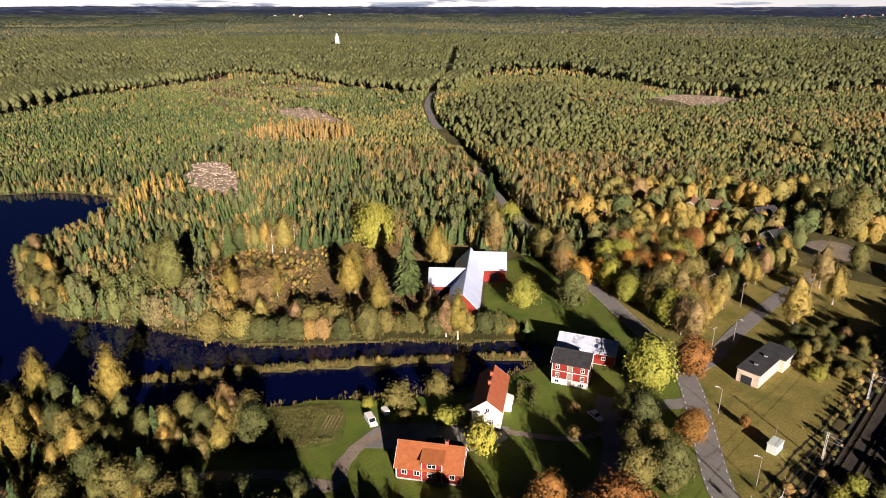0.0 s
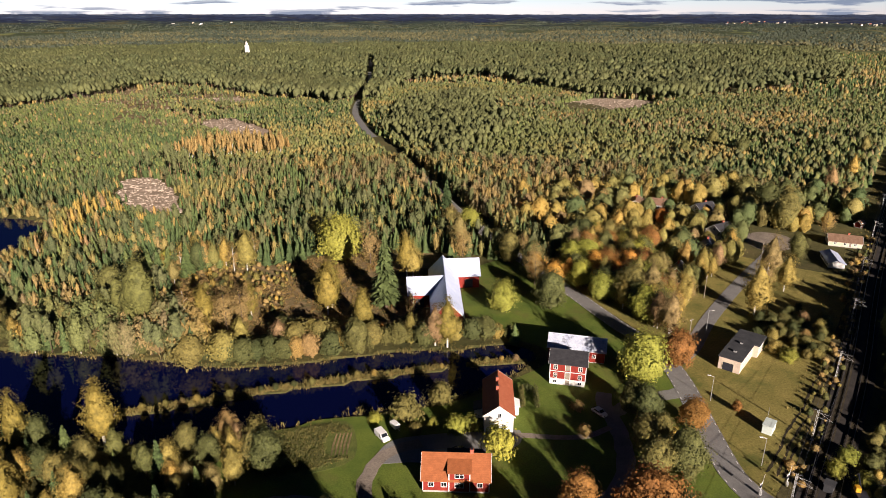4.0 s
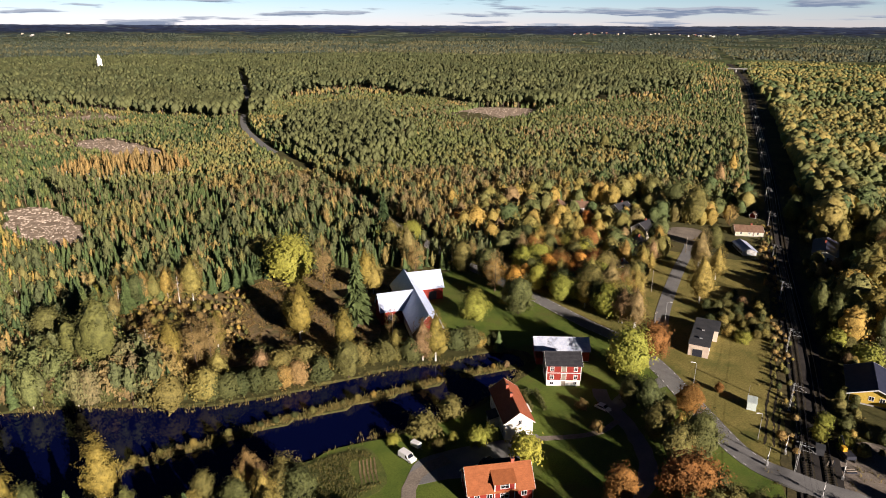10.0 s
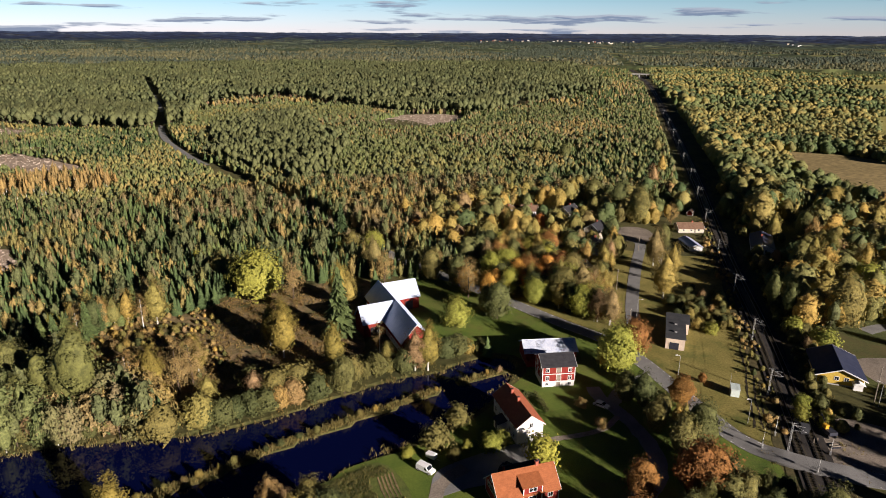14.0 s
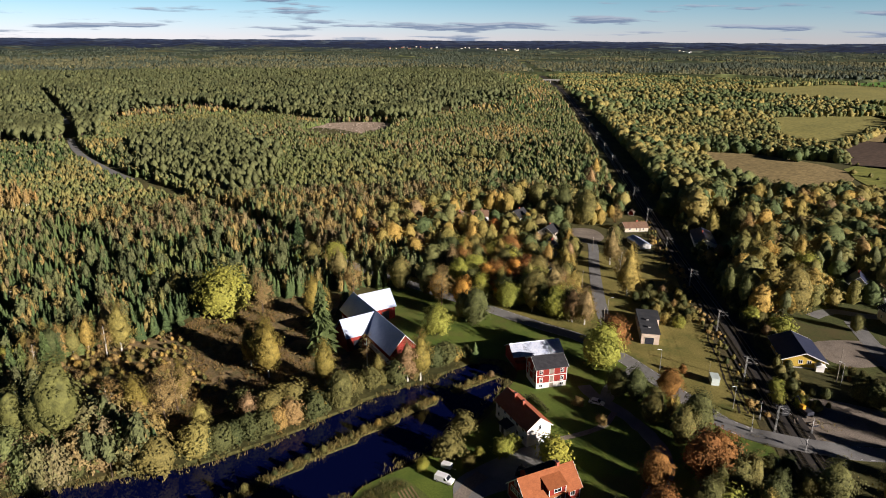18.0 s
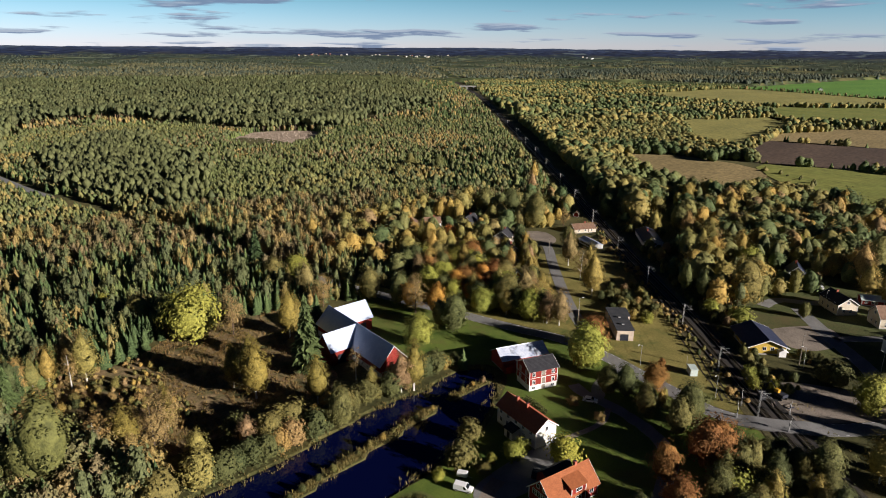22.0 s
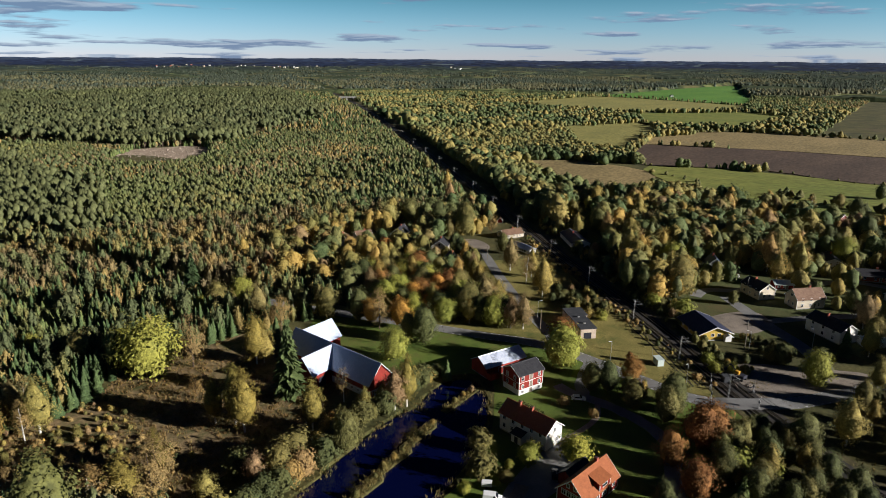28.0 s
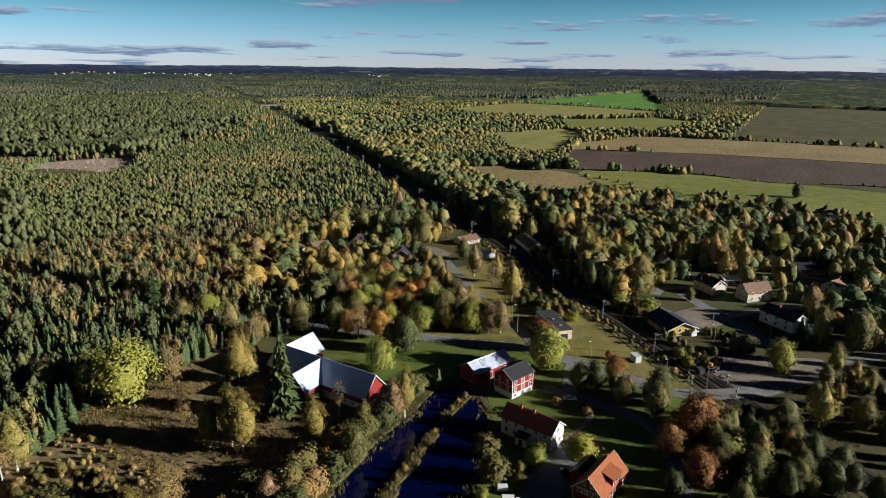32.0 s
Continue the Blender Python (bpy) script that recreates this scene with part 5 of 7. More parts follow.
# village houses
VILLAGE_HOUSES = [
    ("white bungalow with brown roof among trees", 119.3, 326, 60, 11, 8, 3.0, 5.0, "white_wall", "brown_roof"),
    ("small white house with brown roof", 130.5, 322, -30, 9, 8, 3.0, 5.4, "white_wall", "brown_roof"),
    ("grey house with white gable and dark roof", 147.7, 308, 20, 11, 8, 3.4, 6.6, "cream_wall", "dark_tile"),
    ("pale yellow house with dark tiled roof", 136.5, 270.5, 25, 10, 8, 5.0, 7.8, "cream_wall", "dark_tile"),
    ("dark blue wooden villa with steep roof", 119.5, 250, 60, 9, 8, 4.2, 7.6, "blue_wood", "navy_roof"),
    ("red wooden cottage with white gable", 95.6, 227.5, 55, 9, 7, 3.2, 6.3, "red_wood", "dark_tile"),
    ("low house with wide brown roof by the railway", 188, 257, -28, 13, 8, 2.6, 4.6, "cream_wall", "brown_roof"),
    ("small red garden shed with white trim", 213.3, 279.5, 30, 4, 3, 2.2, 3.6, "red_wood", "brown_roof"),
    ("long low white building with navy roof", 199, 221, 41, 24, 10, 3.0, 5.0, "white_wall", "navy_roof"),
    ("low house with blue-grey roof behind trees", 293, 238, 20, 14, 9, 3.0, 5.0, "white_wall", "grey_roof"),
    ("white house with steep dark roof and gable", 193.5, 143.5, 25, 10, 8, 4.0, 7.8, "white_wall", "navy_roof"),
    ("cream two-storey house with dark roof and white bargeboards", 168.7, 118.2, 50, 12, 8, 4.6, 7.2, "cream_wall", "dark_tile"),
    ("red outbuilding with white roof", 186, 111, -60, 8, 6, 2.6, 3.8, "red_wood", "pale_sheet"),
    ("pale cream house with dark brown roof", 166.8, 99.1, -45, 13, 7.6, 4.6, 8.0, "cream_wall", "brown_roof"),
    ("long white two-storey house with dark roof", 137.1, 86.2, 53, 15.5, 8, 5.2, 7.6, "white_wall", "dark_tile"),
    ("low white house with dark roof", 243, 97, 15, 16, 8, 2.8, 4.8, "white_wall", "dark_tile"),
    ("dark brown bungalow with white bargeboards", 226, 78, -70, 15, 10, 2.8, 5.0, "brick", "dark_tile"),
    ("glazed shed with pale sheet roof", 136.5, 73, -60, 8, 5, 2.4, 3.6, "white_paint", "pale_sheet"),
    ("white house with brown roof behind trees", 198.5, 65, -30, 12, 8, 3.4, 6.2, "white_wall", "brown_roof"),
    ("small red house with dark roof at the field", 351, 106, 70, 10, 8, 3.0, 5.5, "red_wood", "dark_tile"),
    ("large house with dark roof and white walls", 352, 66, -85, 16, 9, 4.0, 7.0, "white_wall", "dark_tile"),
    ("white cottage with dark roof in the wood", 326, 226, 50, 10, 7, 3.0, 5.4, "white_wall", "dark_tile"),
]
for lb, x, y, tn, L, W, e, r, wm, rm in VILLAGE_HOUSES:
    us = [(-0.3 * L), 0.0, 0.3 * L]
    wins = row("S", us, 1.8) + row("N", us, 1.8) + row("W", (-1.4, 1.4), 1.8) + row("E", (-1.4, 1.4), 1.8)
    if e > 4.5:
        wins += row("S", us, 4.2, 0.9, 1.1) + row("N", us, 4.2, 0.9, 1.1)
    if r - e > 2.4:
        wins += row("W", (0,), e + 0.8, 1.0, 1.1) + row("E", (0,), e + 0.8, 1.0, 1.1)
    small = L < 9
    house(lb, x, y, tn, L, W, e, r, wm, rm, wins=wins if not small else wins[:2], doors=[("S", 0.15 * L, 0.4, 0.95, 2.0, "wood_grey")], stacks=[] if small else [(0.12 * L, 0.3)], category="shed" if small else "house", group="village houses")
carport = tagged(thing("carport", 116, 264.5, 25), "open carport with flat white sheet roof", "carport")
box_part("roof", (-3.4, 3.4, -2.4, 2.4, 2.3, 2.5), M["pale_sheet"], carport, bevel=0.03)
for a in (-3.1, 3.1):
    for b in (-2.1, 2.1):
        box_part("post", (a - 0.07, a + 0.07, b - 0.07, b + 0.07, 0, 2.3), M["wood_grey"], carport)
gh = house("greenhouse with pale blue sheet roof", 168, 237, 66, 14, 6, 2.2, 3.4, "white_paint", "sheet_metal", trim="", plinth=0.2, wins=row("S", (-5, -3, -1, 1, 3, 5), 1.3, 1.6, 1.3) + row("N", (-5, -3, -1, 1, 3, 5), 1.3, 1.6, 1.3), category="greenhouse", name="greenhouse")

# far landmarks
church = tagged(thing("church", -277, 1548, 20), "white church with a square tower over the wood", "church")
box_part("tower", (-4.3, 4.3, -4.3, 4.3, 0, 28), M["white_wall"], church)
bm = bmesh.new()
rod(bm, (0, 0, 28), (0, 0, 31), 5.6, 3.2, 4)
box(bm, -2.2, 2.2, -2.2, 2.2, 31, 35)
rod(bm, (0, 0, 35), (0, 0, 38.5), 2.4, 0.3, 8)
part("spire", bm, M["white_wall"], church)
nave = gable_body("nave", 22, 10, 0, 7, 11, M["white_wall"], church)
nave.matrix_basis = pose(15, 0, 0)
for s in (-1, 1):
    tiled_slope("nave_roof", 22, 10, 7, 11, s, M["dark_tile"], nave, 0.5)
viaduct = tagged(thing("road_bridge", 1045, 1205, -50), "grey concrete road bridge across the railway", "bridge")
box_part("deck", (-26, 26, -4, 4, 6.5, 7.6), M["concrete"], viaduct)
for s in (-1, 1):
    box_part("parapet", (-26, 26, s * 4 - 0.2, s * 4 + 0.2, 7.6, 8.6), M["concrete"], viaduct)
for xx in (-20, -8, 8, 20):
    box_part("pier", (xx - 1, xx + 1, -3.5, 3.5, 0, 6.5), M["concrete"], viaduct)

# ---- trees that stand apart ----
TREES = [
    ("birch", [(89.4, 275.3, 15.6), (70, 274.1, 14.3), (70.5, 257, 14.3), (99.1, 294.5, 15.6), (86.2, 250.3, 15.6), (74.8, 218.1, 15.6), (81.6, 205.8, 14.3), (59.8, 338.5, 15.6), (129.8, 211.6, 15.6), (119.1, 348.2, 15.6), (149.5, 370.4, 15.6), (273.1, 363.9, 18.2), (239.9, 338, 18.2)]),
    ("birch", [(332.5, 428.9, 16.9), (-69.7, 131.1, 10.4), (-122.6, 208.1, 10.4), (-137.6, 206, 7.8), (-147.4, 205.7, 7.8), (200.6, 187.3, 18.2), (197.1, 170.6, 18.2), (161, 155.3, 16.9), (222.7, 211.6, 15.6), (213.5, 226.2, 15.6), (274.9, 142.4, 15.6), (225.6, 120.3, 19.5), (208.1, 107.6, 19.5), (152.6, 76.5, 15.6), (337.3, 53.8, 13), (54.7, 73.7, 15.6), (95.3, 68.8, 13), (295.2, 96.6, 15.6)]),
    ("bare_birch", [(100.7, 368.5, 15.6), (110.7, 353.5, 14.3), (82.5, 373.8, 15.6), (160.6, 336.1, 15.6)]),
    ("brown", [(43.1, 265.1, 9.2), (150.9, 338.3, 12.6), (189.6, 271.4, 12.6)]),
    ("pine", [(131.9, 158, 15.6), (133.8, 166.4, 16.9)]),
    ("limegold", [(-34.4, 282, 13), (51.5, 157.5, 16.5), (-9.6, 142.6, 3.2), (-121.9, 211.9, 8), (-52, 310, 9)]),
    ("leafy", [(-46.4, 288.2, 13.8), (31.2, 265, 11.5), (62.2, 234.1, 11.5), (64.3, 216.2, 10.3), (173.8, 280.6, 21.8), (180.1, 303.9, 18.4), (155.8, 242.9, 12.6), (44.6, 138.2, 11.5), (42.2, 142.9, 10.3), (45, 118.1, 13.8), (39.8, 128.4, 10.3), (37.7, 117.5, 11.5), (38.1, 213.8, 11.5), (182.4, 328.7, 16.1), (241.5, 474.6, 14.9), (249.1, 446, 14.9), (200.6, 439, 13.8), (226, 266.5, 14.9), (249.9, 265.5, 13.8), (274.2, 194.9, 13.8), (282.2, 214.6, 13.8), (100.4, 85.8, 9.2), (139.7, 72.1, 11.5)]),
    ("leafy", [(123.7, 60.8, 16.1), (299.6, 87.6, 16.1), (279, 103.1, 13.8), (262.4, 97.5, 12.6), (149.8, 124.4, 6.9), (44.9, 83, 12.6), (-0.7, 105.9, 8), (19, 97.2, 10.3), (12.9, 88.6, 10.3), (330.3, 65.9, 9.2), (239.5, 87.8, 10.3)]),
    ("maple", [(40.6, 235.2, 11.5), (53.7, 231.7, 10.3), (44.9, 317, 8), (118, 293.4, 9.2)]),
    ("rusty", [(67, 231.1, 12.6), (65.2, 164.7, 12.6), (55.3, 134.7, 9.2), (70.4, 140.5, 3.5), (30.5, 105.7, 13.8), (17.6, 110, 10.3), (-20.5, 195.2, 4), (-7.5, 195.4, 4), (32.9, 103.8, 13.8), (8.2, 101, 10.3)]),
    ("gold_bush", [(-3.8, 140.5, 4.5), (0, 141, 4), (5.2, 131.2, 7), (0.2, 308.7, 6), (-23.8, 146.9, 3), (99.9, 163.4, 4), (23.5, 94.9, 7), (27.9, 89, 6), (124.4, 138.4, 7), (126.4, 151, 6), (79, 114.3, 4), (84.7, 118.2, 4), (82.1, 109.2, 4)]),
    ("spruce", [(15.6, 315.5, 20.8), (118.2, 79.9, 11.7), (5.5, 90.5, 11.7), (239.3, 59.8, 13)]),
    ("brown_bush", [(29.2, 146, 2.6), (27.7, 135.6, 2.6)]),
    ("green_bush", [(-15.7, 147.6, 7), (-6.3, 154, 6), (-14, 141, 3)]),
    ("limegold", [(-35.6, 263.8, 21), (21.6, 207.4, 12), (7.8, 299.4, 7.2), (23.5, 293.2, 13.2), (-105.1, 259.7, 9.5), (183.7, 161.4, 14.7), (229.8, 155.4, 13.3), (248.1, 92.9, 14.1), (90.1, 85.4, 11.7)]),
    ("pine", [(-42.2, 272.4, 17.3), (-95, 199.3, 29.5), (-98.4, 201.9, 21.3), (-104.3, 207.7, 19.8), (-110.2, 207.3, 14.5), (-110.5, 227.8, 12.1), (149.2, 174.3, 11.7)]),
    ("brown", [(-23.4, 258.4, 20), (15.3, 258.9, 14.5), (38.9, 229.2, 17.2), (-35.3, 238.9, 8.4), (-71, 203.3, 17.1), (-66.7, 207.9, 15.6)]),
    ("birch", [(-6.9, 241.7, 15.2), (15.5, 272.3, 17.5), (-4.2, 185.3, 14.4), (-72.9, 256.6, 18.2), (-49.9, 190.9, 7.4), (-90.2, 192.1, 10), (-107.3, 196.1, 8.6), (-114.1, 199.2, 10.2), (107.4, 194.1, 20.7), (131.9, 224.7, 19.1), (71.9, 184, 15.6), (73.3, 202.8, 19.1), (178.8, 181.8, 21.1), (178.7, 175.7, 18.4), (191, 114.2, 16.9), (208.4, 121.5, 21.1), (246.5, 113.9, 14.9), (218, 106, 13.3), (260.9, 136.8, 16.7), (124.2, 72.8, 14.6), (84.3, 72.5, 7.1), (285.4, 66.3, 10.5)]),
    ("birch", [(324.7, 51.7, 12.1), (267.4, 151.9, 12.2), (202.2, 137.9, 14)]),
    ("spruce", [(-18.5, 215.2, 26.7)]),
    ("bare_birch", [(-9.8, 201, 12), (-77.6, 254.7, 13.5), (-83.3, 204.8, 17.3), (119.4, 208.8, 16), (355, 121.5, 16.7)]),
    ("leafy", [(34, 252.9, 14.7), (41, 241.5, 14.4), (38.9, 207.2, 15.1), (15.4, 298.5, 12.3), (-28.2, 182.2, 13.1), (-47.5, 186.3, 10.2), (-92.6, 260.8, 12.9), (-114.6, 229.6, 15.8), (73, 195.6, 13.2), (68.3, 207.1, 16.7), (145.6, 146.1, 20.8), (227.4, 219.1, 16.9), (264.8, 263.9, 19.5), (328, 262.8, 14), (261.5, 188.1, 11), (130.5, 59.2, 14.7), (364.4, 95.5, 15.9), (293, 85.6, 19.7), (285.8, 102.1, 12.3), (393.3, 108.2, 12.2), (249.4, 246, 14.3), (266.9, 170.3, 13.5), (225.7, 185.2, 13.7), (450.1, 85.8, 13)]),
    ("maple", [(44.4, 222.9, 12.6), (63.6, 223.7, 9.5), (51.7, 307.8, 10.5), (58.5, 308.8, 9.4)]),
    ("shrub", [(-51.5, 196.4, 8), (-46.2, 187.6, 10.1), (-39.7, 188.5, 10), (-36.2, 182.7, 8.9), (-77.5, 182.2, 10.4), (-62.1, 182.4, 8.2), (99.8, 96.8, 8.3), (99.4, 100.6, 6.9)]),
    ("shrub_gold", [(-67.5, 182.8, 10.7)]),
    ("olive_birch", [(-88.3, 144.1, 19.5), (-38.6, 211.5, 19.8), (-37.5, 216.9, 19.6), (-40.6, 222.1, 15.8), (-26.5, 196.9, 17), (-77.7, 203.4, 17.6), (-9.2, 242.8, 19.7), (-0.6, 183.6, 17.6), (-64.4, 212.3, 13.8), (-106.8, 143.5, 18.2), (-99.1, 121.6, 16.9)]),
]
KINDS = {
    # crown shape, crown's foot, clumps, leaves a clump, leaf size, radius over height, leaves, bark, label, category
    "birch": ("birch", 0.1, 150, 15, 0.055, 0.26, "birch", "birch_bark", "birch tree with golden autumn leaves", "tree"),
    "olive_birch": ("birch", 0.08, 170, 15, 0.055, 0.21, "olivegold", "birch_bark", "tall birch with yellow-green autumn leaves", "tree"),
    "bare_birch": ("birch", 0.2, 120, 12, 0.058, 0.2, "brownleaf", "birch_bark", "tall birch with thin brownish leaves", "tree"),
    "brown": ("oval", 0.1, 150, 14, 0.05, 0.27, "brownleaf", "bark", "tree with sparse brown autumn leaves", "tree"),
    "pine": ("pine", 0.16, 160, 15, 0.066, 0.21, "pine_crown", "bark", "tall olive green pine tree", "tree"),
    "limegold": ("round", 0.06, 210, 15, 0.058, 0.42, "limegold", "bark", "broad tree with bright yellow-green leaves", "tree"),
    "leafy": ("round", 0.05, 170, 14, 0.058, 0.34, "leafy", "bark", "broad dark green leafy tree", "tree"),
    "maple": ("oval", 0.12, 160, 14, 0.06, 0.34, "maple", "bark", "maple tree with bright orange leaves", "tree"),
    "rusty": ("round", 0.05, 170, 14, 0.058, 0.4, "rusty", "bark", "tree with rust red autumn leaves", "tree"),
    "gold_bush": ("round", 0.0, 90, 13, 0.085, 0.6, "limegold", "bark", "round bush with golden green leaves", "bush"),
    "green_bush": ("round", 0.0, 90, 13, 0.085, 0.56, "leafy", "bark", "round dark green garden bush", "bush"),
    "brown_bush": ("round", 0.0, 60, 12, 0.12, 0.6, "brownleaf", "bark", "small brown garden bush", "bush"),
    "shrub": ("oval", 0.0, 70, 12, 0.09, 0.45, "leafy", "bark", "olive green willow bush", "bush"),
    "shrub_gold": ("oval", 0.0, 70, 12, 0.09, 0.4, "birch", "bark", "bush with yellowing autumn leaves", "bush"),
}
made_trees = {}


def tree_kind(kind, variant):
    """A tree of 10 m: trunk with limbs, and a crown of leaf clumps."""
    r = np.random.default_rng(variant * 31 + len(kind) * 7 + ord(kind[0]))
    root = thing({"shrub": "bush", "shrub_gold": "bush", "gold_bush": "bush", "brown_bush": "bush", "green_bush": "bush", "spruce": "spruce_tree", "pine": "pine_tree", "birch": "birch_tree", "bare_birch": "birch_tree", "olive_birch": "birch_tree", "maple": "maple_tree"}.get(kind, "tree"), 0, 0)
    if kind == "spruce":
        v, f = spruce_arrays(r, 36, 15)
        v = v * (2.35, 2.35, 10)
        v += r.normal(0, 0.11, v.shape)
        crown = from_arrays("crown", v, f, M["spruce"], root)
        top, bark, lean = 8.0, "bark", 0.0
        tagged(root, "tall dark green spruce tree", "tree")
        limbs = 0
    else:
        shape, foot, clumps, per, size, rad, leaf, bark, label, cat = KINDS[kind]
        fine = cat == "tree"
        v, f = leaf_arrays(r, shape, foot, int(clumps * (0.8 if fine else 1)), int(per * (1.6 if fine else 1)), size * (0.8 if fine else 1), 1 / rad, 0.27 if fine else 0.34)
        prof = {"birch": BIRCH_P, "pine": [(0.16, 0.4), (0.4, 0.9), (0.65, 0.85), (0.9, 0.45), (1.0, 0)]}.get(shape, LEAFY_P)
        if kind not in ("bare_birch", "brown"):
            cv, cf = core_arrays(r, 9, [(foot + 0.03 + h * (0.95 - foot), w) for h, w in prof], 0.15)
            f = np.concatenate([f, cf + len(v)])
            v = np.concatenate([v, cv * (0.82, 0.82, 0.95)])
        crown = from_arrays("crown", v * (rad * 10, rad * 10, 10), f, M[leaf], root)
        top, lean = 8.2, r.uniform(-0.4, 0.4)
        tagged(root, label, cat)
        limbs = 7
    bm = bmesh.new()
    thick = 0.17 if limbs == 7 else 0.2
    rod(bm, (0, 0, -0.3), (lean * 0.4, 0, top * 0.5), thick, thick * 0.7, 7)
    rod(bm, (lean * 0.4, 0, top * 0.5), (lean, 0, top), thick * 0.7, 0.04, 7)
    for i in range(limbs):
        a, z = r.uniform(0, 6.28), top * r.uniform(0.25, 0.8)
        ln = r.uniform(1.0, 2.0) * (1.25 - z / top)
        rod(bm, (lean * 0.5, 0, z), (lean * 0.5 + math.cos(a) * ln, math.sin(a) * ln, z + ln * 0.8), 0.07, 0.02, 5)
    part("trunk", bm, M[bark], root)
    return root


def put_tree(kind, x, y, h, r):
    key = (kind, int(r.integers(0, 3)))
    s = h / 10
    m = pose(x, y, 0, 0, 0, r.uniform(0, 360)) @ Matrix.Diagonal((s * r.uniform(0.9, 1.12), s * r.uniform(0.9, 1.12), s, 1))
    if key not in made_trees:
        made_trees[key] = tree_kind(*key)
        made_trees[key].matrix_basis = m
        return
    src = made_trees[key]
    old = src.matrix_basis.copy()
    src.matrix_basis = Matrix()
    c = copy_thing(src, Matrix())
    src.matrix_basis = old
    c.matrix_basis = m


tr = np.random.default_rng(21)
for kind, spots in TREES:
    for x, y, h in spots:
        put_tree(kind, x, y, h, tr)
# bushes and small trees along the north bank and round the point
bank = spline([(-181, 256), (-172, 241), (-153, 217), (-143, 206), (-132, 200), (-117, 196), (-101, 193), (-84, 188), (-66, 183), (-50, 182.5), (-31, 184.5), (-12, 186.5), (2, 185.5), (12, 187.5), (20, 187)], 3.4)
for x, y in bank:
    put_tree(("shrub", "shrub_gold", "shrub", "shrub")[tr.integers(0, 4)], x + tr.uniform(-1, 1), y + tr.uniform(-0.3, 3), tr.uniform(4.0, 8.5), tr)
    if tr.uniform() < 0.35:
        put_tree("birch", x + tr.uniform(-2, 2), y + tr.uniform(4, 9), tr.uniform(8, 11), tr)


def fill(kinds, poly, count, h0, h1, gap=3.0, keep=(), joined=False):
    """Trees at random spots of an outline, clear of roads, houses and each other."""
    poly = np.array(poly)
    lo, hi = poly.min(0), poly.max(0)
    placed = []
    for _ in range(count * 30):
        if len(placed) >= count:
            break
        x, y = tr.uniform(lo[0], hi[0]), tr.uniform(lo[1], hi[1])
        px, py = np.array([x]), np.array([y])
        if not inside(poly, px, py)[0] or any(math.hypot(x - a, y - b) < gap for a, b in placed):
            continue
        if min(off_line(l, px, py)[0] for l in keep) < 5.0 or any(math.hypot(x - q[1], y - q[2]) < q[4] * 0.5 + 3 for q in VILLAGE_HOUSES) or any(off_line(f, px, py)[0] < 4.5 for f in FRONTS):
            continue
        placed.append((x, y))
        if not joined:
            put_tree(kinds[tr.integers(0, len(kinds))], x, y, tr.uniform(h0, h1), tr)
    if joined:
        spots = np.array(placed)
        which = tr.integers(0, len(kinds), len(spots))
        for kind in sorted(set(kinds)):
            sel = np.isin(which, [i for i, q in enumerate(kinds) if q == kind])
            prof, shape, wide, leaf = {"birch": (LEAFY_P, "oval", 0.35, "birch"), "brown": (BIRCH_P, "oval", 0.3, "brownleaf"), "pine": (PINE_P, "pine", 0.2, "pine"), "shrub": (LEAFY_P, "oval", 0.45, "leafy"), "shrub_gold": (LEAFY_P, "oval", 0.42, "birch"), "brown_bush": (LEAFY_P, "round", 0.6, "brownleaf")}.get(kind, (LEAFY_P, "round", 0.42, "broadleaf"))
            h = tr.uniform(h0, h1, sel.sum())
            tpl = [[(*(lambda v, f: (v * (0.84, 0.84, 0.98), f))(*core_arrays(tr, 8, prof, 0.18)), 0), (*leaf_arrays(tr, shape, 0.05, 42, 9, 0.095, 1 / wide), 0), (*trunk_arrays(0.06, 0.4, 4), 1)] for _ in range(4)]
            low = kind in ("shrub", "shrub_gold", "brown_bush")
            plant("scrub" if low else "village_trees", {"shrub": "low green scrub on rough grassland", "shrub_gold": "low golden scrub on rough grassland", "brown_bush": "small brown bushes on rough grassland", "birch": "golden birches among the village gardens", "brown": "brown autumn trees among village gardens", "pine": "pines among the village gardens"}.get(kind, "green leafy trees among village gardens"), spots[sel], h, h * wide * tr.uniform(0.85, 1.2, sel.sum()), tpl, [M[leaf], M["bark"]], tr)


EAST_LANES = [([(158, 129), (137, 110.5), (120, 94), (104, 84), (92, 80)], 6.0), ([(137, 109), (151, 96.5), (169, 77)], 4.5), ([(150, 140), (162, 138), (170, 126), (187, 114), (200, 100), (215, 86), (216, 68)], 5.0)]
FRONTS = [np.array([(q[1], q[2]), (q[1] - 9, q[2] - 11) if q[1] < 150 else (q[1] - 11, q[2] - 2)]) for q in VILLAGE_HOUSES if q[1] < 320] + [np.array([(108, 122), (96, 112)]), np.array([(112, 118), (98, 106)])]
LINES = [ROAD[::2], STREET, RAIL[::2], DRIVE, YARD]
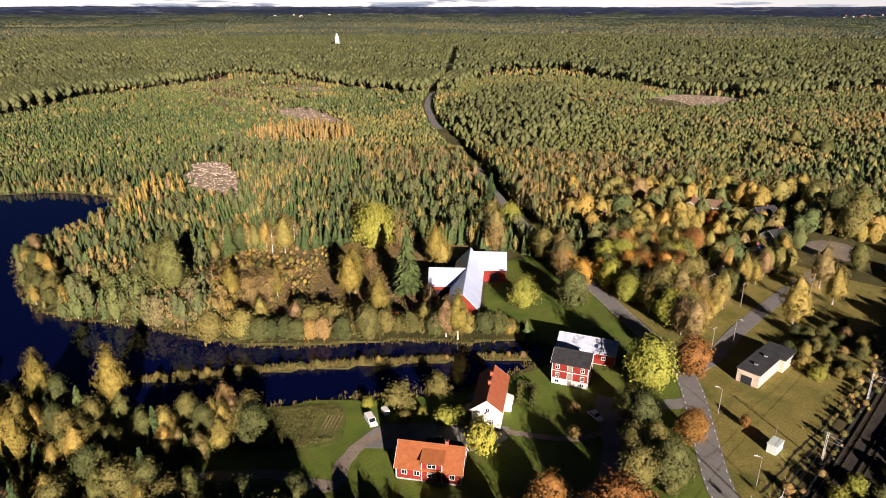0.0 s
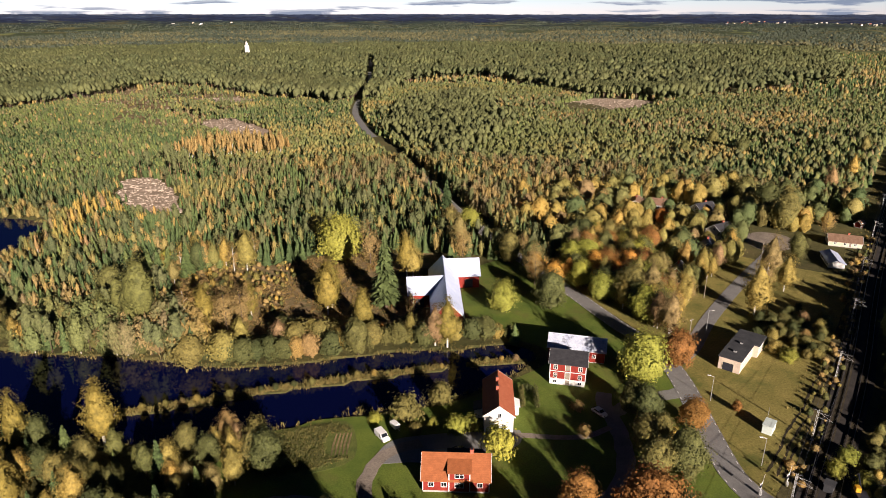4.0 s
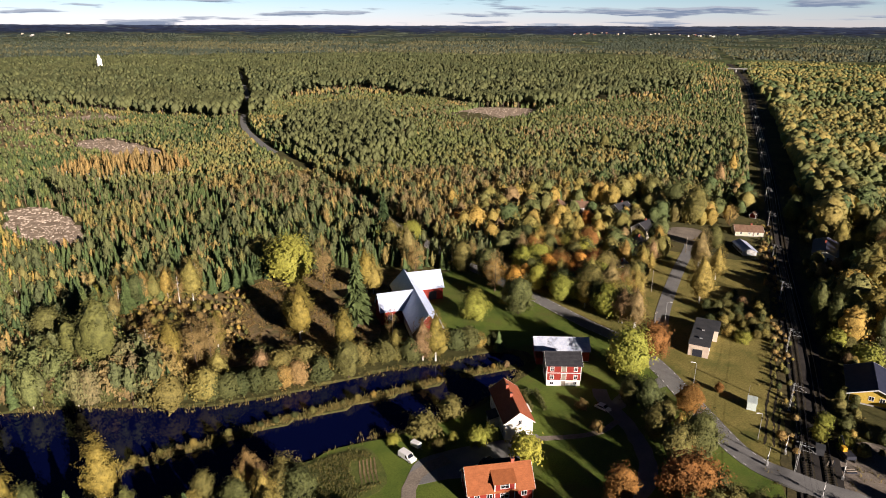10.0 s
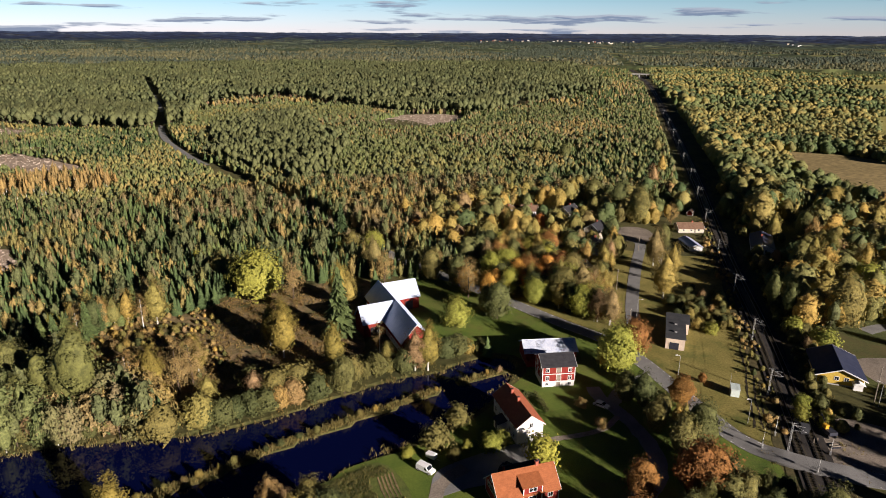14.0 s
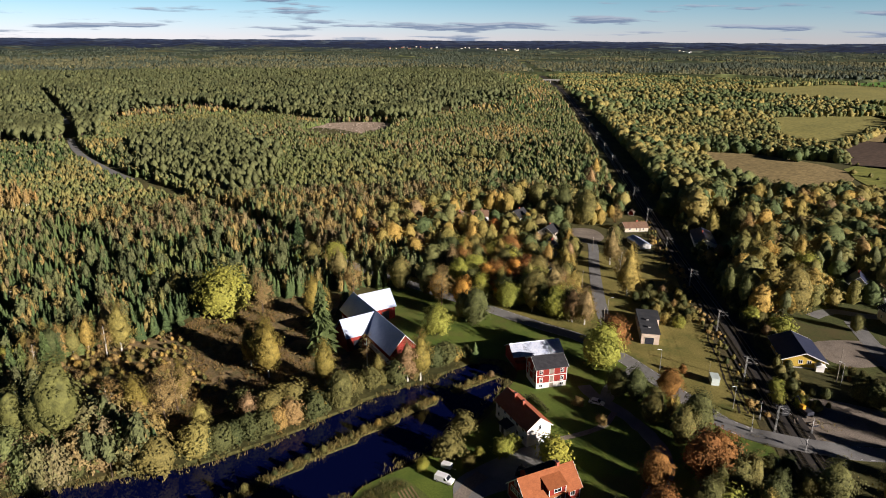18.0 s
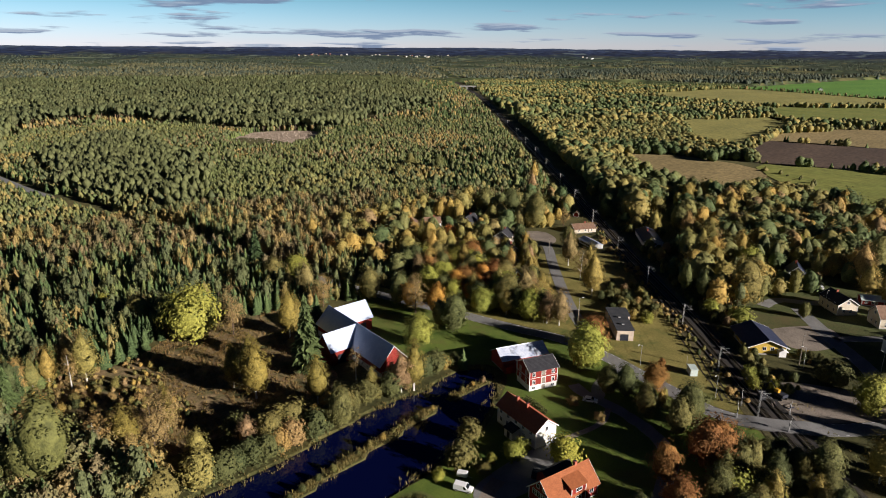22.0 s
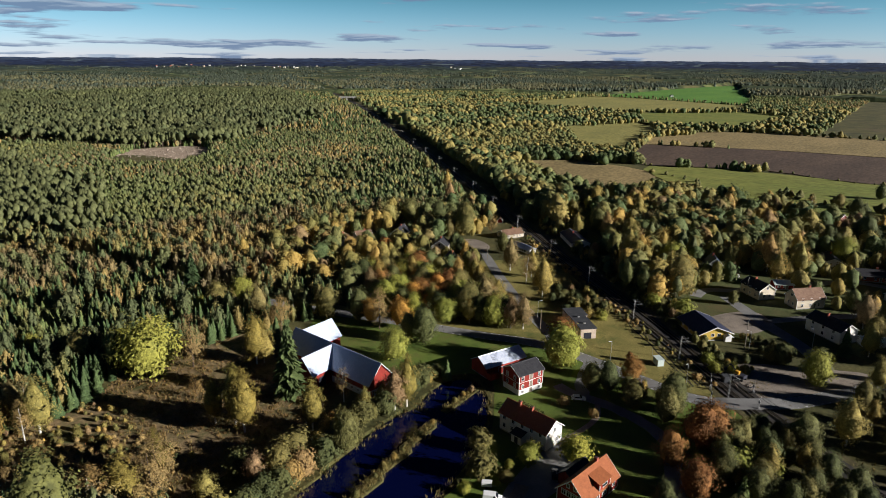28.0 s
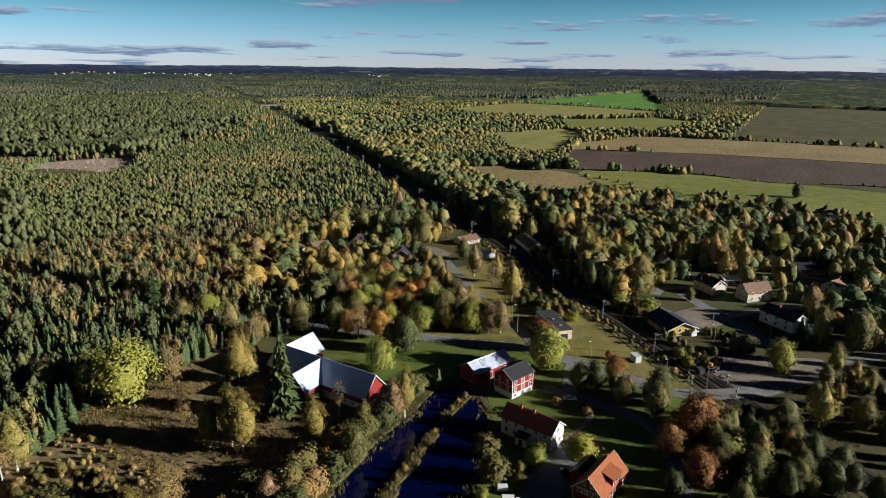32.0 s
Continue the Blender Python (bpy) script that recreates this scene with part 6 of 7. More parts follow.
# the grove at the near lake side, the trees below the farm, gardens of the village
fill(("leafy", "birch", "leafy", "leafy", "birch", "pine", "spruce"), [(-165, 152), (-82, 141), (-50, 142), (-47, 128), (-60, 116), (-42, 113), (-30, 100), (-60, 70), (-150, 90)], 235, 6, 12, 3.0, LINES)
fill(("leafy", "leafy", "birch", "leafy"), [(16, 98), (28, 103), (42, 108), (48, 97), (44, 84), (20, 60), (14, 80)], 36, 6, 10.5, 3.4, LINES)
fill(("leafy", "birch", "birch", "limegold", "birch", "leafy", "maple", "birch", "birch", "rusty"), [(70, 184), (58, 214), (52, 240), (66, 266), (100, 270), (92, 236), (84, 212), (78, 190)], 62, 9, 15, 4.0, LINES)
fill(("birch", "leafy", "birch", "birch"), [(50, 262), (50, 310), (90, 350), (150, 360), (185, 345), (160, 318), (120, 312), (104, 272), (70, 262)], 75, 10, 15, 4.2, LINES, True)
fill(("leafy", "birch", "leafy"), [(150, 300), (190, 345), (245, 318), (215, 285), (180, 275)], 28, 8, 14, 5, LINES, True)
fill(("shrub", "shrub", "shrub_gold"), [(93, 174), (106, 190), (126, 196), (128, 184), (112, 166), (104, 160)], 34, 3.0, 5.0, 2.6, LINES)
fill(("shrub", "shrub", "shrub_gold"), [(84, 112), (96, 124), (110, 117), (100, 108)], 12, 2.0, 3.4, 2.6, LINES)
fill(("birch", "leafy", "birch", "leafy", "birch", "pine"), [(130, 158), (200, 208), (230, 215), (300, 262), (345, 225), (290, 150), (215, 120), (198, 158), (160, 148), (138, 140)], 165, 10, 17, 4.6, LINES, True)
fill(("shrub", "shrub_gold", "shrub"), [(112, 142), (135, 166), (150, 160), (136, 140), (124, 136)], 24, 2.4, 5, 3, LINES)
fill(("leafy", "birch", "leafy", "birch"), [(190, 118), (255, 120), (330, 110), (350, 40), (300, -20), (190, 20), (150, 56), (115, 56), (108, 36), (180, 60), (215, 60)], 90, 7, 13, 5.5, LINES, True)
fill(("leafy", "leafy", "birch"), [(62, 78), (80, 76), (110, 50), (90, 20), (40, 50)], 36, 6, 10, 4, LINES)
fill(("birch", "leafy", "birch"), [(100, 236), (92, 262), (112, 310), (150, 322), (200, 290), (175, 268), (165, 290), (140, 285), (146, 262), (128, 240)], 56, 7, 12, 4.5, LINES, True)
fill(("leafy", "birch", "leafy"), [(142, 168), (170, 200), (215, 248), (290, 330), (310, 325), (235, 240), (190, 195), (160, 165)], 60, 4, 8, 4.2, LINES, True)
fill(("leafy", "birch", "leafy"), [(-46, 113), (-33, 111), (-28, 100), (-10, 99), (4, 98), (5, 88), (-40, 84)], 20, 7, 10, 4, LINES)
fill(("leafy", "leafy", "birch"), [(41, 114), (44, 134), (51, 130), (49, 114)], 6, 5, 8, 4, LINES)
# gardens and thickets east of the railway
fill(("leafy", "birch", "leafy", "birch", "limegold"), [(200, 160), (262, 205), (345, 225), (368, 150), (330, 118), (262, 112), (214, 128)], 120, 10, 17, 4.6, LINES, True)
fill(("leafy", "birch", "leafy", "birch"), [(140, 112), (160, 130), (190, 132), (236, 118), (260, 90), (236, 62), (200, 62), (172, 60), (150, 74), (140, 96)], 22, 6, 11, 6, LINES + [spline(p, 3) for p, _ in EAST_LANES], True)
fill(("leafy", "birch", "leafy"), [(150, 150), (176, 168), (200, 160), (188, 130), (166, 142)], 22, 7, 12, 4.6, LINES, True)
fill(("leafy", "birch", "leafy"), [(262, 112), (345, 110), (350, 60), (300, 50), (262, 62), (240, 108)], 36, 8, 14, 6, LINES, True)
fill(("leafy", "leafy", "birch", "pine"), [(128, 66), (150, 72), (190, 60), (250, 60), (320, 20), (300, -30), (120, 20), (106, 50)], 120, 8, 15, 5, LINES, True)
fill(("shrub", "shrub", "shrub_gold"), [(95, 106), (104, 117), (118, 112), (112, 100), (102, 98)], 14, 1.6, 3.2, 2.6, LINES)
fill(("shrub", "shrub_gold", "shrub"), [(80, 106), (120, 150), (165, 198), (220, 256), (228, 250), (172, 190), (126, 142), (88, 102)], 110, 1.4, 4.2, 2.2, LINES, True)
fill(("birch", "leafy", "birch", "birch"), [(72, 182), (84, 200), (99, 217), (120, 238), (138, 256), (131, 263), (112, 246), (92, 226), (76, 208), (66, 190)], 30, 8, 14, 4.2, LINES)
fill(("shrub_gold", "brown_bush", "shrub", "brown_bush"), [(64, 112), (104, 155), (150, 206), (206, 270), (210, 266), (154, 202), (108, 151), (68, 108)], 120, 0.8, 2.4, 1.8, [l for l in LINES if l is not LINES[2]], True)
# tall trees out of view, added for their shadows on the yard
fill(("leafy", "birch", "pine"), [(-56, 92), (-30, 92), (-26, 80), (-52, 76)], 9, 14, 20, 5, LINES)
fill(("shrub_gold", "shrub", "shrub_gold", "brown_bush"), [(-104, 232), (-98, 252), (-70, 252), (-62, 232), (-72, 214), (-90, 212)], 95, 1.2, 3.4, 1.9, LINES)
fill(("shrub_gold", "brown_bush", "shrub_gold", "shrub"), [(-104, 250), (-84, 268), (-60, 266), (-48, 258), (-58, 236), (-50, 214), (-80, 204), (-102, 224)], 260, 0.7, 2.3, 1.5, LINES, True)
fill(("birch", "bare_birch", "spruce"), [(-110, 236), (-104, 262), (-84, 270), (-70, 268), (-86, 258), (-98, 244)], 26, 9, 16, 3.2, LINES)

# ---- railway ----
def along(line, offset):
    d = np.gradient(line, axis=0)
    d /= np.linalg.norm(d, axis=1)[:, None]
    return line + np.stack([-d[:, 1], d[:, 0]], 1) * offset


near_rail = spline(RAIL[(RAIL[:, 0] > -60) & (RAIL[:, 0] < 900)][::4], 6)
for track in (-2.2, 2.2):
    for gauge in (-0.72, 0.72):
        tagged(strip("rail", along(near_rail, track + gauge), 0.14, 0.68, M["steel"], thick=0.18), "worn steel railway rail", "rail", "rails", "structure")
# sleepers under the stretch by the village, joined
sv, sf = [], []
for track in (-2.2, 2.2):
    line = spline(RAIL[(RAIL[:, 0] > 10) & (RAIL[:, 0] < 320)][::4], 0.65)
    c = along(line, track)
    d = np.gradient(line, axis=0)
    d /= np.linalg.norm(d, axis=1)[:, None]
    n = np.stack([-d[:, 1], d[:, 0]], 1)
    for (px, py), (dx, dy), (ex, ey) in zip(c, d, n):
        b = len(sv)
        for z in (0.33, 0.5):
            for u, w in ((-1.25, -0.13), (1.25, -0.13), (1.25, 0.13), (-1.25, 0.13)):
                sv.append((px + ex * u + dx * w, py + ey * u + dy * w, z))
        sf += [(b + 4, b + 5, b + 6, b + 7), (b, b + 1, b + 5, b + 4), (b + 1, b + 2, b + 6, b + 5), (b + 2, b + 3, b + 7, b + 6), (b + 3, b, b + 4, b + 7)]
tagged(from_arrays("sleepers", np.array(sv), np.array(sf), M["soil"]), "weathered railway sleepers in dark ballast", "sleepers", kind="stuff")


def rail_mast(x, y, turn):
    m = tagged(thing("catenary_mast", x, y, turn), "grey lattice steel mast of the railway overhead line", "mast", "railway masts")
    bm = bmesh.new()
    for a in (-0.16, 0.16):
        for b in (-0.16, 0.16):
            rod(bm, (a, b, 0), (a, b, 8.6), 0.035, sides=4)
    for i in range(14):
        z = 0.3 + i * 0.6
        s = 0.16 if i % 2 else -0.16
        for b in (-0.16, 0.16):
            rod(bm, (-s, b, z), (s, b, z + 0.6), 0.02, sides=4)
            rod(bm, (b, -s, z), (b, s, z + 0.6), 0.02, sides=4)
    part("lattice", bm, M["galvanised"], m)
    for z, l in ((6.6, 3.4), (8.0, 2.8)):
        bm = bmesh.new()
        rod(bm, (0, 0, z), (l, 0, z - 0.2), 0.035, sides=5)
        part("arm", bm, M["galvanised"], m)
    bm = bmesh.new()
    rod(bm, (0, 0, 8.2), (3.2, 0, 6.5), 0.025, sides=5)
    part("stay", bm, M["galvanised"], m)
    bm = bmesh.new()
    rod(bm, (-1.0, 0, 8.5), (1.0, 0, 8.5), 0.04, sides=5)
    ca = part("crossarm", bm, M["galvanised"], m)
    for xx in (-0.9, 0.9):
        box_part("insulator", (xx - 0.06, xx + 0.06, -0.06, 0.06, 8.53, 8.8), M["black_door"], ca)
    box_part("footing", (-0.4, 0.4, -0.4, 0.4, -0.2, 0.25), M["concrete"], m)


MASTS = [(43.5, 84.5), (62.5, 106), (82, 126.8), (107.5, 152.8), (137, 185.2), (168, 220.6), (207, 263), (246, 305), (286, 348), (330, 397), (376, 447), (424, 500), (480, 562), (540, 630)]
for x, y in MASTS:
    rail_mast(x, y, -43)
bm = bmesh.new()
for (x0, y0), (x1, y1) in zip(MASTS[:-1], MASTS[1:]):
    for ox, oz in ((2.2, 6.3), (2.2, 7.6), (-0.6, 8.85), (0.6, 8.85)):
        prev = None
        for t in np.linspace(0, 1, 6):
            p = (x0 + (x1 - x0) * t + ox * 0.73, y0 + (y1 - y0) * t - ox * 0.68, oz - 1.2 * t * (1 - t) * (1.6 if oz > 7 else 0.1))
            if prev:
                rod(bm, prev, p, 0.022, sides=3)
            prev = p
tagged(part("overhead_wire", bm, M["black_door"]), "thin dark overhead railway wires", "wires", kind="stuff")

# ---- level crossing ----
cross = spline(ROAD[np.hypot(ROAD[:, 0] - 63, ROAD[:, 1] - 99.3) < 18], 0.8)
up = np.clip((13 - np.hypot(cross[:, 0] - 63, cross[:, 1] - 99.3)) / 7, 0, 1)
tagged(strip("crossing_deck", cross, 6.4, 0.106 + 0.6 * up * up * (3 - 2 * up), M["asphalt"], thick=0.5), "asphalt road deck of the level crossing", "level crossing", kind="structure")


def barrier(x, y, turn):
    b = tagged(thing("crossing_signal", x, y, turn), "level crossing post with signal lamps and raised bar", "crossing signal", "crossing signals")
    bm = bmesh.new()
    rod(bm, (0, 0, 0), (0, 0, 3.4), 0.07)
    part("post", bm, M["galvanised"], b)
    box_part("signal_head", (-0.35, 0.35, -0.12, 0.12, 2.3, 3.0), M["black_door"], b)
    bm = bmesh.new()
    rod(bm, (-0.55, 0, 3.0), (0.55, 0, 3.5), 0.06, sides=4)
    part("cross_blade", bm, M["white_paint"], b)
    bm = bmesh.new()
    rod(bm, (-0.55, 0, 3.5), (0.55, 0, 3.0), 0.06, sides=4)
    part("cross_blade", bm, M["white_paint"], b)
    bm = bmesh.new()
    rod(bm, (0.3, 0, 1.0), (0.9, 0, 5.4), 0.05, 0.03, 6)
    part("boom", bm, M["white_paint"], b)
    box_part("drive_box", (0.1, 0.6, -0.25, 0.25, 0, 1.2), M["galvanised"], b)


for x, y, tn in ((58, 110, 30), (65.5, 112, 30), (71, 100.5, 210), (61, 97, 210)):
    barrier(x, y, tn)
hut = tagged(thing("relay_hut", 73.8, 109.5, 42), "small dark grey relay hut beside the railway", "hut")
box_part("wall", (-1.1, 1.1, -0.9, 0.9, 0, 2.2), M["felt"], hut)
box_part("roof", (-1.3, 1.3, -1.1, 1.1, 2.2, 2.35), M["felt"], hut)

# tracked digger on the gravel
digger = tagged(thing("excavator", 78.5, 106, 70, 0.1), "black and yellow tracked excavator parked on gravel", "excavator")
for s in (-1, 1):
    box_part("track", (-1.7, 1.7, s * 1.1 - 0.28, s * 1.1 + 0.28, 0, 0.75), M["rubber"], digger, bevel=0.2)
box_part("upper_body", (-1.8, 1.2, -1.2, 1.2, 0.9, 1.9), M["black_door"], digger, bevel=0.08)
cab = box_part("cab", (0.0, 1.4, 0.1, 1.2, 1.9, 3.0), M["machine_yellow"], digger, bevel=0.08)
box_part("cab_window", (1.4, 1.43, 0.25, 1.05, 2.1, 2.85), M["glass"], cab)
for a, b in (((1.2, -0.3, 1.7), (3.8, -0.3, 3.9)), ((3.8, -0.3, 3.9), (5.6, -0.3, 1.9))):
    bm = bmesh.new()
    rod(bm, a, b, 0.24, 0.17, 4)
    part("boom_arm", bm, M["black_door"], digger)
box_part("bucket", (5.2, 6.0, -0.8, 0.2, 1.0, 1.9), M["black_door"], digger, bevel=0.1)
for x, y, tn, l in ((73, 105.5, 30, 3.2), (75.2, 102, -20, 2.4)):
    st = tagged(thing("material_stack", x, y, tn), "stack of dark track material beside the rails", "stack", "track material")
    for k in range(4):
        box_part("beam", (-l / 2, l / 2, -0.7 + k * 0.36, -0.42 + k * 0.36, 0, 0.4 + 0.15 * (k % 2)), M["wood_grey" if k % 2 else "black_door"], st)

# ---- road markings, ruts, garden ----
def dashes(line, offset, width, length, gap, z):
    """Painted dashes along a line, joined."""
    c = along(line, offset)
    seg = np.linalg.norm(np.diff(c, axis=0), axis=1)
    s = np.r_[0, np.cumsum(seg)]
    v, f = [], []
    for a in np.arange(0, s[-1] - length, length + gap):
        p, q = (np.array([np.interp(t, s, c[:, 0]), np.interp(t, s, c[:, 1])]) for t in (a, a + length))
        n = np.array([-(q - p)[1], (q - p)[0]]) / length * width / 2
        b = len(v)
        for w in (p + n, p - n, q - n, q + n):
            v.append((*w, z))
        for w in (p + n, p - n, q - n, q + n):
            v.append((*w, z - 0.02))
        f += [(b, b + 1, b + 2, b + 3), (b, b + 4, b + 5, b + 1), (b + 2, b + 6, b + 7, b + 3)]
    return np.array(v), np.array(f)


lined = ROAD[(ROAD[:, 1] > 60) & (ROAD[:, 1] < 560)]
for o in (-2.75, 2.75):
    v, f = dashes(lined, o, 0.16, 1.0, 2.0, 0.108)
    tagged(from_arrays("edge_line", v, f, M["white_paint"], road), "white dashed edge line", kind="stuff")
for i, o in enumerate((0.0, 1.9, 3.4)):
    t = np.linspace(0, 1, 60)
    wob = np.sin(t * 14 + i) * 0.3 + np.sin(t * 37 + 2 * i) * 0.1
    rut = np.c_[64 + 43 * t + (o + wob) * 0.72, 117 + 40.5 * t - (o + wob) * 0.69]
    tagged(strip("wheel_rut", rut, 0.55, 0.075, M["soil"], ragged=0.12, thick=0.05), "dark muddy wheel rut across dry grass", "wheel rut", "wheel ruts", "structure")
verge = along(ROAD[(ROAD[:, 1] > 172) & (ROAD[:, 1] < 300)], -5.5)
tagged(strip("verge", verge, 4.2, 0.06, M["dry_grass"], ragged=0.6, thick=0.08), "dry brownish grass verge along the road", "verge", kind="structure")
tagged(plate("vegetable_field", spline([(-52, 144), (-42, 147), (-34, 148.5), (-29.5, 146), (-29, 133), (-38, 129), (-48, 128)], 3, True), 0.07, M["garden"], 0.1), "small green crop plot by the channel", "crop plot", kind="structure")
for i in range(5):
    tagged(strip("garden_row", np.array([(-34.4 + i * 0.9, 134.5), (-34.0 + i * 0.9, 138.5), (-33.3 + i * 0.9, 143)]), 0.45, 0.13, M["clearing"], ragged=0.1, thick=0.1), "bare brown soil row of the garden plot", "garden row", "garden rows", "structure")
for pts, w in EAST_LANES:
    tagged(strip("lane", spline(pts, 3), w, 0.11, M["asphalt"], ragged=0.1), "grey asphalt lane between village houses", "lane", "village lanes", "structure")
tagged(plate("yellow_house_yard", spline([(118, 117), (124, 128), (134, 126), (146, 115), (136, 106), (122, 110)], 3, True), 0.09, M["gravel"], 0.12), "bare gravel yard beside the yellow building", "yard", kind="structure")


# ---- lamps, poles, vehicles ----
def street_lamp(x, y, turn, h=7.5):
    l = tagged(thing("street_lamp", x, y, turn), "slender grey street lamp with a short arm", "street lamp", "street lamps")
    bm = bmesh.new()
    rod(bm, (0, 0, 0), (0, 0, h), 0.075, 0.05)
    part("pole", bm, M["galvanised"], l)
    bm = bmesh.new()
    rod(bm, (0, 0, h - 0.05), (1.1, 0, h + 0.25), 0.04)
    part("arm", bm, M["galvanised"], l)
    box_part("lamp_head", (0.9, 1.7, -0.14, 0.14, h + 0.2, h + 0.36), M["white_paint"], l, bevel=0.04)


for x, y, tn in ((65.9, 145.8, 160), (64.3, 119.3, 170), (85, 184.5, -40), (104.5, 108.5, 120), (119, 90, 60), (166, 122, 0)):
    street_lamp(x, y, tn)


def wood_pole(x, y, h, turn):
    p = tagged(thing("utility_pole", x, y, turn), "grey wooden utility pole with a crossarm", "utility pole", "utility poles")
    bm = bmesh.new()
    rod(bm, (0, 0, -0.3), (0, 0, h), 0.14, 0.1)
    part("pole", bm, M["wood_grey"], p)
    box_part("crossarm", (-0.8, 0.8, -0.06, 0.06, h - 0.7, h - 0.56), M["wood_grey"], p)
    for xx in (-0.7, 0, 0.7):
        box_part("insulator", (xx - 0.05, xx + 0.05, -0.05, 0.05, h - 0.56, h - 0.36), M["white_paint"], p)


for x, y, h, tn in ((97.2, 209.4, 9, 45), (104.9, 110, 12, 20), (51, 84.2, 9, 0), (76, 178.5, 8, 30), (140, 243, 8, 45)):
    wood_pole(x, y, h, tn)
ant = tagged(thing("antenna_pole", 74.8, 134.2), "thin bare steel pole behind the substation box", "pole")
bm = bmesh.new()
rod(bm, (0, 0, 0), (0, 0, 5), 0.05, 0.03)
part("pole", bm, M["galvanised"], ant)


def car(label, x, y, turn, paint, van=False):
    c = tagged(thing("van" if van else "car", x, y, turn, 0.08), label, "van" if van else "car")
    L, W = (4.7, 1.9) if van else (4.4, 1.76)
    prof = [(-L / 2, 0.35), (L / 2, 0.35), (L / 2, 0.8), (L / 2 - 0.15, 0.95), (L / 2 - 1.0, 1.08), (L / 2 - 1.55, 1.8), (-L / 2 + 0.15, 1.9), (-L / 2, 1.1)] if van else \
        [(-L / 2, 0.3), (L / 2, 0.3), (L / 2, 0.62), (L / 2 - 0.2, 0.78), (L / 2 - 1.15, 0.92), (L / 2 - 1.9, 1.42), (-L / 2 + 1.0, 1.45), (-L / 2 + 0.25, 1.0), (-L / 2, 0.85)]
    bm = bmesh.new()
    prism(bm, prof, -W / 2, W / 2)
    bmesh.ops.bevel(bm, geom=bm.edges[:], offset=0.06, segments=2, affect="EDGES")
    part("body", bm, M[paint], c)
    zt = 1.72 if van else 1.34
    for s in (-1, 1):
        bm = bmesh.new()
        prism(bm, [(-L / 2 + (2.6 if van else 0.8), 0.98), (L / 2 - 1.25, 0.98), (L / 2 - 1.75, zt), (-L / 2 + (2.6 if van else 1.1), zt)], s * W / 2 - 0.01, s * (W / 2 + 0.015))
        part("side_window", bm, M["glass"], c)
    bm = bmesh.new()
    x0, z0, x1, z1 = (L / 2 - 1.0, 1.1, L / 2 - 1.53, 1.76) if van else (L / 2 - 1.2, 0.97, L / 2 - 1.88, 1.4)
    vs = [bm.verts.new(q) for q in ((x0, -W / 2 + 0.15, z0), (x0, W / 2 - 0.15, z0), (x1, W / 2 - 0.22, z1), (x1, -W / 2 + 0.22, z1))]
    f = bm.faces.new(vs)
    bmesh.ops.translate(bm, vec=(0.03, 0, 0.03), verts=vs)
    e = bmesh.ops.extrude_face_region(bm, geom=[f])
    bmesh.ops.translate(bm, vec=(-0.05, 0, -0.05), verts=[g for g in e["geom"] if isinstance(g, bmesh.types.BMVert)])
    part("windscreen", bm, M["glass"], c)
    box_part("rear_window", (-L / 2 + (0.0 if van else 0.28), -L / 2 + (0.04 if van else 0.5), -0.6, 0.6, 1.2 if van else 1.05, 1.6 if van else 1.2), M["glass"], c)
    for a in (-L / 2 + 0.8, L / 2 - 0.85):
        for s in (-1, 1):
            bm = bmesh.new()
            rod(bm, (a, s * (W / 2 - 0.2), 0.32), (a, s * (W / 2 + 0.02), 0.32), 0.32, sides=14)
            tyre = part("wheel", bm, M["rubber"], c)
            bm = bmesh.new()
            rod(bm, (a, s * (W / 2), 0.32), (a, s * (W / 2 + 0.04), 0.32), 0.19, sides=10)
            part("rim", bm, M["galvanised"], tyre)
    for s in (-1, 1):
        box_part("headlight", (L / 2 - 0.05, L / 2 + 0.02, s * (W / 2 - 0.3) - 0.16, s * (W / 2 - 0.3) + 0.16, 0.58, 0.74), M["glass"], c)
        box_part("tail_light", (-L / 2 - 0.02, -L / 2 + 0.05, s * (W / 2 - 0.25) - 0.12, s * (W / 2 - 0.25) + 0.12, 0.7, 0.9), M["red_wood"], c)
    return c


car("white estate car parked on the grey drive", 34.2, 143.4, -62, "car_white")
car("white delivery van parked at the yard", -22.2, 139.9, -62, "car_white", True)
car("black car parked in the yard shade", -4.8, 132.0, 30, "car_black")
car("white car parked beside a village house", 190, 132, 60, "car_white")
car("dark car parked at a village house", 128, 262, 30, "car_black")
trailer = tagged(thing("trailer", -18.9, 143.6, -60, 0.05), "small white covered trailer beside the van", "trailer")
box_part("box", (-1.3, 1.3, -0.75, 0.75, 0.5, 1.7), M["car_white"], trailer, bevel=0.08)
bm = bmesh.new()
rod(bm, (1.3, 0, 0.5), (2.4, 0, 0.45), 0.05)
part("drawbar", bm, M["galvanised"], trailer)
for s in (-1, 1):
    bm = bmesh.new()
    rod(bm, (0, s * 0.75, 0.28), (0, s * 0.93, 0.28), 0.28, sides=12)
    part("wheel", bm, M["rubber"], trailer)

# hedge beside the white house
hr = np.random.default_rng(5)
hedge = tagged(thing("hedge", 17.6, 152.5, 80), "clipped olive green hedge round a small plot", "hedge")
for x0, x1, y0, y1 in ((-4.5, 4.5, -2.6, -1.4), (-4.5, 4.5, 1.2, 2.4), (3.3, 4.5, -1.4, 1.2)):
    n = int((x1 - x0) * (y1 - y0) * 14)
    c = np.c_[hr.uniform(x0, x1, n), hr.uniform(y0, y1, n), hr.uniform(0.1, 1.9, n)]
    from_arrays("hedge_run", clump_quads(hr, c, 0.35, 6, 0.17), np.arange(n * 18).reshape(-1, 3), M["leafy"], hedge)

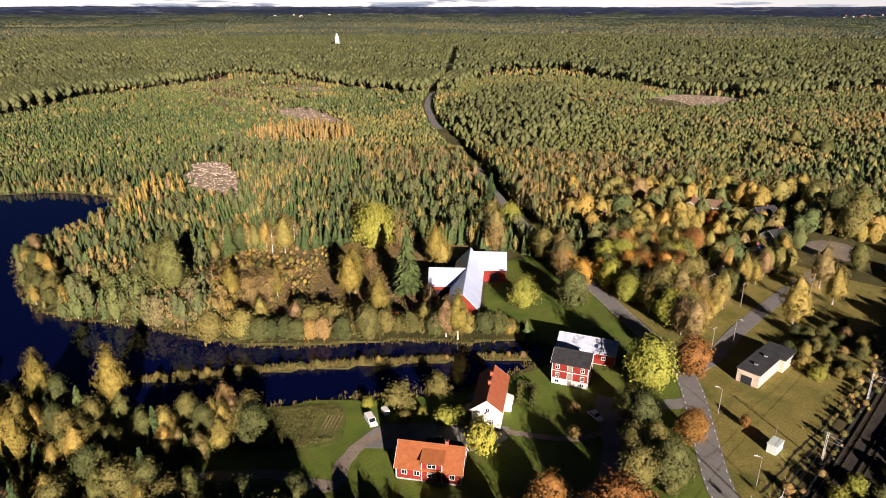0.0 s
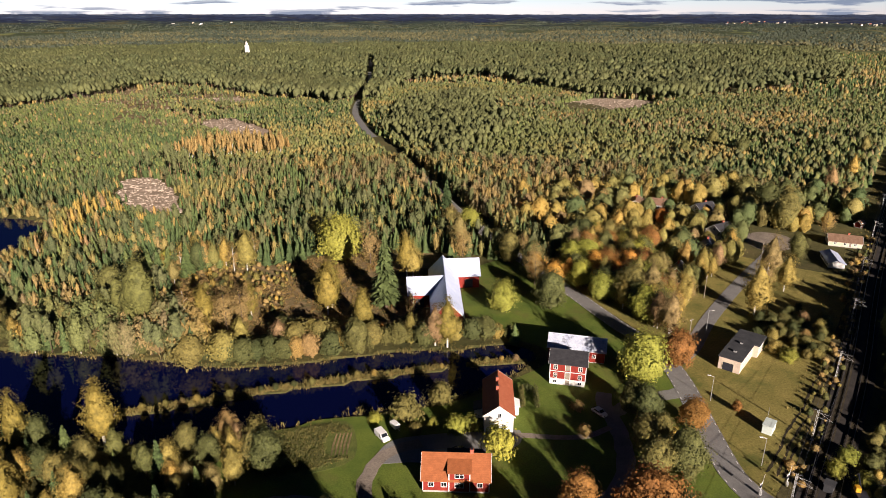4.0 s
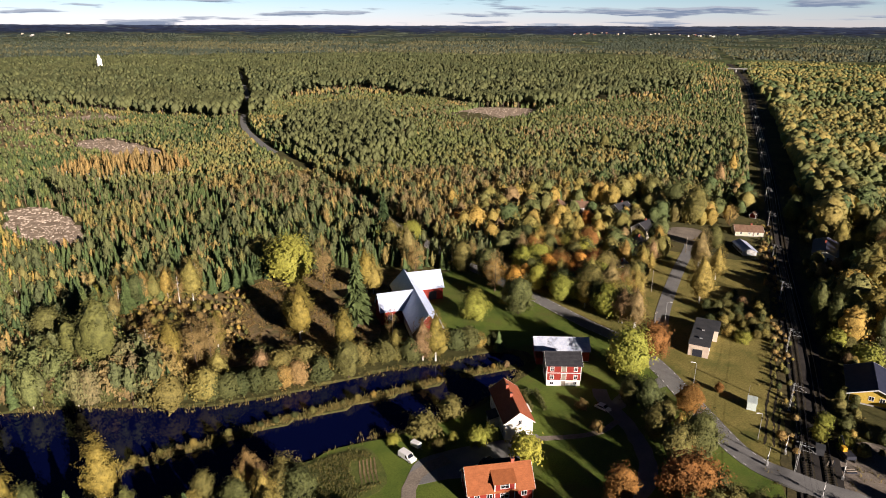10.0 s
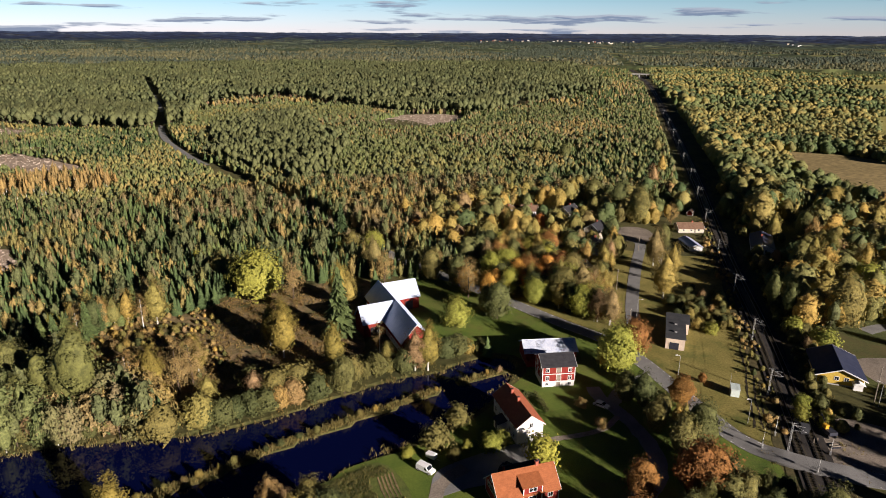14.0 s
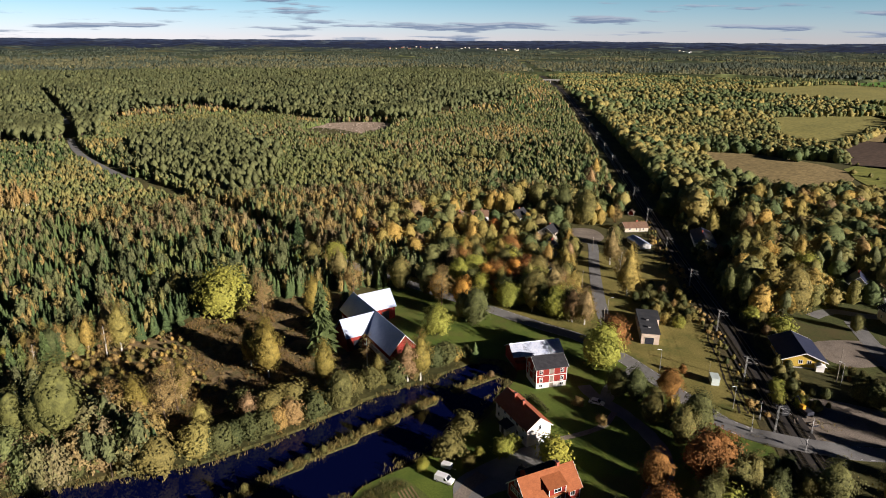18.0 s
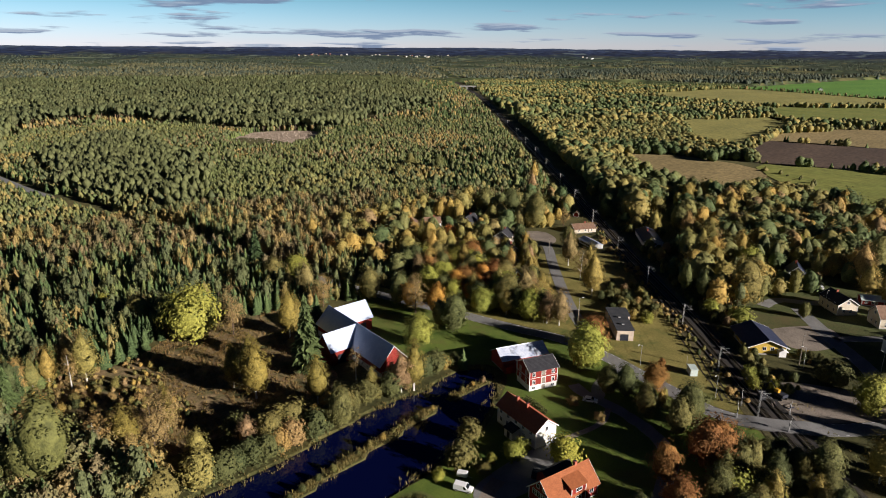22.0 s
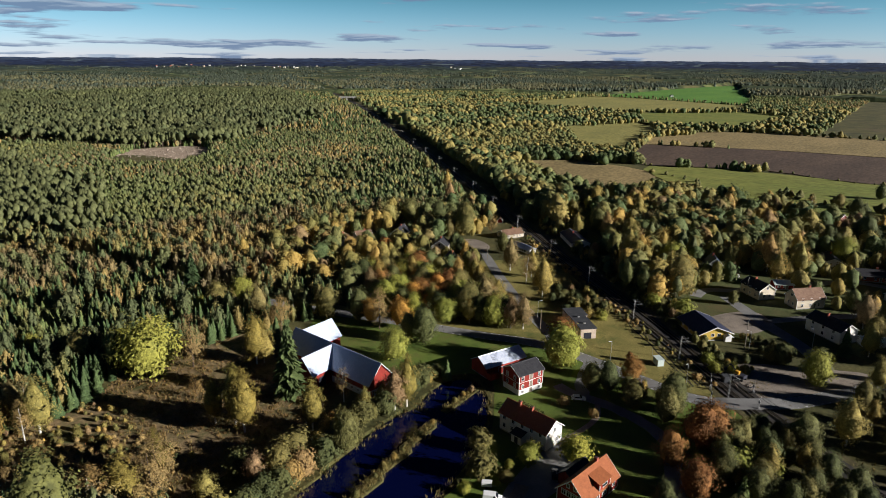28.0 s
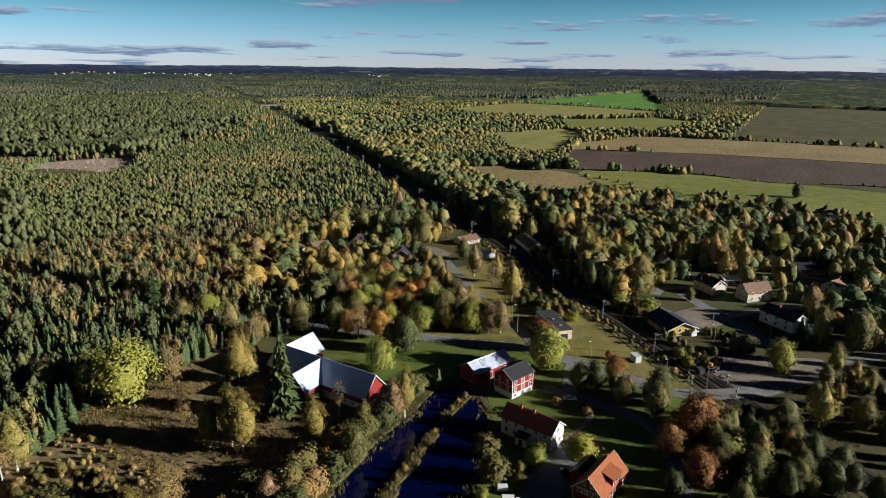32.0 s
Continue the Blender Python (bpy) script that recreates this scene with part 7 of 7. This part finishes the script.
# ---- reeds, brush, stumps ----
def tufts(name, label, pts, h0, h1, w, mat, per=3):
    """Upright blades scattered at the points, joined."""
    r = np.random.default_rng(len(pts))
    p = np.repeat(pts, per, 0) + np.c_[r.normal(0, 0.35, (len(pts) * per, 2)), np.zeros(len(pts) * per)]
    n = len(p)
    a, h = r.uniform(0, 6.283, n), r.uniform(h0, h1, n)
    d = np.c_[np.cos(a), np.sin(a), np.zeros(n)] * (w * r.uniform(0.6, 1.4, n))[:, None]
    lean = np.c_[r.normal(0, 0.25, (n, 2)) * h[:, None], h]
    v = np.stack([p - d, p + d, p + lean + d * 0.5, p + lean - d * 0.5], 1).reshape(-1, 3)
    return tagged(from_arrays(name, v, np.arange(n * 4).reshape(-1, 4), M[mat], tint=np.repeat(r.uniform(0, 1, n), 4)), label, "grass", kind="stuff")


gr = np.random.default_rng(3)
cx_, cy_ = gr.uniform(-52, -30, 2600), gr.uniform(128, 148, 2600)
kk = inside(np.array([(-51, 143.5), (-42, 146), (-34, 147.5), (-30.5, 145.5), (-30, 143.5), (-36, 143), (-36, 134), (-30, 133.5), (-38, 130), (-47.5, 129)]), cx_, cy_)
tufts("crop_plants", "leafy green crop on the plot by the channel", np.c_[cx_, cy_, np.full(2600, 0.05)][kk], 0.2, 0.5, 0.1, "leafy", 5)
reed = []
for line, w, den in ((DYKE, 1.7, 14), (DYKE_END, 1.7, 14)):
    q = spline(line[::2], 0.5)
    k = gr.integers(0, len(q), int(len(q) * den * 0.5))
    reed.append(np.c_[q[k] + gr.normal(0, w * 0.45, (len(k), 2)), np.zeros(len(k))])
shore = LAKE[(LAKE[:, 0] > -190)]
k = gr.integers(0, len(shore), 1300)
reed.append(np.c_[shore[k] + gr.normal(0, 1.1, (len(k), 2)), np.full(len(k), -0.3)])
tufts("reed_bed", "yellow-brown reeds and sedge along the water", np.concatenate(reed), 0.35, 1.1, 0.07, "reed", 5)
for line in (DYKE, DYKE_END):
    for x, y in line[::2]:
        if gr.uniform() < 0.85:
            put_tree(("shrub_gold", "shrub_gold", "shrub")[gr.integers(0, 3)], x + gr.uniform(-0.5, 0.5), y + gr.uniform(-0.4, 0.4), gr.uniform(1.2, 2.6), gr)
bx, by = gr.uniform(-100, 12, 6000), gr.uniform(198, 274, 6000)
kk = inside(CLEARING, bx, by) & (value_noise(bx, by, 9, 8) > 0.35)
tufts("dry_brush", "brown brush and dry grass of the clearing", np.c_[bx[kk], by[kk], np.zeros(kk.sum())], 0.25, 0.8, 0.08, "brush", 8)
# stumps, logs and heaps of branches on the felled plots
lv, lf = [], []
for s, n, z0 in [(STUMPS[0], 420, 0.1), (STUMPS[1], 90, 0.1), (STUMPS[2], 170, 0.45), (STUMPS[3], 110, 0.45), (STUMPS[4], 520, 0.1), (BIG_CLEAR, 900, 0.4)]:
    lo, hi = s.min(0), s.max(0)
    x, y = gr.uniform(lo[0], hi[0], n * 3), gr.uniform(lo[1], hi[1], n * 3)
    m = inside(s, x, y)
    for a, b in list(zip(x[m], y[m]))[:n]:
        l, w, h, t = gr.uniform(0.4, 2.4) * gr.uniform(0.5, 1.3), gr.uniform(0.2, 0.6), gr.uniform(0.15, 0.6), gr.uniform(0, 3.14)
        c_, s_ = math.cos(t), math.sin(t)
        k = len(lv)
        for z in (z0 - 0.05, z0 + h):
            f_ = 1.0 if z < z0 else 0.75
            for u, q in ((-l, -w), (l, -w), (l, w), (-l, w)):
                lv.append((a + (u * c_ - q * s_) * f_ / 2, b + (u * s_ + q * c_) * f_ / 2, z))
        lf += [(k + 4, k + 5, k + 6, k + 7), (k, k + 1, k + 5, k + 4), (k + 1, k + 2, k + 6, k + 5), (k + 2, k + 3, k + 7, k + 6), (k + 3, k, k + 4, k + 7)]
tagged(from_arrays("felling_waste", np.array(lv), np.array(lf), M["cut_wood"]), "pale stumps, stones and cut branches on felled plots", "felling waste", kind="stuff")
# rough grass by the railway and the road
gx_, gy_ = gr.uniform(20, 330, 16000), gr.uniform(60, 400, 16000)
d_ = off_line(RAIL[::3], gx_, gy_)
kk = (d_ > 6) & (d_ < 13)
tufts("rail_verge_grass", "dry tall grass and weeds beside the railway", np.c_[gx_[kk], gy_[kk], np.zeros(kk.sum())], 0.3, 0.8, 0.08, "reed", 5)

# distant town: pale buildings near the horizon
fr = np.random.default_rng(12)
for bear, dist, n in ((31.5, 4120, 12), (40.2, 4080, 13), (36, 4150, 6), (54, 4000, 4), (-12, 4000, 6)):
    for _ in range(n):
        b = radians(bear + fr.normal(0, 1.1))
        dd = dist + fr.uniform(-110, 90)
        x, y = -70 + dd * math.sin(b), 30 + dd * math.cos(b)
        z = float(ground_height(np.array([x]), np.array([y]))[0])
        t = tagged(thing("far_building", x, y, fr.uniform(0, 90), z), "pale distant building of a town", "building", "distant town")
        w, d, h = fr.uniform(5, 17), fr.uniform(6, 10), fr.uniform(12, 17.5)
        box_part("wall", (-w / 2, w / 2, -d / 2, d / 2, -3, h), M[("cream_wall", "white_wall", "brick", "white_wall")[fr.integers(0, 4)]], t)
        box_part("roof", (-w / 2 - 0.5, w / 2 + 0.5, -d / 2 - 0.5, d / 2 + 0.5, h, h + 1.2), M["grey_roof"], t)
for x, y in ((1735, 640),):
    t = house("small white farm building at the fields", x, y, 30, 14, 9, 4, 7, "white_wall", "grey_roof", category="barn", name="barn", group="field barns")
